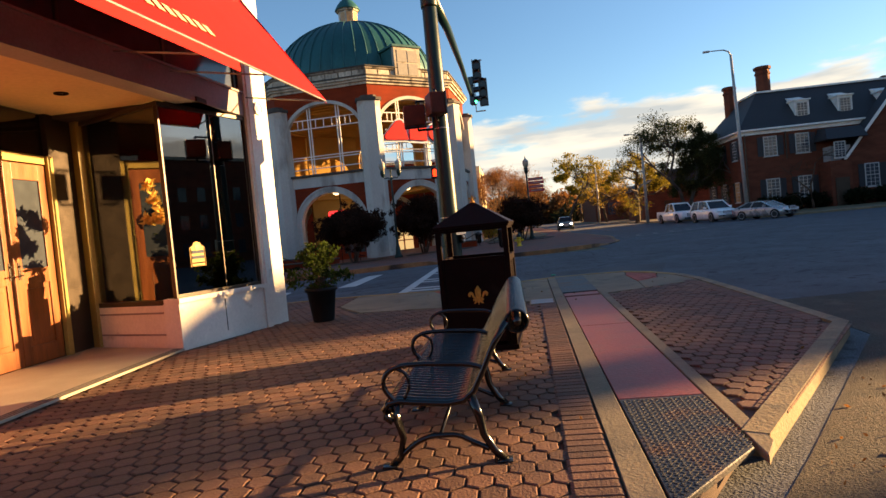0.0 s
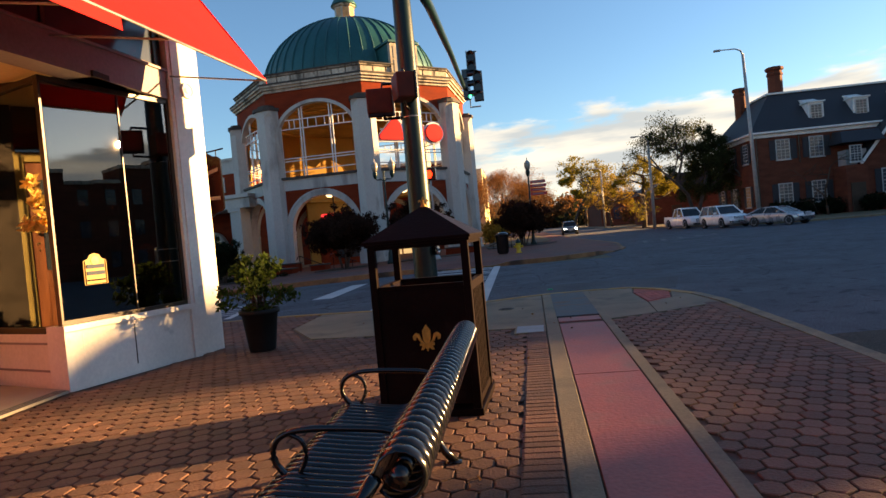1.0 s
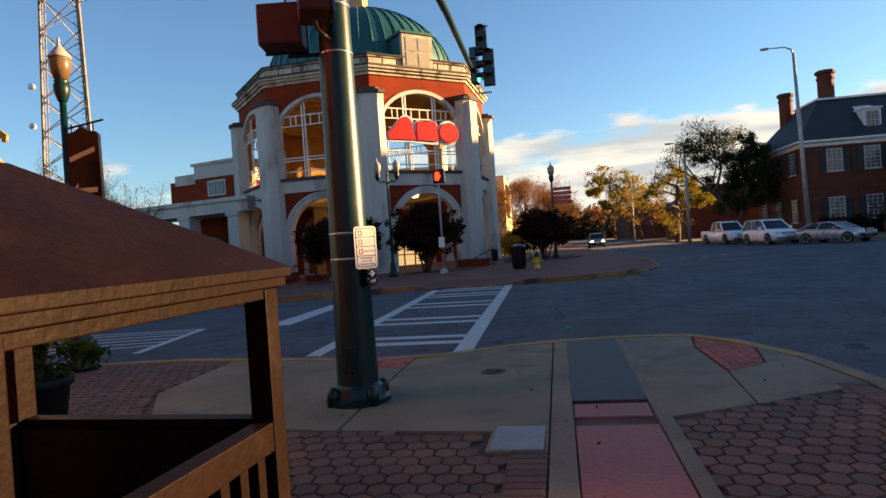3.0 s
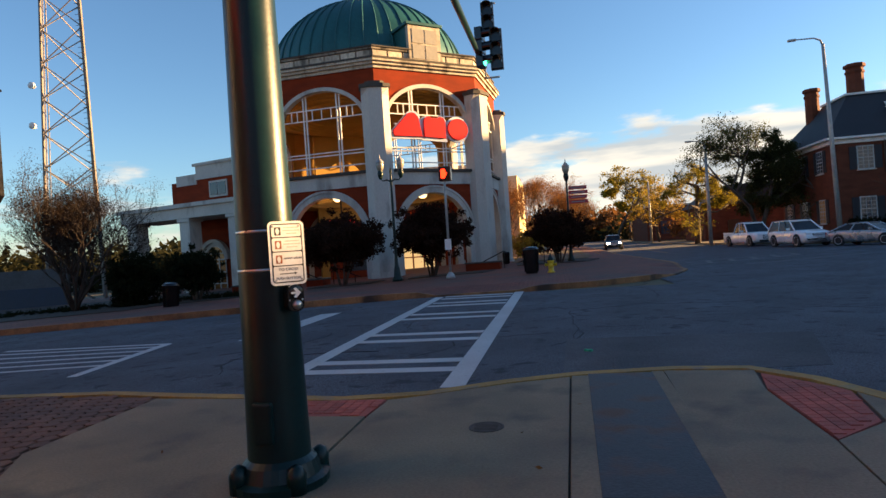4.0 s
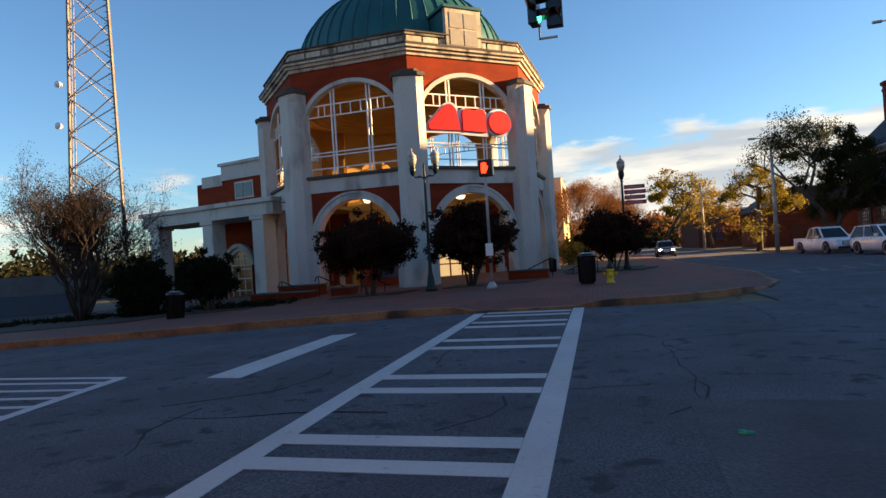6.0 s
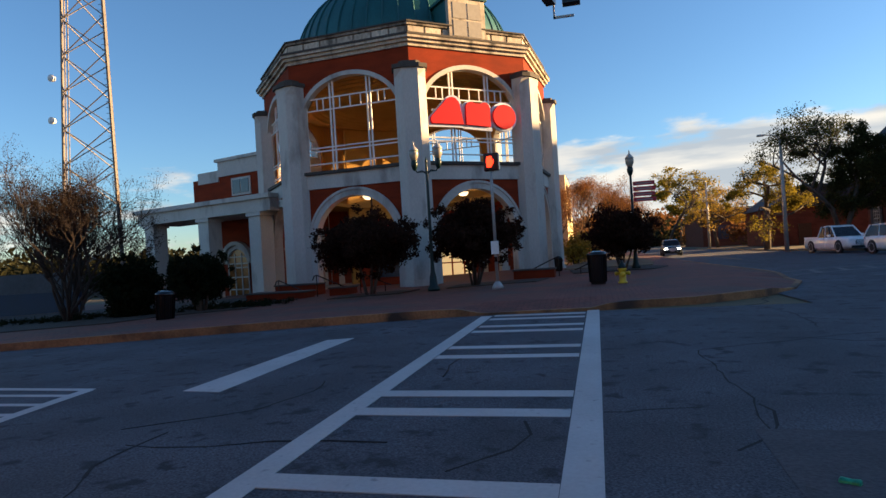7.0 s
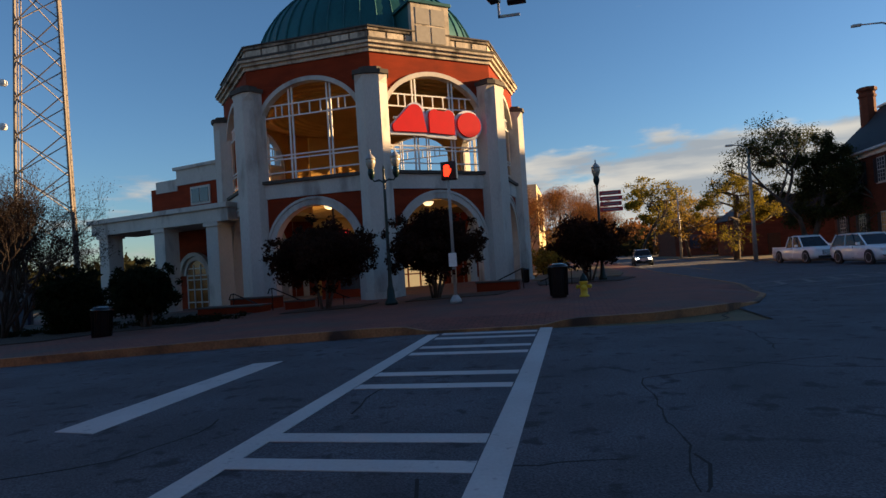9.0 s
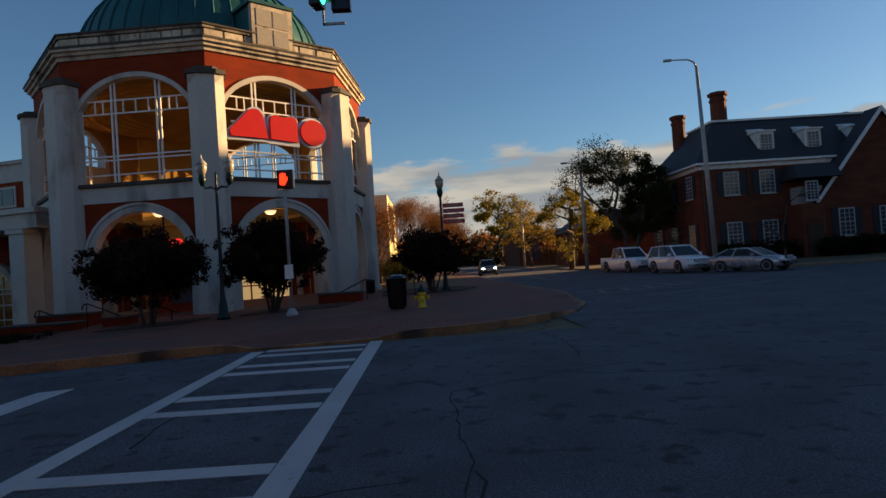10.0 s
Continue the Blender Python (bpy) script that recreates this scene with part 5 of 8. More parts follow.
# ---------------------------------------------------------------- traffic pole, mast arm and signals
pole = thing("traffic_pole", "dark green steel traffic signal mast pole on the corner", "traffic signal", pose(-1.205, 12.9, 0))
part("pole_shaft", lathe(bmesh.new(), [(0.225, 0.0), (0.225, 0.03), (0.215, 0.2), (0.20, 1.0), (0.168, 4.0), (0.14, 7.4), (0.12, 7.45), (0.02, 7.5)], 32), GREEN_POLE, pole, "", True)
part("base_plate", lathe(bmesh.new(), [(0.33, 0.0), (0.33, 0.05), (0.28, 0.07), (0.25, 0.16), (0.21, 0.2)], 32), GREEN_POLE, pole)
for k in range(4):
    a = radians(45 + 90 * k)
    part("anchor_bolt_cover", lathe(bmesh.new(), [(0.065, 0.0), (0.065, 0.12), (0.045, 0.17), (0.01, 0.19)], 14, pose(0.29 * math.cos(a), 0.29 * math.sin(a), 0.0)), GREEN_POLE, pole, "", True)
hh = bmesh.new()
box(hh, -0.07, -0.23, 0.32, 0.07, -0.17, 0.60, None, 0.02)
part("hand_hole", hh, GREEN_POLE, pole)
part("mast_arm", tube(bmesh.new(), [(0.02, 0.0, 6.35), (0.06, 4, 6.85), (0.08, 9, 7.12), (0.10, 15.2, 7.22)], [0.125, 0.11, 0.09, 0.07], 20), GREEN_POLE, pole, "long green mast arm", True)
part("arm_collar", lathe(bmesh.new(), [(0.17, 6.05), (0.175, 6.1), (0.175, 6.65), (0.165, 6.7)], 24), GREEN_POLE, pole, "", True)
for z in (1.72, 1.46, 3.56, 4.05):
    part("steel_strap", lathe(bmesh.new(), [(0.208 - 0.0105 * z, z), (0.214 - 0.0105 * z, z + 0.002), (0.214 - 0.0105 * z, z + 0.02), (0.208 - 0.0105 * z, z + 0.022)], 32), STAINLESS, pole, "stainless banding strap", True)
sn = bmesh.new()
SM = pose(0.215, -0.135, 1.575, 90, 0, 42)       # sign faces down the pavement


def rounded(w, h, r, n=5):
    return [p for x, y, a in ((w - r, h - r, 0), (-w + r, h - r, 90), (-w + r, -h + r, 180), (w - r, -h + r, 270)) for p in arc(x, y, r, a, a + 90, n)]


def flat(pts, z0, z1, m):
    return prism(bmesh.new(), pts, z0, z1, m)


sign = part("button_sign", flat(rounded(0.122, 0.212, 0.032), 0, 0.003, SM), SIGN_WHITE, pole, "white pedestrian push button sign with black inner frame")
part("inner_frame", flat(rounded(0.107, 0.196, 0.022), 0.003, 0.0042, SM), INK, sign, "black frame line")
for z0, z1 in ((0.108, 0.188), (0.014, 0.101), (-0.080, 0.007), (-0.188, -0.087)):
    part("sign_sheet", flat([(x, y + (z0 + z1) / 2) for x, y in rounded(0.099, (z1 - z0) / 2, 0.010)], 0.0042, 0.0054, SM), SIGN_WHITE, sign)
for z, mt in ((0.146, INK), (0.056, SIGN_ORANGE), (-0.040, SIGN_ORANGE)):
    part("symbol_box", flat([(x - 0.058, y + z) for x, y in rounded(0.021, 0.027, 0.004)], 0.0054, 0.0062, SM), mt, sign)
    part("symbol_mark", flat([(-0.066, z - 0.021), (-0.052, z - 0.021), (-0.046, z + 0.004), (-0.055, z + 0.021), (-0.067, z + 0.018), (-0.071, z + 0.002)], 0.0062, 0.0068, SM), SIGN_WHITE, sign)
for z, rows in ((0.146, 3), (0.056, 3)):
    for k in range(rows):
        w = (0.052, 0.058, 0.036)[k]
        part("text_bar", flat([(0.034 - w, z + 0.020 - 0.020 * k), (0.034 + w, z + 0.020 - 0.020 * k), (0.034 + w, z + 0.027 - 0.020 * k), (0.034 - w, z + 0.027 - 0.020 * k)], 0.0054, 0.0058, SM), FADED_INK, sign, "faded line of small print")
for body, x, z, size, ink in (("DON'T CROSS", 0.036, -0.036, 0.0185, INK), ("TO CROSS", 0.0, -0.108, 0.028, INK), ("PUSH BUTTON", 0.0, -0.167, 0.025, INK)):
    t = new("lettering", text_mesh(body, size))
    t.data.materials.append(ink)
    t.parent = sign
    t.matrix_basis = SM @ pose(x, z, 0.0062)
part("arrow_mark", flat([(-0.058, -0.139), (0.040, -0.139), (0.040, -0.145), (0.060, -0.136), (0.040, -0.127), (0.040, -0.133), (-0.058, -0.133)], 0.0054, 0.0066, SM), INK, sign)
for x in (-0.088, 0.088):
    for z in (-0.178, 0.178):
        part("sign_screw", lathe(bmesh.new(), [(0.006, 0.0054), (0.006, 0.008), (0.001, 0.009)], 10, SM @ pose(x, z, 0)), GALV, sign)
pbx = bmesh.new()
prism(pbx, [(x + 0.022, y - 0.300) for x, y in rounded(0.055, 0.088, 0.045)], -0.06, 0.055, SM)
bmesh.ops.bevel(pbx, geom=[e for e in pbx.edges if abs(e.calc_face_angle(0)) > 1.2], offset=0.010, segments=2, affect="EDGES")
btn = part("push_button", pbx, BLACK_PAINT, pole, "black rounded push button housing with arrow")
part("arrow_disc", lathe(bmesh.new(), [(0.046, 0.055), (0.046, 0.062), (0.040, 0.064), (0.001, 0.064)], 28, SM @ pose(0.022, -0.264, 0)), BLACK_PAINT, btn, "", True)
part("button_arrow", flat([(-0.012, -0.271), (0.020, -0.271), (0.004, -0.293), (0.022, -0.297), (0.054, -0.264), (0.022, -0.231), (0.004, -0.235), (0.020, -0.257), (-0.012, -0.257)], 0.064, 0.067, SM), SIGN_WHITE, btn, "raised pale arrow")
part("button_cap", lathe(bmesh.new(), [(0.032, 0.055), (0.032, 0.066), (0.026, 0.072), (0.022, 0.082), (0.001, 0.086)], 24, SM @ pose(0.026, -0.344, 0)), STAINLESS, btn, "round steel button", True)
for x in (-0.022, 0.064):
    part("housing_screw", lathe(bmesh.new(), [(0.006, 0.055), (0.006, 0.058), (0.001, 0.059)], 10, SM @ pose(x, -0.312, 0)), STAINLESS, btn)


def head_box(name, m, parent, w=0.22, h=0.21, d=0.30):
    b = part(name, boxed(-w, -d / 2, -h, w, d / 2, h, 0.03, m), RUST_BROWN, parent, "brown pedestrian signal housing")
    fr = bmesh.new()
    box(fr, -w - 0.012, d / 2, -h - 0.012, w + 0.012, d / 2 + 0.03, h + 0.012, m, 0.008)
    part("signal_door", fr, BLACK_PAINT, b)
    return b


ph1 = head_box("pedestrian_signal", pose(-0.50, -0.15, 3.86, 0, 0, 8), pole)
ph2 = head_box("pedestrian_signal", pose(-0.02, -0.52, 3.98, 0, 0, -68), pole)
part("signal_bracket", tube(bmesh.new(), [(-0.45, -0.15, 4.08), (-0.45, -0.14, 4.16), (-0.1, -0.08, 4.16), (0, 0, 4.16)], 0.025), BLACK_PAINT, pole)
part("signal_bracket", tube(bmesh.new(), [(-0.45, -0.15, 3.64), (-0.45, -0.14, 3.57), (-0.1, -0.08, 3.57), (0, 0, 3.57)], 0.025), BLACK_PAINT, pole)
part("signal_bracket", tube(bmesh.new(), [(-0.02, -0.52, 3.76), (-0.01, -0.5, 3.68), (0, -0.1, 3.68)], 0.025), BLACK_PAINT, pole)
part("signal_bracket", tube(bmesh.new(), [(-0.02, -0.52, 4.2), (-0.01, -0.5, 4.27), (0, -0.1, 4.27)], 0.025), BLACK_PAINT, pole)

sig = thing("traffic_signal", "black five section traffic signal heads hung from the mast arm", "traffic signal", pose(-0.92, 27.4, 7.22))


def sections(parent, x, z0, n, turn, lens=None):
    for k in range(n):
        m = pose(x, 0, z0 - 0.40 * k, 0, 0, turn)
        s = part("signal_section", boxed(-0.19, -0.10, -0.19, 0.19, 0.12, 0.19, 0.02, m), BLACK_PAINT, parent)
        vz = bmesh.new()
        for i in range(12):
            a, b = radians(-20 + 220 * i / 12), radians(-20 + 220 * (i + 1) / 12)
            hexa(vz, [m @ Vector(q) for q in [(r * math.cos(t), y, r * math.sin(t)) for y in (-0.10, -0.36) for r, t in ((0.15, a), (0.15, b), (0.16, b), (0.16, a))]])
        part("visor", vz, BLACK_PAINT, s)
        if lens == k:
            part("lens", lathe(bmesh.new(), [(0.14, 0), (0.10, 0.03), (0.001, 0.04)], 16, m @ pose(0, -0.10, 0, 90, 0, 0)), GREEN_LENS, s, "lit green arrow lens")
sections(sig, 0.16, 1.25, 2, 0)
sections(sig, 0.36, 0.45, 3, 0, None)
sections(sig, -0.10, 0.55, 3, 78, 2)
hb = bmesh.new()
box(hb, -0.04, 0.12, -0.75, 0.00, 0.16, 1.55); box(hb, -0.04, 0.12, 1.45, 0.40, 0.16, 1.50); box(hb, -0.04, 0.12, -0.75, 0.40, 0.16, -0.70)
part("hanger_bracket", hb, GALV, sig)

# ---------------------------------------------------------------- street furniture
# ribbon bench: slats run from the front roll over the seat and up the back
bench = thing("park_bench", "black steel ribbon bench with rolled back and loop arms", "bench", pose(-0.03, 3.9, 0))
PROFILE = [(-0.83, 0.30), (-0.875, 0.335), (-0.885, 0.385), (-0.85, 0.425), (-0.78, 0.435), (-0.62, 0.415), (-0.46, 0.40), (-0.36, 0.415), (-0.29, 0.47), (-0.22, 0.60), (-0.14, 0.76)]
PROFILE += [(0.022 + 0.068 * math.cos(radians(a)), 0.878 + 0.068 * math.sin(radians(a))) for a in range(165, -150, -24)]


def slat_mesh():
    """One bent steel slat with a domed face."""
    bm = bmesh.new()
    w, t = 0.0265, 0.008
    n = len(PROFILE)
    section = [(-w, 0.0), (-w, t * 0.5), (-w * 0.72, t * 1.35), (-w * 0.3, t * 1.8), (w * 0.3, t * 1.8), (w * 0.72, t * 1.35), (w, t * 0.5), (w, 0.0)]
    rings = []
    for k in range(n):
        a, b = PROFILE[max(k - 1, 0)], PROFILE[min(k + 1, n - 1)]
        d = Vector((b[0] - a[0], b[1] - a[1])).normalized()
        rings.append([bm.verts.new((PROFILE[k][0] - d.y * h, y, PROFILE[k][1] + d.x * h)) for y, h in section])
    for r0, r1 in zip(rings, rings[1:]):
        for i in range(8):
            j = (i + 1) % 8
            bm.faces.new((r0[i], r1[i], r1[j], r0[j]))
    bm.faces.new(rings[0]), bm.faces.new(rings[-1][::-1])
    bmesh.ops.recalc_face_normals(bm, faces=bm.faces)
    return mesh_of("slat", bm, BLACK_PAINT, True)


slat = slat_mesh()
for k in range(35):
    s = new("slat", slat)
    s.parent = bench
    s.matrix_basis = pose(0, 0.075 + k * 0.0695, 0)
def bent(pts, n=4):
    """A smooth run through the points."""
    q = [Vector(p) for p in pts]
    out = []
    for i in range(len(q) - 1):
        a, b, c, d = q[max(i - 1, 0)], q[i], q[i + 1], q[min(i + 2, len(q) - 1)]
        for k in range(n):
            t = k / n
            out.append(0.5 * (2 * b + (c - a) * t + (2 * a - 5 * b + 4 * c - d) * t * t + (3 * b - a - 3 * c + d) * t ** 3))
    return [tuple(v) for v in out] + [tuple(q[-1])]


for y in (0.03, 1.26, 2.49):
    lg = bmesh.new()
    tube(lg, [(-0.80, y, 0.40), (-0.80, y, 0.30), (-0.77, y, 0.18), (-0.80, y, 0.06), (-0.86, y, 0.0)], [0.03, 0.028, 0.024, 0.026, 0.03], 10)
    tube(lg, [(-0.31, y, 0.42), (-0.27, y, 0.30), (-0.25, y, 0.18), (-0.19, y, 0.07), (-0.12, y, 0.0)], [0.032, 0.03, 0.026, 0.026, 0.03], 10)
    tube(lg, bent([(-0.80, y, 0.06), (-0.70, y, 0.14), (-0.60, y, 0.18), (-0.53, y, 0.185), (-0.42, y, 0.18), (-0.32, y, 0.13), (-0.22, y, 0.08)]), 0.018, 8)
    tube(lg, [(x, y, z - 0.012) for x, z in PROFILE[:12]], 0.022, 8)
    for x in (-0.87, -0.13):
        box(lg, x - 0.05, y - 0.045, 0.0, x + 0.05, y + 0.045, 0.014, None, 0.004)
    part("leg_frame", lg, BLACK_PAINT, bench, "cast iron leg frame", True)
    am = bmesh.new()
    tube(am, bent([(-0.80, y, 0.42), (-0.86, y, 0.50), (-0.86, y, 0.585), (-0.79, y, 0.64), (-0.66, y, 0.655), (-0.45, y, 0.645), (-0.30, y, 0.63), (-0.22, y, 0.60)]), 0.017, 10)
    tube(am, bent([(-0.79, y, 0.64), (-0.72, y, 0.60), (-0.70, y, 0.52), (-0.74, y, 0.44)]), 0.012, 8)
    part("arm_loop", am, BLACK_PAINT, bench, "curled iron armrest", True)
tb = bmesh.new()
tube(tb, [(-0.53, 0.03, 0.185), (-0.53, 2.49, 0.185)], 0.014)
tube(tb, [(-0.845, 0.03, 0.375), (-0.845, 2.49, 0.375)], 0.03)
tube(tb, [(0.022, 0.03, 0.878), (0.022, 2.49, 0.878)], 0.03)
part("stretcher", tb, BLACK_PAINT, bench, "", True)

# roofed litter bin
can = thing("litter_bin", "tall brown steel litter bin with pyramid roof and gold lily emblem", "litter bin", pose(-0.43, 7.88, 0, 0, 0, -4))
H = 0.405
for sx in (-1, 1):
    for sy in (-1, 1):
        part("post", boxed(sx * H - 0.032, sy * H - 0.032, 0.03, sx * H + 0.032, sy * H + 0.032, 1.47, 0.004), BROWN_PAINT, can)
part("front_panel", boxed(-H + 0.033, -H - 0.018, 0.10, H - 0.033, -H + 0.012, 1.10, 0.003), BROWN_PAINT, can)
part("back_panel", boxed(-H + 0.033, H - 0.012, 0.10, H - 0.033, H + 0.018, 1.10, 0.003), BROWN_PAINT, can)
for sx in (-1, 1):
    for k in range(9):
        y = -H + 0.075 + k * (2 * H - 0.15) / 8
        part("side_slat", boxed(sx * H - 0.010, y - 0.018, 0.12, sx * H + 0.014, y + 0.018, 1.06, 0.003), BROWN_PAINT, can)
    part("side_rail", boxed(sx * H - 0.025, -H + 0.033, 1.05, sx * H + 0.03, H - 0.033, 1.125, 0.003), BROWN_PAINT, can)
    part("side_rail", boxed(sx * H - 0.02, -H + 0.033, 0.07, sx * H + 0.02, H - 0.033, 0.13, 0.003), BROWN_PAINT, can)
part("top_rail", boxed(-H + 0.033, -H - 0.03, 1.10, H - 0.033, -H + 0.02, 1.13, 0.003), BROWN_PAINT, can)
part("top_rail", boxed(-H + 0.033, H - 0.02, 1.10, H - 0.033, H + 0.03, 1.13, 0.003), BROWN_PAINT, can)
for a, b in (((-1, -1), (1, -1)), ((1, -1), (1, 1)), ((1, 1), (-1, 1)), ((-1, 1), (-1, -1))):
    o, i = H - 0.035, 0.24
    hop = bmesh.new()
    hexa(hop, [(a[0] * o, a[1] * o, 1.10), (b[0] * o, b[1] * o, 1.10), (b[0] * i, b[1] * i, 0.90), (a[0] * i, a[1] * i, 0.90),
               (a[0] * o, a[1] * o, 1.105), (b[0] * o, b[1] * o, 1.105), (b[0] * i, b[1] * i, 0.905), (a[0] * i, a[1] * i, 0.905)])
    part("hopper_slope", hop, BROWN_PAINT, can, "sloped steel hopper plate inside")
part("liner", boxed(-0.30, -0.30, 0.06, 0.30, 0.30, 0.88, 0.02), BLACK_PAINT, can, "black inner liner")
part("base_frame", boxed(-H - 0.05, -H - 0.05, 0.0, H + 0.05, H + 0.05, 0.06, 0.008), BROWN_PAINT, can)
roof = bmesh.new()
E = H + 0.062
for z0, z1, e in ((1.445, 1.475, E - 0.035), (1.475, 1.50, E - 0.012), (1.50, 1.525, E)):
    part("eave_moulding", boxed(-e, -e, z0, e, e, z1, 0.003), BROWN_PAINT, can)
q = [roof.verts.new(v) for v in ((-E, -E, 1.525), (E, -E, 1.525), (E, E, 1.525), (-E, E, 1.525))] + [roof.verts.new(v) for v in ((-0.03, -0.03, 1.80), (0.03, -0.03, 1.80), (0.03, 0.03, 1.80), (-0.03, 0.03, 1.80))]
for i in range(4):
    roof.faces.new((q[i], q[(i + 1) % 4], q[4 + (i + 1) % 4], q[4 + i]))
roof.faces.new(q[4:])
part("pyramid_roof", roof, BROWN_PAINT, can, "brown pyramid hood")


def lily(s, m, name="lily_emblem"):
    bm = bmesh.new()
    prism(bm, [(0, 0.12 * s), (0.035 * s, 0.07 * s), (0.03 * s, 0.0), (0.015 * s, -0.035 * s), (-0.015 * s, -0.035 * s), (-0.03 * s, 0.0), (-0.035 * s, 0.07 * s)], 0, 0.014 * s + 0.004, m)
    for k in (-1, 1):
        prism(bm, [(k * x * s, y * s) for x, y in ((0.02, -0.03), (0.045, 0.0), (0.06, 0.045), (0.09, 0.055), (0.115, 0.03), (0.11, 0.0), (0.09, -0.005), (0.088, 0.02), (0.075, 0.018), (0.06, -0.015), (0.03, -0.045))], 0, 0.012 * s + 0.004, m)
        prism(bm, [(k * x * s, y * s) for x, y in ((0.0, -0.05), (0.04, -0.05), (0.055, -0.085), (0.035, -0.085), (0.015, -0.065), (0.0, -0.1))], 0, 0.012 * s + 0.004, m)
    prism(bm, [(-0.06 * s, -0.05 * s), (0.06 * s, -0.05 * s), (0.06 * s, -0.03 * s), (-0.06 * s, -0.03 * s)], 0, 0.018 * s + 0.004, m)
    return bm


part("lily_emblem", lily(1.05, pose(0.02, -H - 0.018, 0.665, 90, 0, 0)), GOLD, can, "gilded lily emblem")
part("roof_finial", lily(0.42, pose(0, 0.004, 1.845, 90, 0, 20)), GOLD, can, "gilded lily finial")
part("finial_stem", lathe(bmesh.new(), [(0.035, 1.80), (0.025, 1.815), (0.012, 1.83), (0.012, 1.86)], 12), GOLD, can, "", True)

# planter by the shop
pot = thing("potted_shrub", "black planter with a leafy green shrub on the brick paving", "potted plant", pose(-3.62, 11.42, 0))
part("planter", lathe(bmesh.new(), [(0.19, 0.0), (0.20, 0.02), (0.27, 0.56), (0.305, 0.57), (0.31, 0.64), (0.285, 0.64), (0.265, 0.57), (0.26, 0.5)], 32), POT_BLACK, pot, "", True)
part("soil", lathe(bmesh.new(), [(0.262, 0.5), (0.262, 0.555), (0.1, 0.58), (0.001, 0.585)], 24), SOIL, pot)
rng = random.Random(11)
stm, lf = bmesh.new(), bmesh.new()
for k in range(26):
    a, t = rng.uniform(0, 6.28), rng.uniform(0.15, 1.0)
    tip = Vector((math.cos(a) * 0.55 * t, math.sin(a) * 0.55 * t, rng.uniform(0.95, 1.50) - 0.25 * t))
    tube(stm, [(math.cos(a) * 0.05, math.sin(a) * 0.05, 0.55), (tip.x * 0.45, tip.y * 0.45, 0.55 + (tip.z - 0.55) * 0.6), tip], [0.012, 0.009, 0.004], 5)
    leaves(lf, tip, (0.15, 0.15, 0.13), 46, 0.050, rng, 0.1, 0.7)
    leaves(lf, tip * 0.6 + Vector((0, 0, 0.36)), (0.16, 0.16, 0.14), 22, 0.045, rng, 0.1, 0.5)
leaves(lf, (0, 0, 0.66), (0.30, 0.30, 0.10), 260, 0.04, rng, 0.3, 0.3)
part("stem", stm, BARK, pot)
part("foliage", lf, LEAF_POT, pot, "yellow-green small leaves")
# flower arrangement behind the glass
fp = thing("orchid_pot", "pale orchids in a tall pot behind the shop window", "potted plant", SH @ pose(0.30, 0.42, 0.70))
part("stand", boxed(-0.14, -0.14, 0.0, 0.14, 0.14, 0.62, 0.01), GOLD_TRIM, fp, "ochre pedestal")
part("flower_pot", lathe(bmesh.new(), [(0.10, 0.62), (0.15, 0.8), (0.17, 1.0), (0.15, 1.0)], 20), CREAM, fp, "", True)
of, ol = bmesh.new(), bmesh.new()
for k in range(12):
    leaves(of, (rng.uniform(-0.28, 0.28), rng.uniform(-0.2, 0.2), rng.uniform(1.35, 2.0)), (0.13, 0.13, 0.12), 44, 0.075, rng, 0.2)
leaves(ol, (0, 0, 1.15), (0.24, 0.2, 0.12), 90, 0.07, rng, 0.2)
part("orchid_blossom", of, PETAL, fp, "pale yellow blossoms")
part("orchid_foliage", ol, LEAF_POT, fp)
vs = thing("window_vase", "slim ochre vase behind the shop window", "vase", SH @ pose(1.45, 0.40, 0.70))
part("vase_body", lathe(bmesh.new(), [(0.06, 0), (0.07, 0.1), (0.05, 0.45), (0.045, 0.62), (0.06, 0.66)], 18), GOLD_TRIM, vs, "", True)

# lamp post with hanging shop sign, down the cross street
def globe_lamp(parent, m, bulb=LAMP_GLASS):
    head = part("lamp_fitter", lathe(bmesh.new(), [(0.04, -0.42), (0.09, -0.36), (0.145, -0.20), (0.15, -0.06), (0.12, -0.03), (0.14, 0.0), (0.12, 0.03)], 16, m), GREEN_POLE, parent, "", True)
    part("lamp_globe", lathe(bmesh.new(), [(0.12, 0.03), (0.19, 0.22), (0.205, 0.36), (0.18, 0.44)], 18, m), bulb, head, "frosted acorn globe", True)
    part("lamp_hood", lathe(bmesh.new(), [(0.215, 0.44), (0.21, 0.47), (0.12, 0.58), (0.05, 0.66), (0.02, 0.72), (0.035, 0.76), (0.005, 0.86)], 16, m), SIGNAL_GREY, head, "", True)


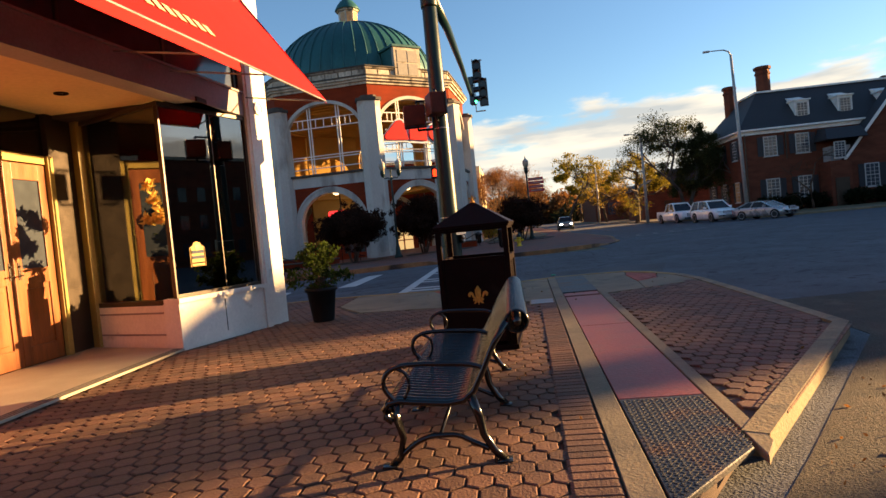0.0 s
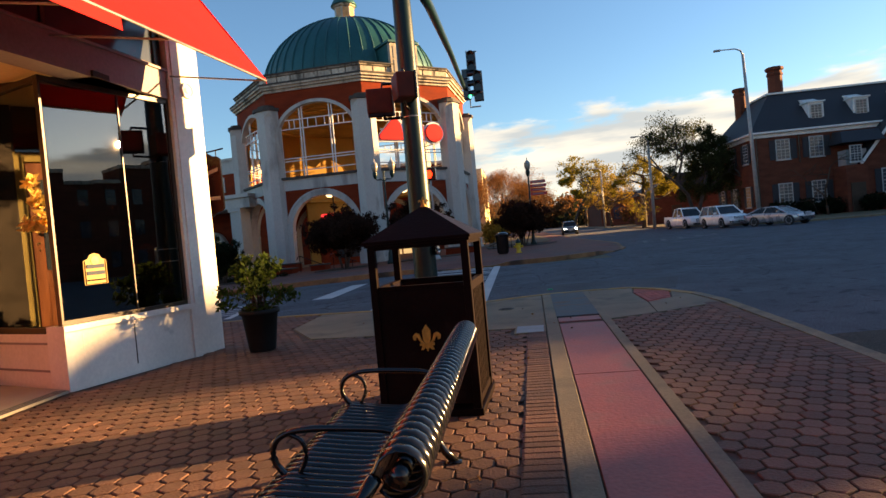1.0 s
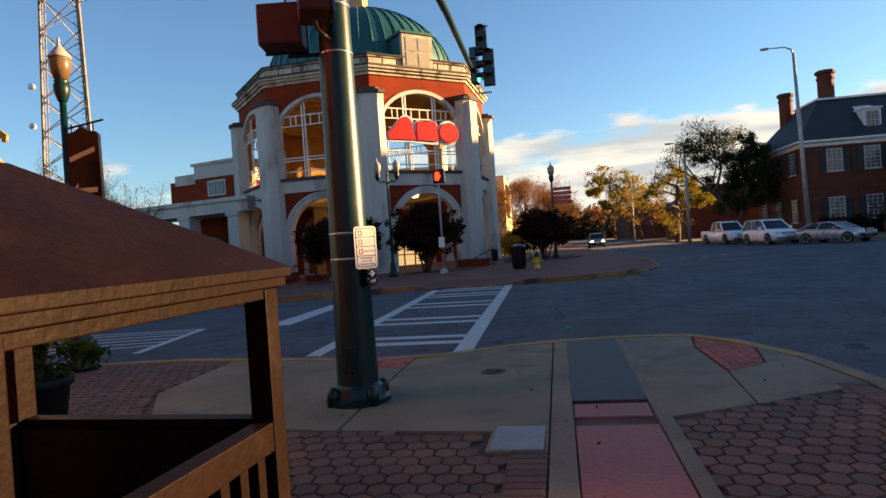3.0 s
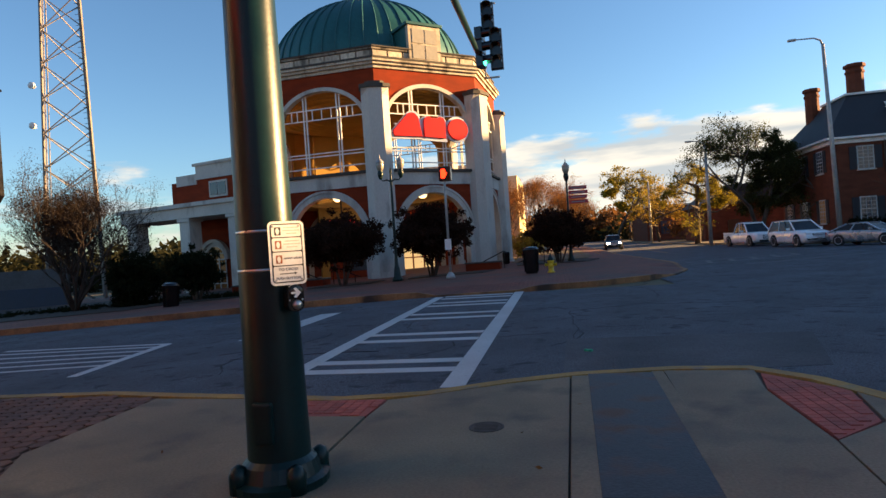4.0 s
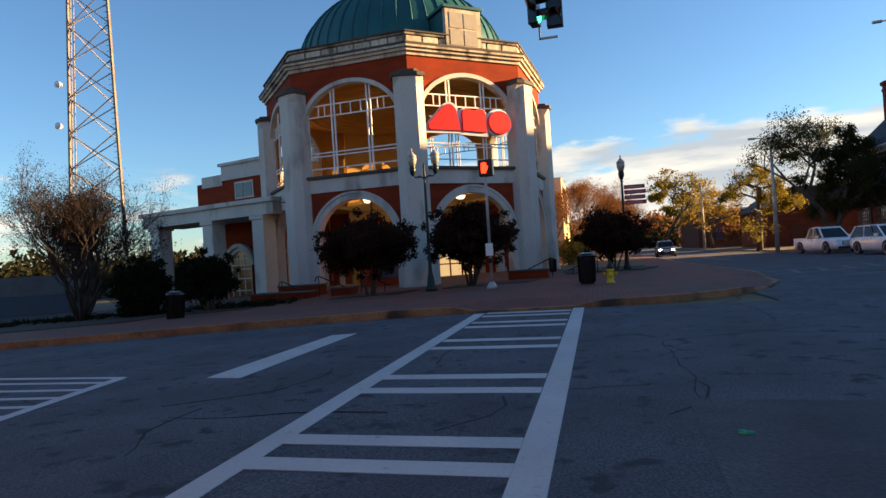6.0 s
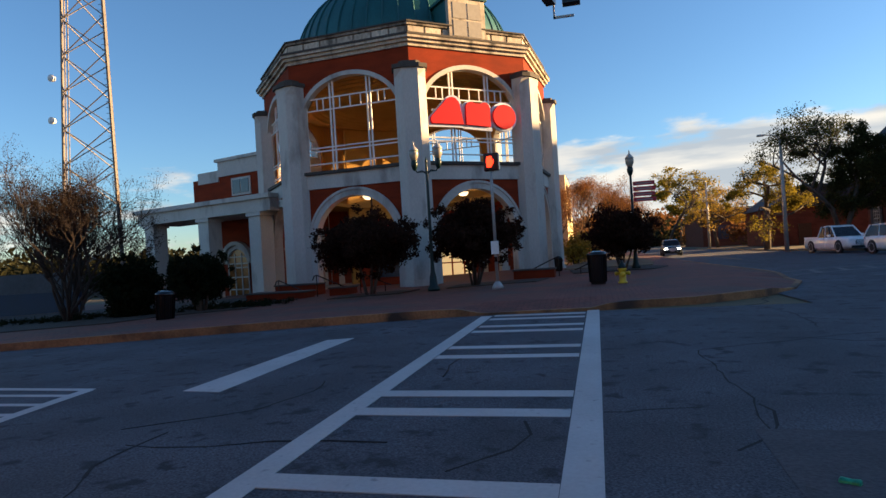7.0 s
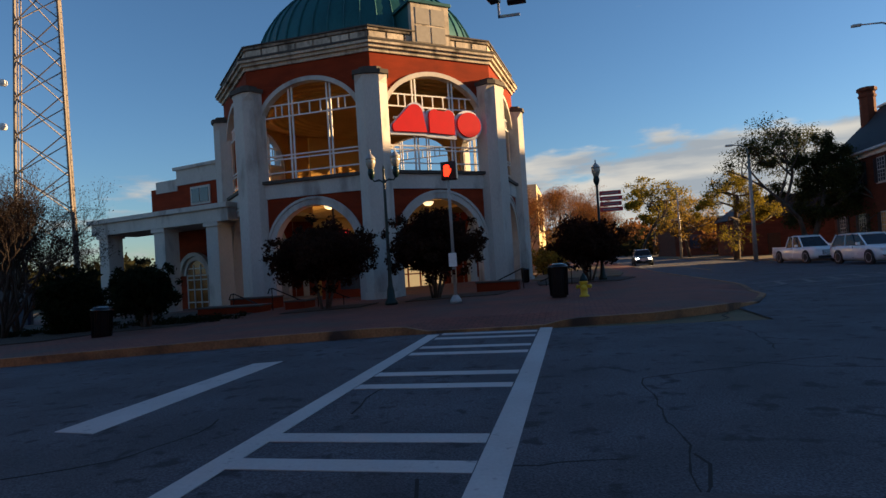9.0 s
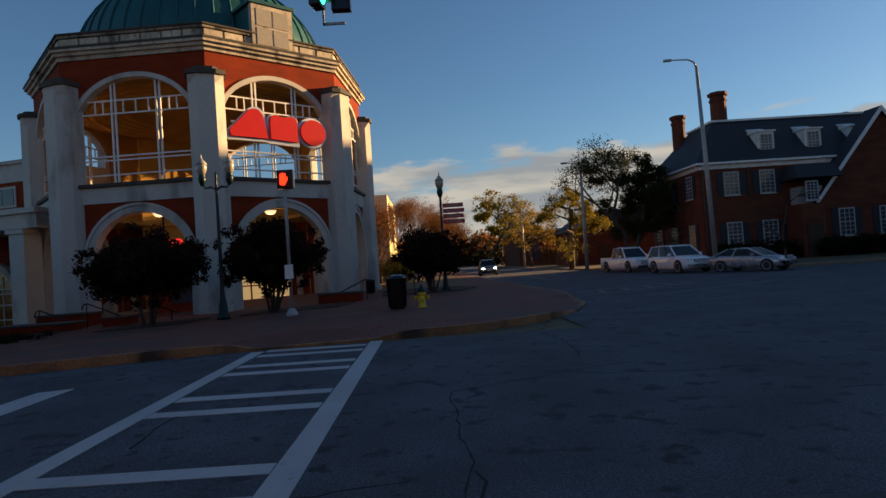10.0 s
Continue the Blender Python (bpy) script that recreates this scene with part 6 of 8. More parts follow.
hs = thing("hanging_sign_lamp", "green lamp post with a black hanging shop sign and arrow", "street lamp", pose(-6.6, 15.6, -0.08))
part("lamp_post", lathe(bmesh.new(), [(0.24, 0.0), (0.24, 0.1), (0.17, 0.2), (0.15, 0.55), (0.09, 0.75), (0.065, 1.0), (0.05, 4.3)], 18), GREEN_POLE, hs, "fluted green post", True)
globe_lamp(hs, pose(0, 0, 4.62) @ Matrix.Diagonal((0.8, 0.8, 0.85, 1)), AMBER_GLASS)
sgn = bmesh.new()
prism(sgn, [(0.40, -0.58), (0.46, -0.66), (0.60, -0.70), (0.70, -0.78), (0.80, -0.70), (0.94, -0.66), (1.0, -0.58), (1.0, 0.50), (0.94, 0.56), (0.82, 0.58), (0.70, 0.66), (0.58, 0.58), (0.46, 0.56), (0.40, 0.50)], -0.03, 0.03, pose(-0.40, 0, 3.22, 90, 0, 0))
sp = part("hanging_panel", sgn, BLACK_PAINT, hs, "black shaped sign panel")
part("arrow_mark", prism(bmesh.new(), [(0.46, -0.36), (0.60, -0.24), (0.60, -0.32), (0.93, -0.32), (0.93, -0.40), (0.60, -0.40), (0.60, -0.48)], 0.03, 0.036, pose(-0.40, 0, 3.22, 90, 0, 0)), TAN, sp, "pale arrow")
part("emblem_mark", prism(bmesh.new(), [(0.48, 0.02), (0.64, 0.10), (0.70, 0.22), (0.78, 0.12), (0.94, 0.20), (0.92, 0.36), (0.76, 0.34), (0.70, 0.46), (0.62, 0.34), (0.48, 0.24)], 0.03, 0.036, pose(-0.40, 0, 3.22, 90, 0, 0)), RUST_BROWN, sp, "rust emblem shape")
part("lettering_bar", prism(bmesh.new(), [(0.48, 0.10), (0.93, 0.24), (0.93, 0.32), (0.48, 0.18)], 0.036, 0.040, pose(-0.40, 0, 3.22, 90, 0, 0)), TAN, sp)
ba = bmesh.new()
tube(ba, [(0, 0, 3.86), (0.68, 0, 3.95)], 0.018)
for x in (0.12, 0.5):
    tube(ba, [(x, 0, 3.93), (x, 0, 3.76)], 0.012, 6)
part("sign_bracket", ba, BLACK_PAINT, hs)

# things on the far pavement
lamp = thing("twin_street_lamp", "dark green twin globe street lamp on the far pavement", "street lamp", pose(-7.2, 39.6, far_z(-7.2)))
part("lamp_post", lathe(bmesh.new(), [(0.27, 0.0), (0.27, 0.12), (0.18, 0.25), (0.15, 0.6), (0.10, 0.8), (0.075, 1.2), (0.055, 5.2), (0.04, 5.5), (0.06, 5.55), (0.02, 5.75)], 18), GREEN_POLE, lamp, "", True)
ar = bmesh.new()
for s in (-1, 1):
    tube(ar, [(0, 0, 5.0), (s * 0.2, 0, 5.18), (s * 0.42, 0, 5.12), (s * 0.53, 0, 5.3)], 0.03, 8)
tube(ar, [(-0.4, 0, 5.12), (0.4, 0, 5.12)], 0.018, 6)
part("cross_arm", ar, GREEN_POLE, lamp, "", True)
for s in (-1, 1):
    globe_lamp(lamp, pose(s * 0.53, 0, 5.62))

ps = thing("pedestrian_signal_post", "slim pale pedestrian signal post showing a red hand", "traffic signal", pose(-4.1, 37.5, far_z(-4.1)))
part("post_base", lathe(bmesh.new(), [(0.22, 0.0), (0.22, 0.1), (0.15, 0.22), (0.09, 0.3)], 16), SIGNAL_GREY, ps, "", True)
part("signal_post", lathe(bmesh.new(), [(0.06, 0.2), (0.055, 4.75), (0.03, 4.8)], 16), SIGNAL_GREY, ps, "", True)
hd = part("signal_head", boxed(-0.24, -0.16, 4.55, 0.34, 0.16, 5.22, 0.03), BLACK_PAINT, ps, "black signal head")
part("hand_lens", flat([(-0.16, -0.2), (0.0, -0.22), (0.10, -0.05), (0.12, 0.08), (0.06, 0.05), (0.05, 0.2), (-0.02, 0.22), (-0.08, 0.22), (-0.16, 0.18), (-0.17, 0.0)], 0.16, 0.175, pose(0.04, 0, 4.88, 90, 0, 0)), RED_LENS, hd, "lit red hand")
part("button_plate", boxed(-0.16, -0.10, 1.35, 0.14, -0.07, 1.85, 0.01), SIGN_WHITE, ps, "small push button plate")
part("button_box", boxed(-0.06, -0.14, 1.05, 0.06, -0.06, 1.25, 0.01), BLACK_PAINT, ps)


def round_bin(m):
    b = thing("park_bin", "black slatted round litter bin on the far pavement", "litter bin", m, "far pavement bins")
    part("bin_drum", lathe(bmesh.new(), [(0.27, 0.0), (0.27, 0.05), (0.30, 0.1), (0.33, 1.05), (0.31, 1.06)], 24), BLACK_PAINT, b)
    for k in range(24):
        a = 2 * math.pi * k / 24
        part("bin_slat", tube(bmesh.new(), [(0.31 * math.cos(a), 0.31 * math.sin(a), 0.08), (0.345 * math.cos(a), 0.345 * math.sin(a), 1.05)], 0.016, 5), BLACK_PAINT, b)
    part("bin_lid", lathe(bmesh.new(), [(0.37, 1.06), (0.38, 1.10), (0.30, 1.18), (0.16, 1.22), (0.15, 1.20)], 24), BLACK_PAINT, b, "", True)
    return b


bin1 = round_bin(pose(-0.35, 37.5, 0.07))
copy_thing(bin1, pose(-16.2, 34.0, -0.42, 0, 4, 0))
copy_thing(bin1, pose(-2.6, 52.0, 0.07) @ Matrix.Diagonal((0.7, 0.7, 0.7, 1)))
hy = thing("fire_hydrant", "yellow fire hydrant with green bonnet on the far pavement", "fire hydrant", pose(0.52, 37.5, 0.06))
part("hydrant_barrel", lathe(bmesh.new(), [(0.17, 0.0), (0.17, 0.05), (0.125, 0.07), (0.125, 0.46), (0.16, 0.48), (0.16, 0.53), (0.135, 0.55)], 20), HYDRANT_YELLOW, hy, "", True)
part("hydrant_bonnet", lathe(bmesh.new(), [(0.15, 0.55), (0.145, 0.60), (0.10, 0.72), (0.05, 0.76), (0.045, 0.82), (0.01, 0.83)], 20), GREEN_POLE, hy, "green bonnet", True)
for s in (-1, 1):
    part("side_nozzle", lathe(bmesh.new(), [(0.06, 0.10), (0.06, 0.20), (0.075, 0.20), (0.075, 0.25), (0.03, 0.28)], 14, pose(0, 0, 0.36, 0, 90 * s, 0)), HYDRANT_YELLOW, hy, "", True)
part("front_nozzle", lathe(bmesh.new(), [(0.085, 0.10), (0.085, 0.19), (0.10, 0.19), (0.10, 0.24), (0.04, 0.28)], 14, pose(0, 0, 0.33, 90, 0, 0)), HYDRANT_YELLOW, hy, "", True)

fl2 = thing("fingerpost_lamp", "dark lamp post with four maroon direction boards", "street lamp", pose(1.75, 50, 0.05))
part("lamp_post", lathe(bmesh.new(), [(0.24, 0.0), (0.24, 0.15), (0.16, 0.3), (0.10, 0.8), (0.08, 1.2), (0.065, 5.2)], 16), GREEN_POLE, fl2, "", True)
globe_lamp(fl2, pose(0, 0, 5.65) @ Matrix.Diagonal((1.15, 1.15, 1.15, 1)))
for k in range(4):
    fbm = part("direction_board", boxed(0.10, -0.03, 3.72 + 0.30 * k, 1.30 - 0.05 * (k % 2), 0.0, 3.95 + 0.30 * k, 0.01), MAROON, fl2, "maroon direction board")
    part("lettering_bar", boxed(0.25, -0.036, 3.80 + 0.30 * k, 1.1, -0.03, 3.86 + 0.30 * k), SHOP_BEAM, fbm)


def handrail(m, n=1.0):
    r = thing("handrail", "black pipe handrail beside the rotunda steps", "handrail", m, "rotunda handrails")
    b = bmesh.new()
    tube(b, [(-0.1, 0, 0.70), (0.0, 0, 0.92), (0.15, 0, 0.95), (1.5, 0, 0.35), (1.7, 0, 0.30)], 0.03, 8)
    part("rail_pipe", b, BLACK_PAINT, r, "", True)
    for x, h in ((0.12, 0.95), (1.4, 0.40)):
        part("rail_post", tube(bmesh.new(), [(x, 0, -0.4), (x, 0, h)], 0.025, 8), BLACK_PAINT, r)
    return r


hr = handrail(pose(-14.1, 42.5, -0.1))
copy_thing(hr, pose(-11.9, 42.8, -0.1))
copy_thing(hr, pose(-16.8, 43.6, -0.3))
copy_thing(hr, pose(-2.1, 45.5, 0.1, 0, 0, 180))
copy_thing(hr, pose(0.2, 47.0, 0.0, 0, 0, 180))
for x0, x1, y, zt in ((-17.6, -14.4, 41.9, 0.05), (-13.2, -12.2, 42.2, 0.15), (-4.4, -2.4, 44.6, 0.45), (-17.4, -15.0, 44.5, 0.3)):
    pw = thing("planter_wall", "low red brick planter wall by the rotunda", "low wall", group="planter walls")
    part("brick_body", boxed(x0, y, far_z(x0) - 0.3, x1, y + 1.2, zt), BRICK_RED, pw)
    part("wall_coping", boxed(x0 - 0.05, y - 0.05, zt, x1 + 0.05, y + 1.25, zt + 0.07, 0.01), DARK_STONE, pw)

# ---------------------------------------------------------------- brick building across the street
FAR_SIDE = pose(-1.2, -1.98, 0) @ Matrix.Diagonal((1.2, 1.2, 1.1, 1))     # plan of the mansion plot laid out on the far corner
bb = thing("brick_mansion", "two storey red brick building with dark hipped roof and dormers", "building", FAR_SIDE)
BX, BY, BW, BD, EZ = 22.3, 60.0, 24.0, 10.5, 7.9
wl2 = bmesh.new()
box(wl2, BX, BY, -0.2, BX + BW, BY + BD, EZ)
part("brick_wall", wl2, BRICK_DARK, bb, "brown red brick wall")
part("eave_band", boxed(BX - 0.12, BY - 0.12, EZ - 0.35, BX + BW + 0.1, BY + BD, EZ, 0.02), WHITE_METAL, bb, "white frieze board")
part("eave_gutter", boxed(BX - 0.45, BY - 0.45, EZ, BX + BW + 0.4, BY + BD + 0.4, EZ + 0.18, 0.03), WHITE_METAL, bb)
rf = bmesh.new()
o = [(BX - 0.4, BY - 0.4), (BX + BW, BY - 0.4), (BX + BW, BY + BD), (BX - 0.4, BY + BD)]
ii = [(BX + 2.6, BY + 3.0), (BX + BW - 3, BY + 3.0), (BX + BW - 3, BY + BD - 3), (BX + 2.6, BY + BD - 3)]
a = [rf.verts.new((x, y, EZ + 0.18)) for x, y in o]
b = [rf.verts.new((x, y, 12.0)) for x, y in ii]
for i in range(4):
    rf.faces.new((a[i], a[(i + 1) % 4], b[(i + 1) % 4], b[i]))
rf.faces.new(b), rf.faces.new(a[::-1])
part("hipped_roof", rf, SLATE, bb, "dark slate hipped roof")
part("roof_rim", boxed(BX + 2.45, BY + 2.85, 12.0, BX + BW - 2.9, BY + BD - 2.9, 12.18, 0.02), WHITE_METAL, bb, "pale roof rim")


def sash(parent, m, w, h, shutters=True, lit=False):
    """A white sash window in the local plane y = 0, facing -y."""
    win = part("window", boxed(-w / 2 - 0.09, -0.05, -0.09, w / 2 + 0.09, 0.02, h + 0.09, 0.01, m), SASH_WHITE, parent, "white sash window")
    # lit swaps in a warm pane colour to paint the window's light
    part("pane", boxed(-w / 2, -0.06, 0, w / 2, -0.045, h, 0, m), WARM_PANE if lit else PANE, win)
    gl = bmesh.new()
    for k in (1, 2):
        box(gl, -w / 2 + w * k / 3 - 0.018, -0.075, 0, -w / 2 + w * k / 3 + 0.018, -0.06, h, m)
    for k in range(1, 6):
        t = 0.035 if k == 3 else 0.016
        box(gl, -w / 2, -0.077, h * k / 6 - t, w / 2, -0.06, h * k / 6 + t, m)
    part("glazing_grid", gl, SASH_WHITE, win)
    part("window_sill", boxed(-w / 2 - 0.15, -0.16, -0.16, w / 2 + 0.15, 0.0, -0.09, 0.01, m), SASH_WHITE, win)
    if shutters:
        for s in (-1, 1):
            part("shutter", boxed(s * (w / 2 + 0.36) - 0.24, -0.07, -0.05, s * (w / 2 + 0.36) + 0.24, -0.005, h + 0.05, 0.01, m), SLATE, win, "dark shutter")


for x in (BX + 2.3, BX + 5.0):
    sash(bb, Matrix.Translation((x, BY, 5.45)), 1.0, 1.75)
    sash(bb, Matrix.Translation((x, BY, 1.25)), 1.0, 1.85, lit=x < BX + 2)
side = Matrix.Translation((BX, 0, 0)) @ Matrix.Rotation(radians(-90), 4, "Z")
for y in (BY + 2.0, BY + 5.4, BY + 8.8):
    sash(bb, Matrix.Translation((BX, y, 5.45)) @ Matrix.Rotation(radians(-90), 4, "Z"), 0.95, 1.75)
    sash(bb, Matrix.Translation((BX, y, 1.25)) @ Matrix.Rotation(radians(-90), 4, "Z"), 0.95, 1.85, lit=y < BY + 3)
dp = bmesh.new()
tube(dp, [(BX + 0.15, BY - 0.08, EZ - 0.3), (BX + 0.15, BY - 0.08, 0)], 0.06, 8)
tube(dp, [(BX + 3.6, BY - 0.08, EZ - 0.3), (BX + 3.6, BY - 0.08, 5.0)], 0.06, 8)
part("downpipe", dp, BLACK_TRIM, bb)
for x in (BX + 5.4, BX + 9.0, BX + 12.6):
    dmr = bmesh.new()
    pts = [(0, 8.7), (0, 10.9), (2.1, 11.2), (2.1, 8.7)]
    hexa(dmr, [(x - 0.62, BY + 0.45, 8.45), (x + 0.62, BY + 0.45, 8.45), (x + 0.62, BY + 2.6, 8.45), (x - 0.62, BY + 2.6, 8.45),
               (x - 0.62, BY + 0.45, 10.45), (x + 0.62, BY + 0.45, 10.45), (x + 0.62, BY + 2.6, 11.2), (x - 0.62, BY + 2.6, 11.2)])
    dr = part("dormer", dmr, WHITE_METAL, bb, "white roof dormer")
    sash(dr, Matrix.Translation((x, BY + 0.43, 8.75)), 0.8, 1.45, False)
    part("dormer_top", boxed(x - 0.75, BY + 0.3, 10.45, x + 0.75, BY + 2.5, 10.58, 0.02), WHITE_METAL, dr)


def chimney(x, y, z0, z1, r):
    ch = bmesh.new()
    lathe(ch, [(r, z0), (r, z1 - 0.9), (r * 1.12, z1 - 0.8), (r * 1.12, z1 - 0.65), (r * 1.0, z1 - 0.6), (r * 1.0, z1 - 0.4), (r * 1.25, z1 - 0.3), (r * 1.25, z1 - 0.05), (r * 1.1, z1)], 8, pose(x, y, 0, 0, 0, 22.5))
    part("chimney", ch, BRICK_DARK, bb, "octagonal brick chimney")


chimney(BX + 3.8, BY + 4.2, 10.5, 14.9, 0.62)
chimney(BX + 2.0, BY + 8.0, 9.5, 13.9, 0.55)
part("roof_vent", lathe(bmesh.new(), [(0.4, 12.1), (0.4, 12.6), (0.55, 12.65), (0.2, 12.9)], 10, Matrix.Translation((BX + 15.5, BY + 6, 0))), BRICK_DARK, bb)
# gabled wing in front
gw = thing("gabled_wing", "brick wing with steep white edged gable", "building", FAR_SIDE)
GW, GH, GE = 10.0, 11.2, 4.35
gp = [(0, 0), (GW, 0), (GW, GE), (GW / 2, GH), (0, GE)]
G0 = Matrix.Translation((30.0, 58.4, 0))
part("gable_wall", prism(bmesh.new(), gp, -1.55, 0, G0 @ pose(0, 0, 0, 90, 0, 0)), BRICK_DARK, gw)
for xa, xb in ((-0.25, GW / 2), (GW + 0.25, GW / 2)):
    rk = bmesh.new()
    hexa(rk, [G0 @ Vector(v) for v in ((xa, -0.20, GE - 0.30), (xb, -0.20, GH + 0.05), (xb, 1.5, GH + 0.05), (xa, 1.5, GE - 0.30), (xa, -0.20, GE - 0.02), (xb, -0.20, GH + 0.35), (xb, 1.5, GH + 0.35), (xa, 1.5, GE - 0.02))])
    part("roof_slope", rk, SLATE, gw)
    rk = bmesh.new()
    hexa(rk, [G0 @ Vector(v) for v in ((xa, -0.27, GE - 0.38), (xb, -0.27, GH - 0.05), (xb, -0.21, GH - 0.05), (xa, -0.21, GE - 0.38), (xa, -0.27, GE), (xb, -0.27, GH + 0.38), (xb, -0.21, GH + 0.38), (xa, -0.21, GE))])
    part("white_verge", rk, WHITE_METAL, gw)
for x in (2.0, 5.0, 8.0):
    sash(gw, G0 @ Matrix.Translation((x, 0, 1.6)), 1.0, 2.0)
po = thing("entrance_porch", "low dark roofed porch between the brick wings", "porch", FAR_SIDE)
pr = bmesh.new()
hexa(pr, [(28.2, 57.6, 6.2), (31.5, 57.6, 6.2), (31.5, 59.9, 6.2), (28.2, 59.9, 6.2), (28.6, 58.6, 7.3), (31.5, 58.6, 7.3), (31.5, 59.9, 7.4), (28.6, 59.9, 7.4)])
part("porch_roof", pr, SLATE, po)
part("porch_upper_wall", boxed(28.9, 58.6, 4.2, 30.5, 59.9, 5.6), TRACK_GREY, po, "pale upper porch wall")
part("porch_wall", boxed(28.5, 57.95, -0.1, 30.2, 59.9, 4.2), BRICK_DARK, po)
part("porch_door", boxed(28.8, 57.85, 0.0, 29.9, 57.95, 2.6), BLACK_TRIM, po)
sash(po, Matrix.Translation((29.3, 57.9, 4.5)), 0.75, 1.35, False)

# annex and long low brick building farther up the street
an = thing("brick_annex", "low brick annex with blue-grey roof", "building")
part("annex_wall", boxed(20.6, 97, -0.1, 33, 110, 4.6), BRICK_DARK, an)
part("annex_roof", prism(bmesh.new(), [(-0.5, 4.6), (12.9, 4.6), (10.5, 7.2), (3.2, 7.2)], -13.4, 0.4, Matrix.Translation((20.6, 97, 0)) @ pose(0, 0, 0, 90, 0, 0)), SLATE, an)
part("annex_door", boxed(23.5, 96.9, 0, 24.9, 97.0, 2.6), BLACK_TRIM, an)
lo = thing("long_brick_building", "long low brick building far along the street", "building")
part("long_wall", boxed(17.6, 128, -0.1, 60, 150, 6.2), BRICK_DARK, lo)
part("long_coping", boxed(17.4, 127.8, 6.2, 60.2, 150.2, 6.5), CORNICE, lo)
for k in range(5):
    part("long_window", boxed(20 + 4.5 * k, 127.9, 1.2, 22 + 4.5 * k, 128.0, 3.6), PANE, lo)
cr = thing("tan_building", "sunlit tan building glimpsed behind the rotunda", "building")
part("tan_wall", boxed(-8, 84, -0.2, -3.2, 100, 9.5), CREAM, cr)
for k in range(3):
    for z in (1.2, 4.4, 7.2):
        part("tan_window", boxed(-3.2, 85.5 + 3 * k, z, -3.15, 87 + 3 * k, z + 1.5), PANE, cr)
# unseen blocks added along the street behind the camera's right shoulder; they close the view and throw the long shade
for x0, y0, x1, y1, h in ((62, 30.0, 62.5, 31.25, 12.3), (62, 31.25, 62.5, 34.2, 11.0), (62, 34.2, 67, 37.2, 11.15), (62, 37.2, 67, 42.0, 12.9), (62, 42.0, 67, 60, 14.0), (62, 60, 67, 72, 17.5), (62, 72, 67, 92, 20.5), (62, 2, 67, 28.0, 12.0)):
    eb = thing("street_block", "unseen plain brick block added to shade the crossing", "building", group="street blocks")
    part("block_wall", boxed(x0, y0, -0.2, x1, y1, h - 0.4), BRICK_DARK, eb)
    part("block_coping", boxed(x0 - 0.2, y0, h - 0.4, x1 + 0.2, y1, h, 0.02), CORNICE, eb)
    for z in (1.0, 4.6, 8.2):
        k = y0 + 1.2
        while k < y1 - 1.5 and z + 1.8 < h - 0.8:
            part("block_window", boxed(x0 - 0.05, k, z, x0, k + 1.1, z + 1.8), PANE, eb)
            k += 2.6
# added out of view behind the camera, it holds back low skylight
sb2 = thing("rear_block", "unseen plain brick block closing the street behind", "building")
part("rear_wall", boxed(-40, -40, -1, 60, -34, 9), BRICK_DARK, sb2)
lw = thing("blue_wall", "low blue and grey wall at the car park", "wall")
part("grey_panel", boxed(-62, 50.2, -1.0, -35.6, 50.5, 1.9), DULL_PANEL, lw)
part("blue_panel", boxed(-62, 49.95, -2.0, -35.5, 50.2, 0.5), BLUE_WALL, lw)

# lattice mast
tw = thing("lattice_mast", "tall weathered steel lattice radio mast with antennas", "mast", pose(-40.6, 58, -1.6))
HM = 46.0


def leg(k, z):
    r = 2.95 * (1 - z / 85)
    a = radians(100 + 120 * k)
    return Vector((r * math.cos(a), r * math.sin(a), z))


for k in range(3):
    part("mast_leg", tube(bmesh.new(), [leg(k, 0), leg(k, HM)], 0.13, 8), MAST_STEEL, tw)
n = 15
for k in range(3):
    for i in range(n):
        z0, z1 = HM * i / n, HM * (i + 1) / n
        x = bmesh.new()
        tube(x, [leg(k, z0), leg((k + 1) % 3, z1)], 0.05, 5)
        tube(x, [leg((k + 1) % 3, z0), leg(k, z1)], 0.05, 5)
        part("cross_brace", x, MAST_STEEL, tw)
ld = bmesh.new()
for i in range(90):
    z = 0.5 * i + 0.3
    p = leg(0, z)
    tube(ld, [p + Vector((-0.35, -0.2, 0)), p + Vector((0.35, -0.2, 0))], 0.025, 4)
for dx in (-0.3, 0, 0.3):
    tube(ld, [leg(1, 0) + Vector((dx, 0.3, 0)), leg(1, HM) + Vector((dx, 0.3, 0))], 0.05, 5)
part("cable_ladder", ld, MAST_STEEL, tw)
an2 = bmesh.new()
tube(an2, [leg(2, 27.0), leg(2, 27.0) + Vector((2.0, -1.2, -0.4))], 0.06, 6)
for k in range(4):
    p = leg(2, 27.0) + Vector((0.4 + 0.4 * k, -0.25 - 0.25 * k, -0.1))
    tube(an2, [p, p + Vector((0, 0, 1.3))], 0.03, 5)
for z in (19.5, 16.0):
    part("dish_antenna", lathe(bmesh.new(), [(0.25, 0), (0.3, 0.3), (0.05, 0.4)], 12, Matrix.Translation(leg(1, z)) @ pose(-0.5, -0.4, 0, 90, 0, 0)), WHITE_METAL, tw)
part("antenna", an2, WHITE_METAL, tw, "small white antennas")

# street lights with curved arms


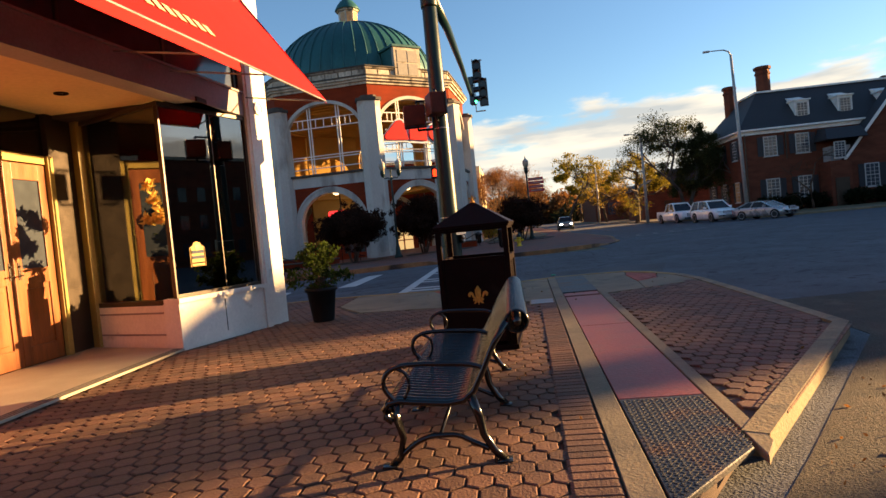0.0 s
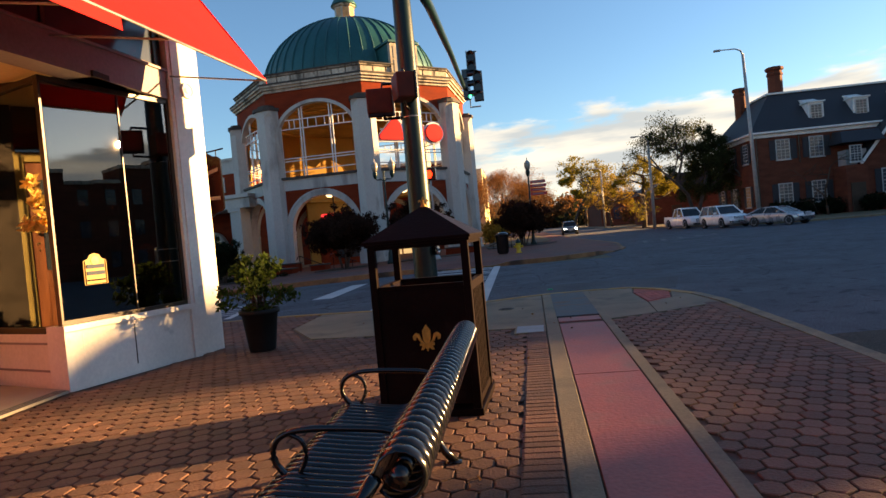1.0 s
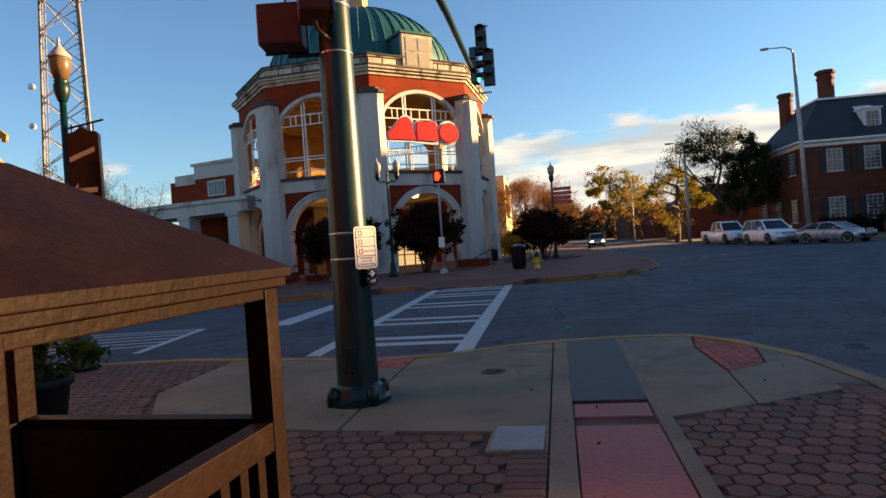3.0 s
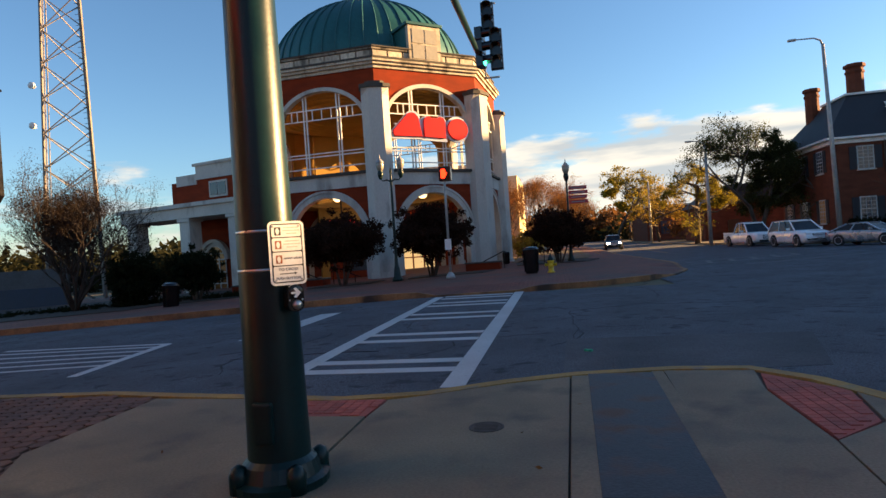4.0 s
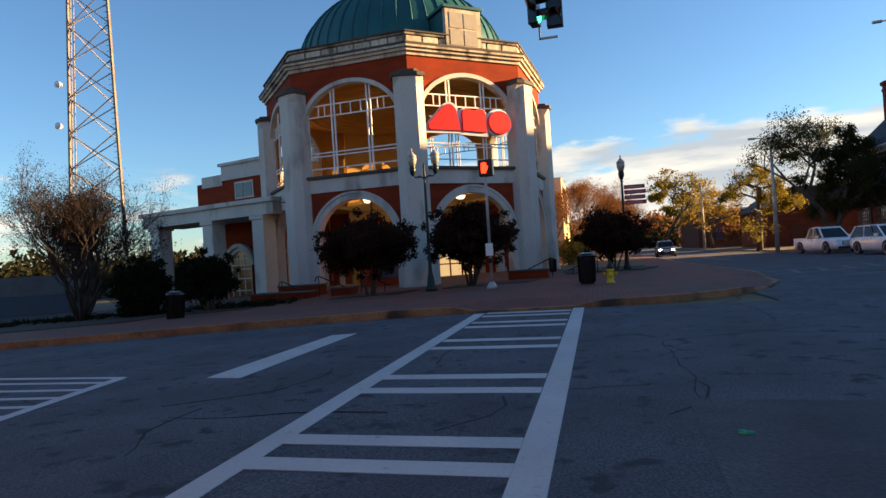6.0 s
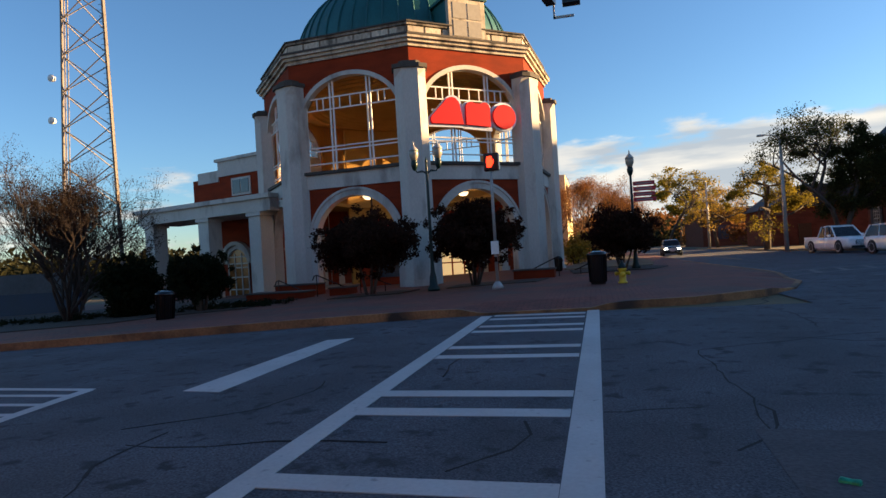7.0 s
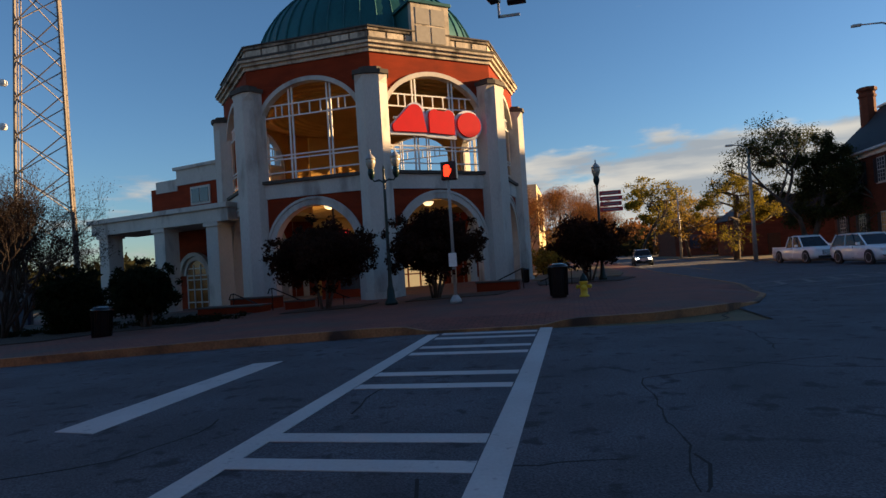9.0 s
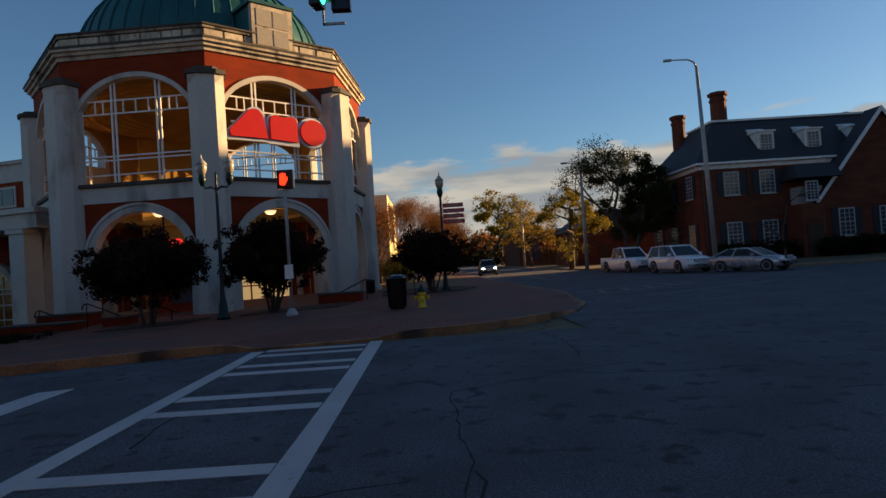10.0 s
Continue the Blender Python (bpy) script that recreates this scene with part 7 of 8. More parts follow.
def street_light(m, h, arm):
    s = thing("street_light", "tall grey street light with curved arm", "street lamp", m, "street lights")
    part("light_pole", tube(bmesh.new(), [(0, 0, 0), (0, 0, h * 0.5), (0, 0, h - 0.4)], [0.19, 0.16, 0.11], 14), SIGNAL_GREY, s, "", True)
    part("light_arm", tube(bmesh.new(), [(0, 0, h - 0.5), (-0.15, 0, h - 0.1), (-0.6, 0, h + 0.12), (-arm, 0, h + 0.18)], [0.08, 0.07, 0.055, 0.045], 10), SIGNAL_GREY, s, "", True)
    hb = bmesh.new()
    box(hb, -arm - 0.55, -0.13, h + 0.08, -arm + 0.05, 0.13, h + 0.26, None, 0.05)
    part("light_head", hb, GALV, s)
    return s


street_light(pose(22.3, 61.2, -0.1, 0, -1.5, 0), 15.6, 1.9)
street_light(pose(13.9 + 2.0, 74, -0.1), 10.2, 1.3)
street_light(pose(15.9, 112, -0.1), 10.2, 1.3)

# ---------------------------------------------------------------- vehicles


def loft(bm, rings):
    vs = [[bm.verts.new(p) for p in r] for r in rings]
    n = len(vs[0])
    for a, b in zip(vs, vs[1:]):
        for i in range(n):
            j = (i + 1) % n
            bm.faces.new((a[i], a[j], b[j], b[i]))
    bm.faces.new(vs[0][::-1]), bm.faces.new(vs[-1])


def wheel(parent, x, y, r, w=0.24):
    s = 1 if y > 0 else -1
    m = pose(x, y, r, -90 * s, 0, 0)
    t = part("wheel", lathe(bmesh.new(), [(r * 0.62, -w / 2), (r * 0.92, -w / 2), (r, -w * 0.3), (r, w * 0.3), (r * 0.92, w / 2), (r * 0.62, w / 2)], 24, m), RUBBER, parent, "black tyre", True)
    rm = lathe(bmesh.new(), [(r * 0.70, -w * 0.3), (r * 0.70, w * 0.52), (r * 0.64, w * 0.50), (r * 0.60, w * 0.40), (0.001, w * 0.41)], 20, m)
    for k in range(5):
        a = 2 * math.pi * k / 5
        box(rm, 0.03, -0.035, w * 0.39, r * 0.62, 0.035, w * 0.48, m @ pose(0, 0, 0, 0, 0, math.degrees(a)))
    part("rim", rm, ALLOY, t, "alloy rim")


def car(label, m, paint, length, width, belt, nose, cabin, roof_z, wheel_r, axles, lit=False, truck=False):
    """A road vehicle, nose along +x. nose: stations (x, top z, half-width factor); cabin: (x rear foot, x rear roof, x front roof, x front foot)."""
    c = thing("parked_car", label, "car", m, "parked cars")
    hw = width / 2
    bm = bmesh.new()
    rings = []
    for x, z, f in nose:
        h = hw * f
        lowz = 0.24 if abs(x) < length / 2 - 0.25 else 0.36
        rings.append([(x, -h * 0.92, lowz), (x, -h, lowz + 0.18), (x, -h, z - 0.22), (x, -h * 0.93, z - 0.05), (x, -h * 0.75, z), (x, h * 0.75, z), (x, h * 0.93, z - 0.05), (x, h, z - 0.22), (x, h, lowz + 0.18), (x, h * 0.92, lowz)])
    loft(bm, rings)
    part("body", bm, paint, c, "", True)
    x0, x1, x2, x3 = cabin
    gh = bmesh.new()
    b0, b1 = hw * 0.90, hw * 0.70
    lo4 = [(x0, -b0, belt - 0.06), (x3, -b0, belt - 0.06), (x3, b0, belt - 0.06), (x0, b0, belt - 0.06)]
    hi4 = [(x1, -b1, roof_z - 0.06), (x2, -b1, roof_z - 0.06), (x2, b1, roof_z - 0.06), (x1, b1, roof_z - 0.06)]
    hexa(gh, lo4 + hi4)
    part("window_glass", gh, CAR_GLASS, c, "dark car windows")
    rfb = bmesh.new()
    loft(rfb, [[(x, -b1 * f, z - 0.09), (x, -b1 * f, z - 0.03), (x, -b1 * 0.8 * f, z), (x, b1 * 0.8 * f, z), (x, b1 * f, z - 0.03), (x, b1 * f, z - 0.09)] for x, z, f in ((x1 - 0.08, roof_z - 0.04, 0.94), (x1 + 0.25, roof_z, 1.03), ((x1 + x2) / 2, roof_z + 0.015, 1.03), (x2 - 0.2, roof_z, 1.03), (x2 + 0.08, roof_z - 0.05, 0.94))])
    part("roof", rfb, paint, c)
    for s in (-1, 1):
        for t in (0.0, 0.42, 0.72, 1.0):
            xa, xb = x0 + (x3 - x0) * t, x1 + (x2 - x1) * t
            part("window_pillar", tube(bmesh.new(), [(xa, s * b0 * 1.005, belt - 0.06), (xb, s * b1 * 1.01, roof_z - 0.05)], 0.05 if t in (0, 1) else 0.032, 6), paint if t != 0.72 else CAR_GLASS, c)
    L = length / 2
    for s in (-1, 1):
        part("headlight", boxed(L - 0.34, s * hw * 0.66 - 0.17, belt - 0.36, L - 0.02, s * hw * 0.66 + 0.17, belt - 0.20, 0.04), LIT_HEADLAMP if lit else HEADLAMP, c, "headlight lens")
        part("tail_light", boxed(-L - 0.005, s * hw * 0.78 - 0.10, belt - 0.35, -L + 0.12, s * hw * 0.78 + 0.10, belt - 0.08, 0.02), MAROON, c)
        part("door_mirror", boxed(x3 - 0.55, s * hw - 0.02, belt + 0.0, x3 - 0.40, s * hw + s * 0.20, belt + 0.15, 0.0), paint, c)
        for x in axles:
            wheel(c, x, s * (hw - 0.085), wheel_r)
            ar = bmesh.new()
            lathe(ar, [(wheel_r * 1.14, 0), (wheel_r * 1.12, 0.02), (wheel_r * 0.97, 0.02), (wheel_r * 0.97, 0)], 24, pose(x, s * (hw - 0.008), wheel_r * 1.03, -90 * s, 0, 0))
            part("wheel_arch", ar, RUBBER, c)
        part("door_seam", boxed(0.0, s * hw * 0.985 - 0.012, 0.35, 0.012, s * hw * 0.985 + 0.012, belt - 0.08), CAR_GLASS, c)
        part("door_handle", boxed(-0.32, s * hw - 0.01, belt - 0.20, -0.14, s * hw + 0.025, belt - 0.16), paint, c)
    gr = bmesh.new()
    for k in range(3):
        box(gr, L - 0.03, -hw * 0.38, 0.60 + 0.09 * k, L + 0.02, hw * 0.38, 0.66 + 0.09 * k)
    part("grille", gr, ALLOY, c, "slatted grille")
    part("grille_back", boxed(L - 0.08, -hw * 0.42, 0.57, L - 0.005, hw * 0.42, 0.87, 0.02), CAR_GLASS, c)
    part("lower_intake", boxed(L - 0.10, -hw * 0.7, 0.34, L + 0.005, hw * 0.7, 0.50, 0.02), RUBBER, c)
    part("number_plate", boxed(L, -0.16, 0.49, L + 0.03, 0.16, 0.58), SIGNAL_GREY, c)
    if truck:
        for s in (-1, 1):
            bedb = box(bmesh.new(), -L + 0.05, s * hw * 0.9 - 0.05, belt - 0.12, x0 - 0.08, s * hw * 0.9 + 0.05, belt + 0.02)
            part("bed_rail", bedb, paint, c)
        part("bed_floor", boxed(-L + 0.1, -hw * 0.84, belt - 0.05, x0 - 0.1, hw * 0.84, belt - 0.03), RUBBER, c)
    return c


def heading(dx, dy):
    return math.degrees(math.atan2(dy, dx))


SUV = [(-2.45, 0.80, 0.84), (-2.40, 1.00, 0.90), (-2.30, 1.10, 0.95), (-1.6, 1.14, 1.0), (0.7, 1.12, 1.0), (1.1, 1.12, 1.0), (1.5, 1.09, 0.98), (2.0, 1.01, 0.94), (2.26, 0.93, 0.88), (2.40, 0.82, 0.82), (2.46, 0.64, 0.78)]
car("white sport utility car parked at the kerb", pose(18.3, 58.3, -0.15, 0, 0, heading(0.16, -1)) @ Matrix.Diagonal((1.06, 1.06, 1.06, 1)), CAR_WHITE, 4.9, 2.0, 1.13, SUV, (-2.36, -2.00, 0.25, 1.22), 1.82, 0.40, (-1.45, 1.5))
PICK = [(-2.9, 1.05, 0.9), (-2.82, 1.12, 0.97), (-0.9, 1.12, 1.0), (1.0, 1.14, 1.0), (1.9, 1.12, 0.98), (2.7, 1.05, 0.94), (2.88, 0.9, 0.86)]
car("white pickup truck parked at the kerb", pose(17.3, 66.2, -0.15, 0, 0, heading(0.16, -1)) @ Matrix.Diagonal((1.06, 1.06, 1.06, 1)), CAR_WHITE, 5.8, 2.0, 1.14, PICK, (-0.95, -0.70, 0.55, 1.40), 1.92, 0.42, (-1.8, 1.85), truck=True)
SED = [(-2.25, 0.72, 0.84), (-2.18, 0.92, 0.93), (-1.4, 0.98, 1.0), (0.6, 0.93, 1.0), (1.3, 0.90, 0.97), (1.95, 0.80, 0.90), (2.22, 0.66, 0.82), (2.28, 0.55, 0.75)]
car("silver coupe parked at the kerb beside the lawn", pose(20.7, 53.2, -0.15, 0, 0, heading(0.55, -0.83)) @ Matrix.Diagonal((1.06, 1.06, 1.06, 1)), CAR_SILVER, 4.5, 1.8, 0.93, SED, (-2.0, -0.95, 0.25, 1.15), 1.38, 0.33, (-1.35, 1.4))
dc = car("dark car with lit headlights far along the street", pose(7.6, 86, -0.15, 0, 0, -92), CAR_DARK, 4.9, 1.95, 1.05, SUV, (-2.3, -1.85, 0.35, 1.15), 1.75, 0.38, (-1.45, 1.5), lit=True)
dc["group"] = "cars in the street"

# ---------------------------------------------------------------- trees and shrubs


def branch(wood, p, d, length, r, depth, rng, tips, spread, lift):
    q = [p]
    n = 3
    for i in range(n):
        d = (d + Vector((rng.gauss(0, 0.16), rng.gauss(0, 0.16), rng.gauss(0, 0.10) + lift * 0.1))).normalized()
        q.append(q[-1] + d * length / n)
    tube(wood, q, [r, r * 0.88, r * 0.76, r * 0.64], 7 if r > 0.05 else 4)
    tips.append((q[-1], depth))
    if depth > 0:
        for k in range(rng.choice((2, 3, 3))):
            a = Vector((rng.gauss(0, 1), rng.gauss(0, 1), rng.gauss(0, 0.6) + lift)).normalized()
            branch(wood, q[-1] if k else q[2], (d * (1 - spread) + a * spread).normalized(), length * rng.uniform(0.62, 0.82), r * 0.62, depth - 1, rng, tips, spread, lift)


def tree(name, label, x, y, z, height, trunk, stems, depth, leaf, per_tip, leaf_size, puff, seed, spread=0.6, lift=0.35, lean=0.0, group="", first=0.34, mass=()):
    rng = random.Random(seed)
    t = thing(name, label, "tree", pose(x, y, z), group)
    wood, tips = bmesh.new(), []
    for k in range(stems):
        a = rng.uniform(0, 6.28)
        d = Vector((math.cos(a) * (0.35 if stems > 1 else 0.08) + lean, math.sin(a) * (0.35 if stems > 1 else 0.08), 1)).normalized()
        branch(wood, Vector((0, 0, -0.1)), d, height * first, trunk, depth, rng, tips, spread, lift)
    top = max(p.z for p, _ in tips)
    s = height / (top + puff * 0.5)
    for v in wood.verts:
        v.co *= Vector((1, 1, 1)).x * s
    part("trunk", wood, TWIG if leaf is LEAF_RUST else SHADED_BARK if leaf is SHADED_TWIG else BARK, t, "", True)
    if per_tip:
        lv = bmesh.new()
        for p, dp in tips:
            if dp <= 1 and rng.random() < 0.92:
                leaves(lv, p * s, (puff * rng.uniform(0.6, 1.2),) * 2 + (puff * rng.uniform(0.4, 0.8),), per_tip if dp == 0 else per_tip // 2, leaf_size, rng, 0.15)
        for mx, my, mz, mr, mn in mass:
            for k in range(9):
                d = Vector((rng.gauss(0, 1), rng.gauss(0, 1), rng.gauss(0, 0.8))).normalized() * mr * rng.uniform(0.3, 0.8)
                leaves(lv, (mx + d.x, my + d.y, mz + d.z * 0.8), (mr * 0.42, mr * 0.42, mr * 0.32), mn // 9, leaf_size, rng, 0.1)
        part("crown", lv, leaf, t)
    return t


tree("oak_tree", "large dark evergreen oak before the brick building", 21.0, 76.5, 0, 13.4, 0.2, 2, 4, LEAF_OAK, 150, 0.098, 1.7, 5, 0.62, 0.25, -0.03,
     mass=((1.42, 0, 6.61, 3.07, 12000), (0.24, 0, 8.21, 2.24, 5200), (2.83, 0, 8.66, 2.01, 5000), (3.07, 0, 5.02, 2.60, 9500), (0.24, 0, 4.10, 2.36, 7000), (1.89, 0, 10.26, 1.42, 1800), (4.48, 0, 6.84, 1.89, 4600), (-2.24, 0, 5.93, 1.53, 1500), (-3.07, 0, 8.44, 1.30, 1100)))
tree("street_tree", "open green and yellow street tree", 17.0, 85, 0, 9.8, 0.26, 1, 4, LEAF_OLIVE, 70, 0.10, 1.1, 8, 0.66, 0.25, mass=((-2.2, 0, 6.2, 1.6, 1500), (1.6, 0, 6.2, 2.2, 3600), (0.4, 0, 8.0, 1.7, 2200), (3.2, 0, 5.0, 1.6, 1900), (-3.4, 0, 5.2, 1.1, 700), (1.4, 0, 4.2, 1.4, 1000)))
tree("street_tree", "golden yellow street tree", 17.6, 115, 0, 10.6, 0.25, 1, 5, LEAF_YELLOW, 20, 0.12, 1.2, 12, 0.6, 0.35, mass=((-3.0, 0, 4.6, 1.9, 1700), (2.6, 0, 4.2, 2.2, 2000), (0.3, 0, 5.6, 2.2, 1600), (-1.0, 0, 4.2, 1.6, 1200)))
tree("street_tree", "yellow green street tree far along the street", 14.6, 150, 0, 16.5, 0.3, 1, 4, LEAF_OLIVE, 50, 0.24, 1.7, 17, 0.6, 0.35, mass=((-1.0, 0, 11, 2.6, 1500), (1.5, 0, 8, 3.0, 1800), (0, 0, 13.5, 2.0, 900)))
tree("street_tree", "green street tree far along the street", 20.0, 175, 0, 14, 0.3, 1, 4, LEAF_WOODS, 60, 0.26, 1.7, 19, 0.6, 0.35)
for i, (x, y, h) in enumerate(((-4.2, 82, 9.2), (-1.2, 90, 10.4), (1.6, 96, 10.6), (3.6, 112, 10.0), (-6.5, 92, 10.5), (2.8, 140, 12.0), (-12, 104, 12))):
    tree("bare_tree", "leafless reddish winter tree behind the shrubs", x, y, -0.1, h, 0.12, 5, 5, LEAF_RUST, 20, 0.065, 0.8, 40 + i, 0.42, 0.6, group="bare trees")
# both myrtles wear the darker copies, which paint in their shade
tree("crepe_myrtle", "bare many stemmed winter tree by the pavement", -23.8, 37.2, -0.6, 8.3, 0.10, 10, 6, SHADED_TWIG, 6, 0.035, 0.5, 71, 0.44, 0.5)
tree("crepe_myrtle", "bare winter tree beside the mast", -27.0, 41.0, -0.8, 6.4, 0.08, 8, 5, SHADED_TWIG, 12, 0.05, 0.6, 73, 0.44, 0.5)


def shrub_tree(name, label, x, y, z, cz, rx, rz, seed, leaf=LEAF_DARK, n=15000, size=0.085, group=""):
    """A clipped evergreen on a fan of stems, with a lumpy outline."""
    rng = random.Random(seed)
    t = thing(name, label, "shrub", pose(x, y, z), group)
    st, lv = bmesh.new(), bmesh.new()
    for k in range(7):
        a = 2 * math.pi * k / 7 + rng.uniform(-0.3, 0.3)
        r = rng.uniform(0.25, 0.55)
        tube(st, [(0.12 * math.cos(a), 0.12 * math.sin(a), -0.1), (rx * r * 0.5 * math.cos(a), rx * r * 0.5 * math.sin(a), (cz - z) * 0.5), (rx * r * math.cos(a), rx * r * math.sin(a), cz - z)], [0.06, 0.045, 0.03], 7)
    lumps = 26
    for k in range(lumps):
        d = Vector((rng.gauss(0, 1), rng.gauss(0, 1), rng.gauss(0, 0.9))).normalized()
        f = rng.uniform(0.45, 0.80)
        c = Vector((d.x * rx * f, d.y * rx * f, cz - z + d.z * rz * f))
        q = rng.uniform(0.26, 0.42)
        leaves(lv, c, (rx * q, rx * q, rz * q * 1.1), n // lumps, size, rng, 0.35)
    leaves(lv, (0, 0, cz - z), (rx * 0.8, rx * 0.8, rz * 0.75), n // 2, size * 1.5, rng, 0.0)
    for k in range(34):     # loose sprigs past the outline
        d = Vector((rng.gauss(0, 1), rng.gauss(0, 1), rng.gauss(0, 0.9))).normalized()
        leaves(lv, (d.x * rx * 1.0, d.y * rx * 1.0, cz - z + d.z * rz * 0.98), (rx * 0.13, rx * 0.13, rz * 0.17), n // 220, size, rng, 0.0)
    part("stem_fan", st, BARK, t, "", True)
    part("foliage", lv, leaf, t, "dense dark leaves")
    return t


shrub_tree("clipped_shrub", "dark rounded evergreen shrub on a fan of stems before the rotunda", -10.25, 40.0, -0.2, 2.25, 2.35, 1.55, 21, group="rotunda shrubs")
shrub_tree("clipped_shrub", "dark rounded evergreen shrub with open stems before the rotunda", -5.75, 41.5, 0.0, 2.35, 2.25, 1.6, 22, group="rotunda shrubs")
shrub_tree("clipped_shrub", "dark domed evergreen shrub beside the lamp post", 1.0, 49.3, 0.05, 2.15, 2.05, 1.45, 23, n=12000)
shrub_tree("low_shrub", "dark green shrub by the planter wall", -20.6, 37.7, -0.7, 0.95, 1.5, 1.45, 24, LEAF_DEEP, 9000)
shrub_tree("low_shrub", "dark green shrub beside the portico", -17.0, 37.4, -0.5, 1.2, 1.35, 1.3, 25, LEAF_DEEP, 9000)
shrub_tree("low_shrub", "yellow green shrub beyond the rotunda", -2.0, 66.0, -0.1, 1.2, 1.8, 1.5, 26, LEAF_YELLOW, 1500, 0.12)
for i in range(7):
    shrub_tree("foundation_hedge", "dark hedge along the brick building", 27.2 + 2.4 * i if i < 3 else 35.1 + 2.5 * (i - 3), 68.6 if i < 3 else 66.6, 0, 0.85, 1.35, 0.95, 50 + i, LEAF_DEEP, 2200, 0.11, "foundation hedges")
tree("bare_tree", "small bare tree before the brick building", 30.1, 65.4, 0, 6.0, 0.10, 1, 4, LEAF_RUST, 0, 0.1, 0.5, 66, 0.6, 0.3)

gc, rng = bmesh.new(), random.Random(33)
for k in range(150):
    x = rng.uniform(-30, -13.5)
    leaves(gc, (x, 36.5 + (x + 30) * 0.07 + rng.uniform(0, 3.2), walk_z(x) + 0.12), (0.35, 0.35, 0.22), 80, 0.06, rng, 0.0, 0.5)
solid("ground_cover", gc, LEAF_DEEP, "low dark planting under the shrubs", "plants", "stuff")

# distant woods along the horizon
rng = random.Random(9)
wb = bmesh.new()
for k in range(520):
    a = rng.uniform(-1.25, 1.15)
    dist = rng.uniform(190, 330)
    x, y = dist * math.sin(a), dist * math.cos(a)
    if 2 < x < 16:
        y += 90
    h = rng.uniform(4, 9) * (1.25 if a < -0.4 else 1.0)
    leaves(wb, (x, y, h * 0.5 - 1), (rng.uniform(4, 8), rng.uniform(4, 8), h * 0.62), 70, 1.1, rng, 0.3)
for k in range(230):
    x, y, h = rng.uniform(-150, -38), rng.uniform(95, 150), rng.uniform(4, 8.5)
    leaves(wb, (x, y, h * 0.4 - 2), (4.5, 4.0, h * 0.62), 170, 0.75, rng, 0.15)
solid("distant_woods", wb, LEAF_WOODS, "far line of trees at the end of the streets", "trees", "stuff")
ob = bmesh.new()
for k in range(60):
    y = rng.uniform(118, 260)
    x = rng.choice((rng.uniform(-8, 3.5), rng.uniform(17.5, 40)))
    leaves(ob, (x, y, rng.uniform(1.5, 5.5)), (rng.uniform(2, 4), rng.uniform(2, 4), rng.uniform(1.5, 3.5)), 120, 0.42, rng, 0.25)
for k in range(110):
    x, h = rng.uniform(-14, 30), rng.uniform(7, 13)
    leaves(ob, (x, rng.uniform(215, 270), h * 0.45), (4.5, 3.5, h * 0.55), 420, 0.7, rng, 0.1)
solid("roadside_thicket", ob, LEAF_RUST, "brown winter thicket along the far street", "bushes", "stuff")

# small things lying about
lt = thing("crushed_can", "crushed green drink can lying on the asphalt", "litter", pose(1.15, 18.35, -0.144, 90, 0, 60))
part("can_body", lathe(bmesh.new(), [(0.02, -0.07), (0.032, -0.06), (0.028, 0.0), (0.033, 0.05), (0.026, 0.06)], 12), material("green_can", (0.03, 0.3, 0.16), 0.35, 0.5, vary=0.3, scale=20, bump=0), lt)
dl = bmesh.new()
for k in range(170):
    u, w = rng.uniform(0, 1), abs(rng.gauss(0, 0.25)) + 0.08
    x, y = (rng.uniform(-9, 3.5), rng.uniform(2.5, 15)) if k % 3 else (1.10 + 2.9 * u + 0.83 * w, 3.2 + 4.3 * u - 0.56 * w)
    if x < -3.9 and y < 12.4:
        continue
    leaves(dl, (x, y, walk_z(x) + 0.012 if k % 3 else -0.135), (0.04, 0.04, 0.003), 1, 0.022, rng, 0.0)
solid("fallen_leaves", dl, LEAF_RUST, "few dry leaves scattered on the pavers", "leaves", "stuff")

# ---------------------------------------------------------------- pavers, last
PW, PD = 0.168, 0.170           # pitch across and along


def paver_mesh(w, d, kind):
    """One paver: a bevelled block, its top at z = 0."""
    bm = bmesh.new()
    if kind == "hex":
        pts = [(0, -d * 0.64), (w / 2, -d * 0.36), (w / 2, d * 0.36), (0, d * 0.64), (-w / 2, d * 0.36), (-w / 2, -d * 0.36)]
    else:
        pts = [(-w / 2, -d / 2), (w / 2, -d / 2), (w / 2, d / 2), (-w / 2, d / 2)]
    k = 1 - 0.014 / min(w, d)
    lo = [bm.verts.new((x, y, -0.022)) for x, y in pts]
    mid = [bm.verts.new((x, y, -0.005)) for x, y in pts]
    top = [bm.verts.new((x * k, y * k, 0.0)) for x, y in pts]
    for a, b in ((lo, mid), (mid, top)):
        for i in range(len(pts)):
            j = (i + 1) % len(pts)
            bm.faces.new((a[i], a[j], b[j], b[i]))
    bm.faces.new(top)
    return bm


def inside_poly(x, y, poly):
    c = False
    for i in range(len(poly)):
        (x0, y0), (x1, y1) = poly[i], poly[i - 1]
        if (y0 > y) != (y1 > y) and x < (x1 - x0) * (y - y0) / (y1 - y0) + x0:
            c = not c
    return c


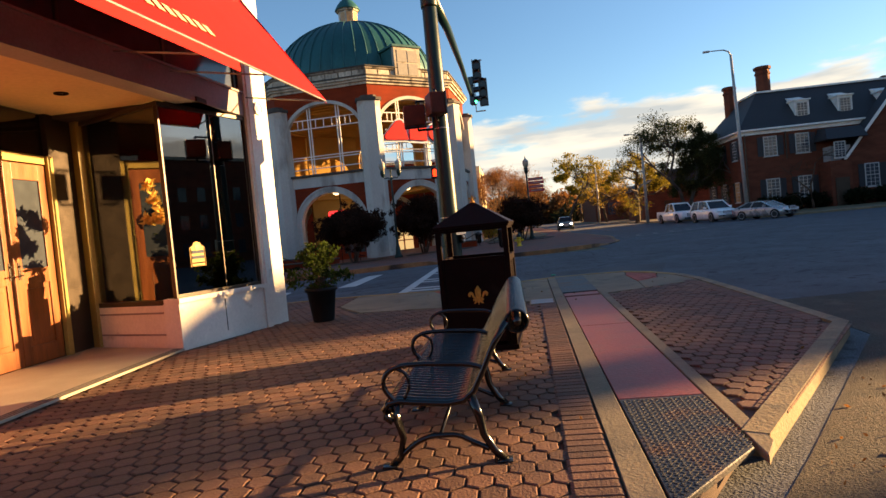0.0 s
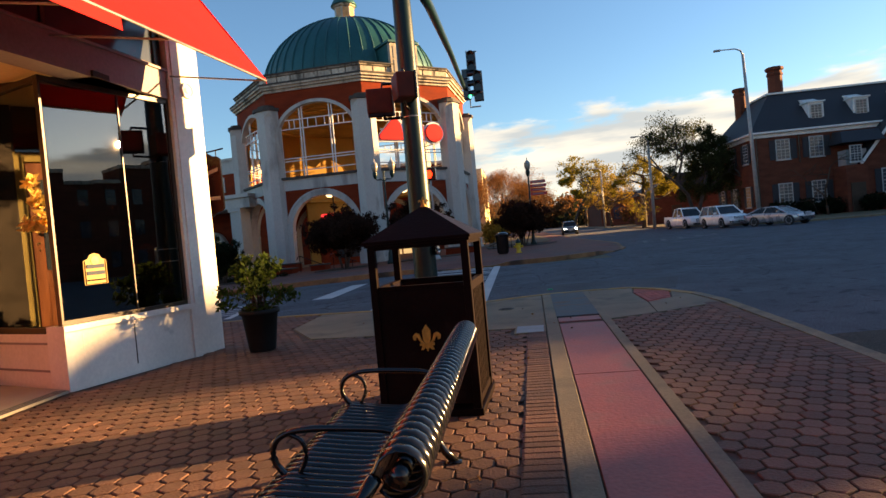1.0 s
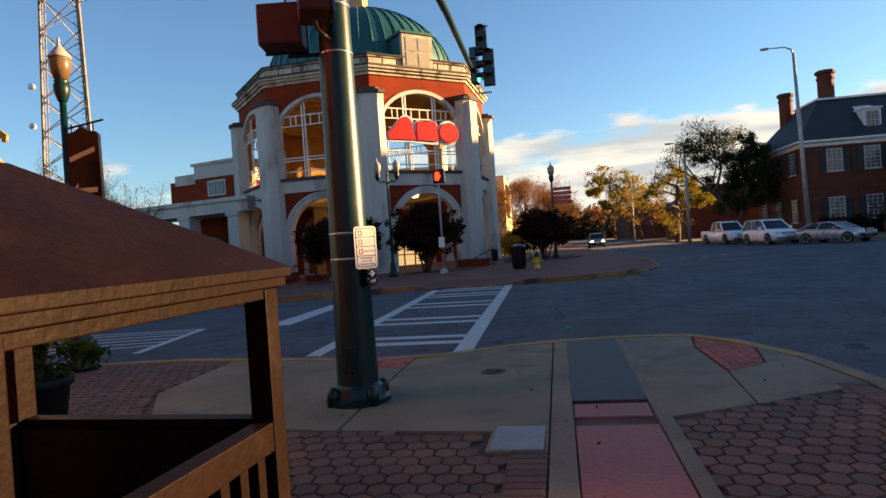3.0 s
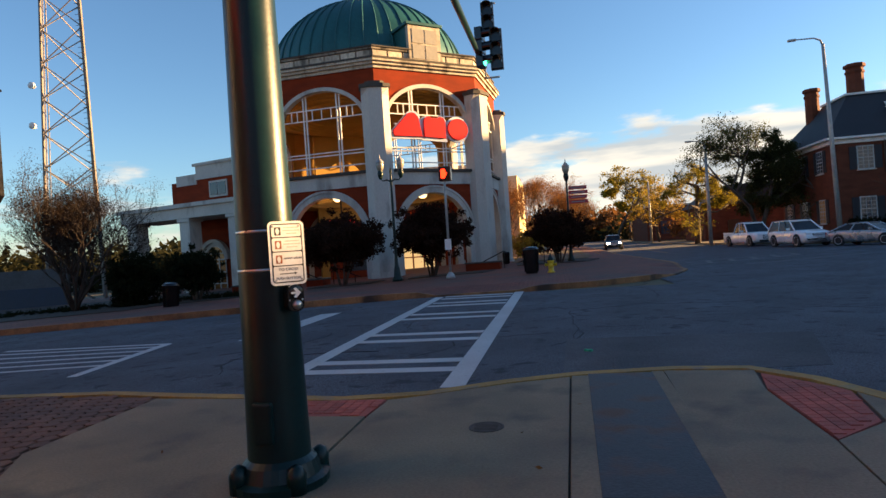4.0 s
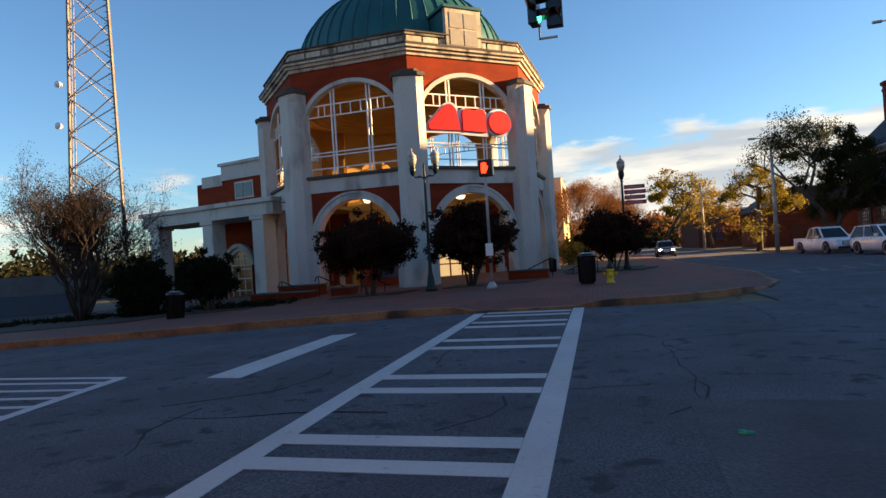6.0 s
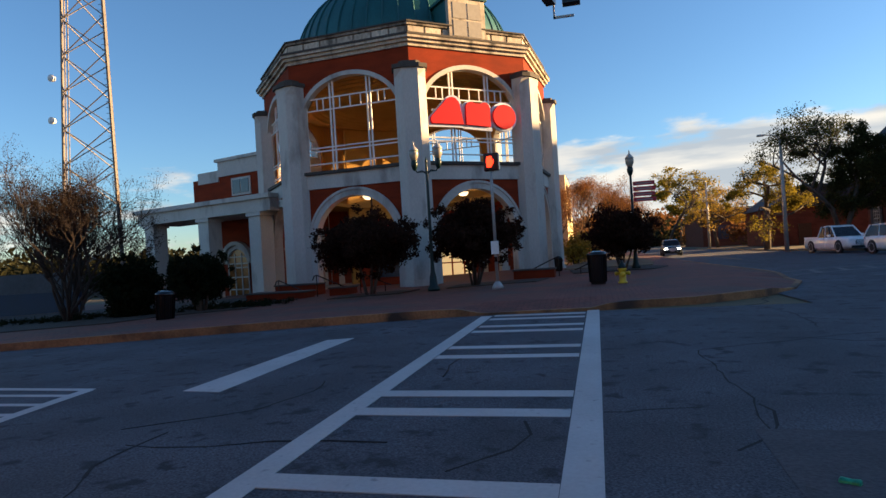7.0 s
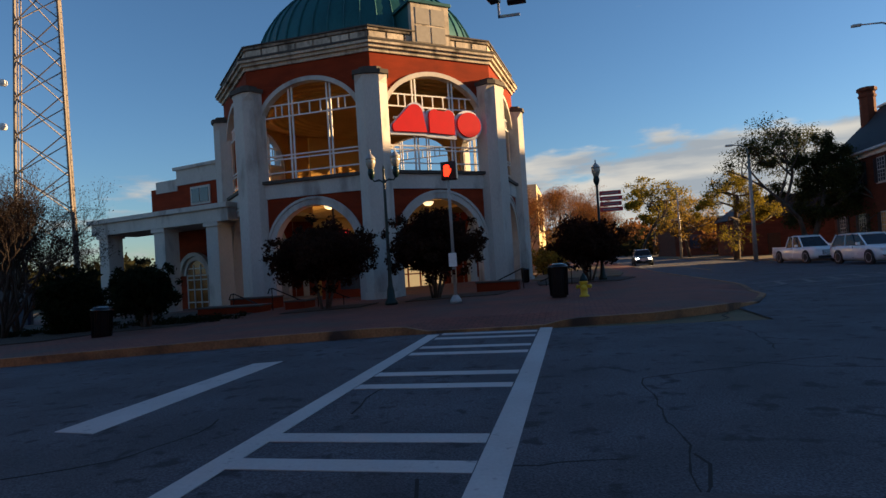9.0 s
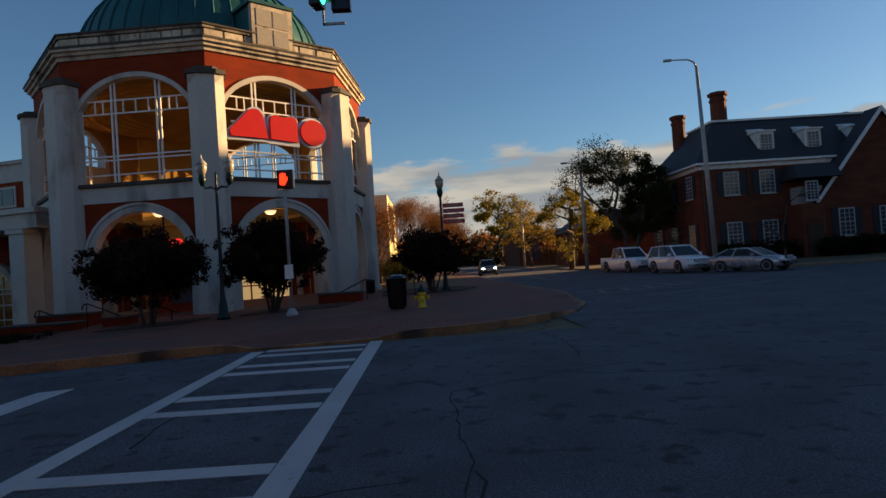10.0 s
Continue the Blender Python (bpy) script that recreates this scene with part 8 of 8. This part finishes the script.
LEFT_FIELD = [(-14, 16.05), (-7, 16.0), (-4.95, 15.8), (-4.0, 15.5), (-3.96, 13.5), (-3.15, 12.1), (-1.1, 11.83), (0.80, 11.70), (0.80, -3), (-5.12, -3), (-5.24, 4.0), (-5.38, 9.40), (-5.1, 9.5), (-4.55, 11.85), (-5.2, 12.9), (-14, 13.2)]
RIGHT_FIELD = [(1.725, 12.0), (2.5, 12.36), (3.62, 12.92), (3.6, 7.75), (3.52, 7.46), (1.66, 4.62), (1.56, 4.6)]
SOLDIER_L = [(cx(y) - 0.49, cx(y) - 0.215, y) for y in [2.2 + 0.108 * i for i in range(89)]]
hexes, soldiers = [], []
rng = random.Random(2)
jn = 0
for field in (LEFT_FIELD, RIGHT_FIELD):
    x0, x1 = min(p[0] for p in field), max(p[0] for p in field)
    y0, y1 = min(p[1] for p in field), max(p[1] for p in field)
    for j in range(int((y1 - y0) / PD) + 1):
        for i in range(int((x1 - x0) / (PW)) + 1):
            x = x0 + i * PW + (PW / 2 if j % 2 else 0)
            y = y0 + j * PD
            xe = cx(y) - 0.49 if field is LEFT_FIELD and y < 11.9 else 99
            if x - 0.03 > xe or not inside_poly(x, y, field):
                continue
            if abs(x - 0.48) < 0.36 and abs(y - 11.58) < 0.42:
                continue
            hexes.append((x, y))
for xa, xb, y in SOLDIER_L:
    soldiers.append(((xa + xb) / 2, y, 0.0, xb - xa, 0.10))
D0, D1 = Vector((1.70, 4.62)), Vector((3.62, 7.52))
dd = (D1 - D0).normalized()
dn = Vector((-dd.y, dd.x))
for k in range(32):
    p = D0 + dd * (0.05 + 0.108 * k) + dn * -0.02
    soldiers.append((p.x, p.y, math.degrees(math.atan2(dn.y, dn.x)), 0.24, 0.10))
for k in range(50):
    soldiers.append((3.50 + 0.02, 7.9 + 0.104 * k, 0.0, 0.23, 0.097))
near_hex = sorted(hexes, key=lambda p: (p[0] + 0.3) ** 2 * 0.6 + (p[1] - 6.4) ** 2 * 0.35)
hm = mesh_of("paver", paver_mesh(PW - 0.014, PD - 0.014, "hex"), PAVER)
near_set = near_hex[:240]
for x, y in near_set:
    p = new("paver", hm)
    p.parent = near
    p.matrix_basis = pose(x, y, walk_z(x) + rng.uniform(-0.003, 0.003), rng.uniform(-0.6, 0.6), rng.uniform(-0.6, 0.6), 0)


def joined(items):
    V, Fc = [], []
    for m, w, d, kind in items:
        src = templates[kind]
        o = len(V)
        V += [tuple(m @ Vector((v.x * w, v.y * d, v.z))) for v in src[0]]
        Fc += [tuple(i + o for i in f) for f in src[1]]
    return V, Fc


templates = {}
for kind in ("hex", "rect"):
    bm = paver_mesh(PW - 0.014 if kind == "hex" else 0.25, PD - 0.014 if kind == "hex" else 0.098, kind)
    bm.verts.index_update()
    templates[kind] = ([v.co.copy() for v in bm.verts], [[v.index for v in f.verts] for f in bm.faces])
    bm.free()
rest = [(pose(x, y, walk_z(x) + rng.uniform(-0.003, 0.003), rng.uniform(-0.6, 0.6), rng.uniform(-0.6, 0.6), 0), 1, 1, "hex") for x, y in near_hex[240:]]
V, Fc = joined(rest)
me = bpy.data.meshes.new("paver_field")
me.from_pydata(V, [], Fc)
me.materials.append(PAVER_FAR)
po2 = new("paver_field", me)
po2.parent = near
tagged(po2, "worn red octagonal brick pavers", kind="stuff")
V, Fc = joined([(pose(x, y, walk_z(x) + 0.006 + rng.uniform(-0.001, 0.002), rng.uniform(-0.4, 0.4), rng.uniform(-0.4, 0.4), a), w / 0.25, d / 0.098, "rect") for x, y, a, w, d in soldiers])
me = bpy.data.meshes.new("border_pavers")
me.from_pydata(V, [], Fc)
me.materials.append(PAVER_FAR)
po2 = new("border_pavers", me)
po2.parent = near
tagged(po2, "red brick border course", kind="stuff")
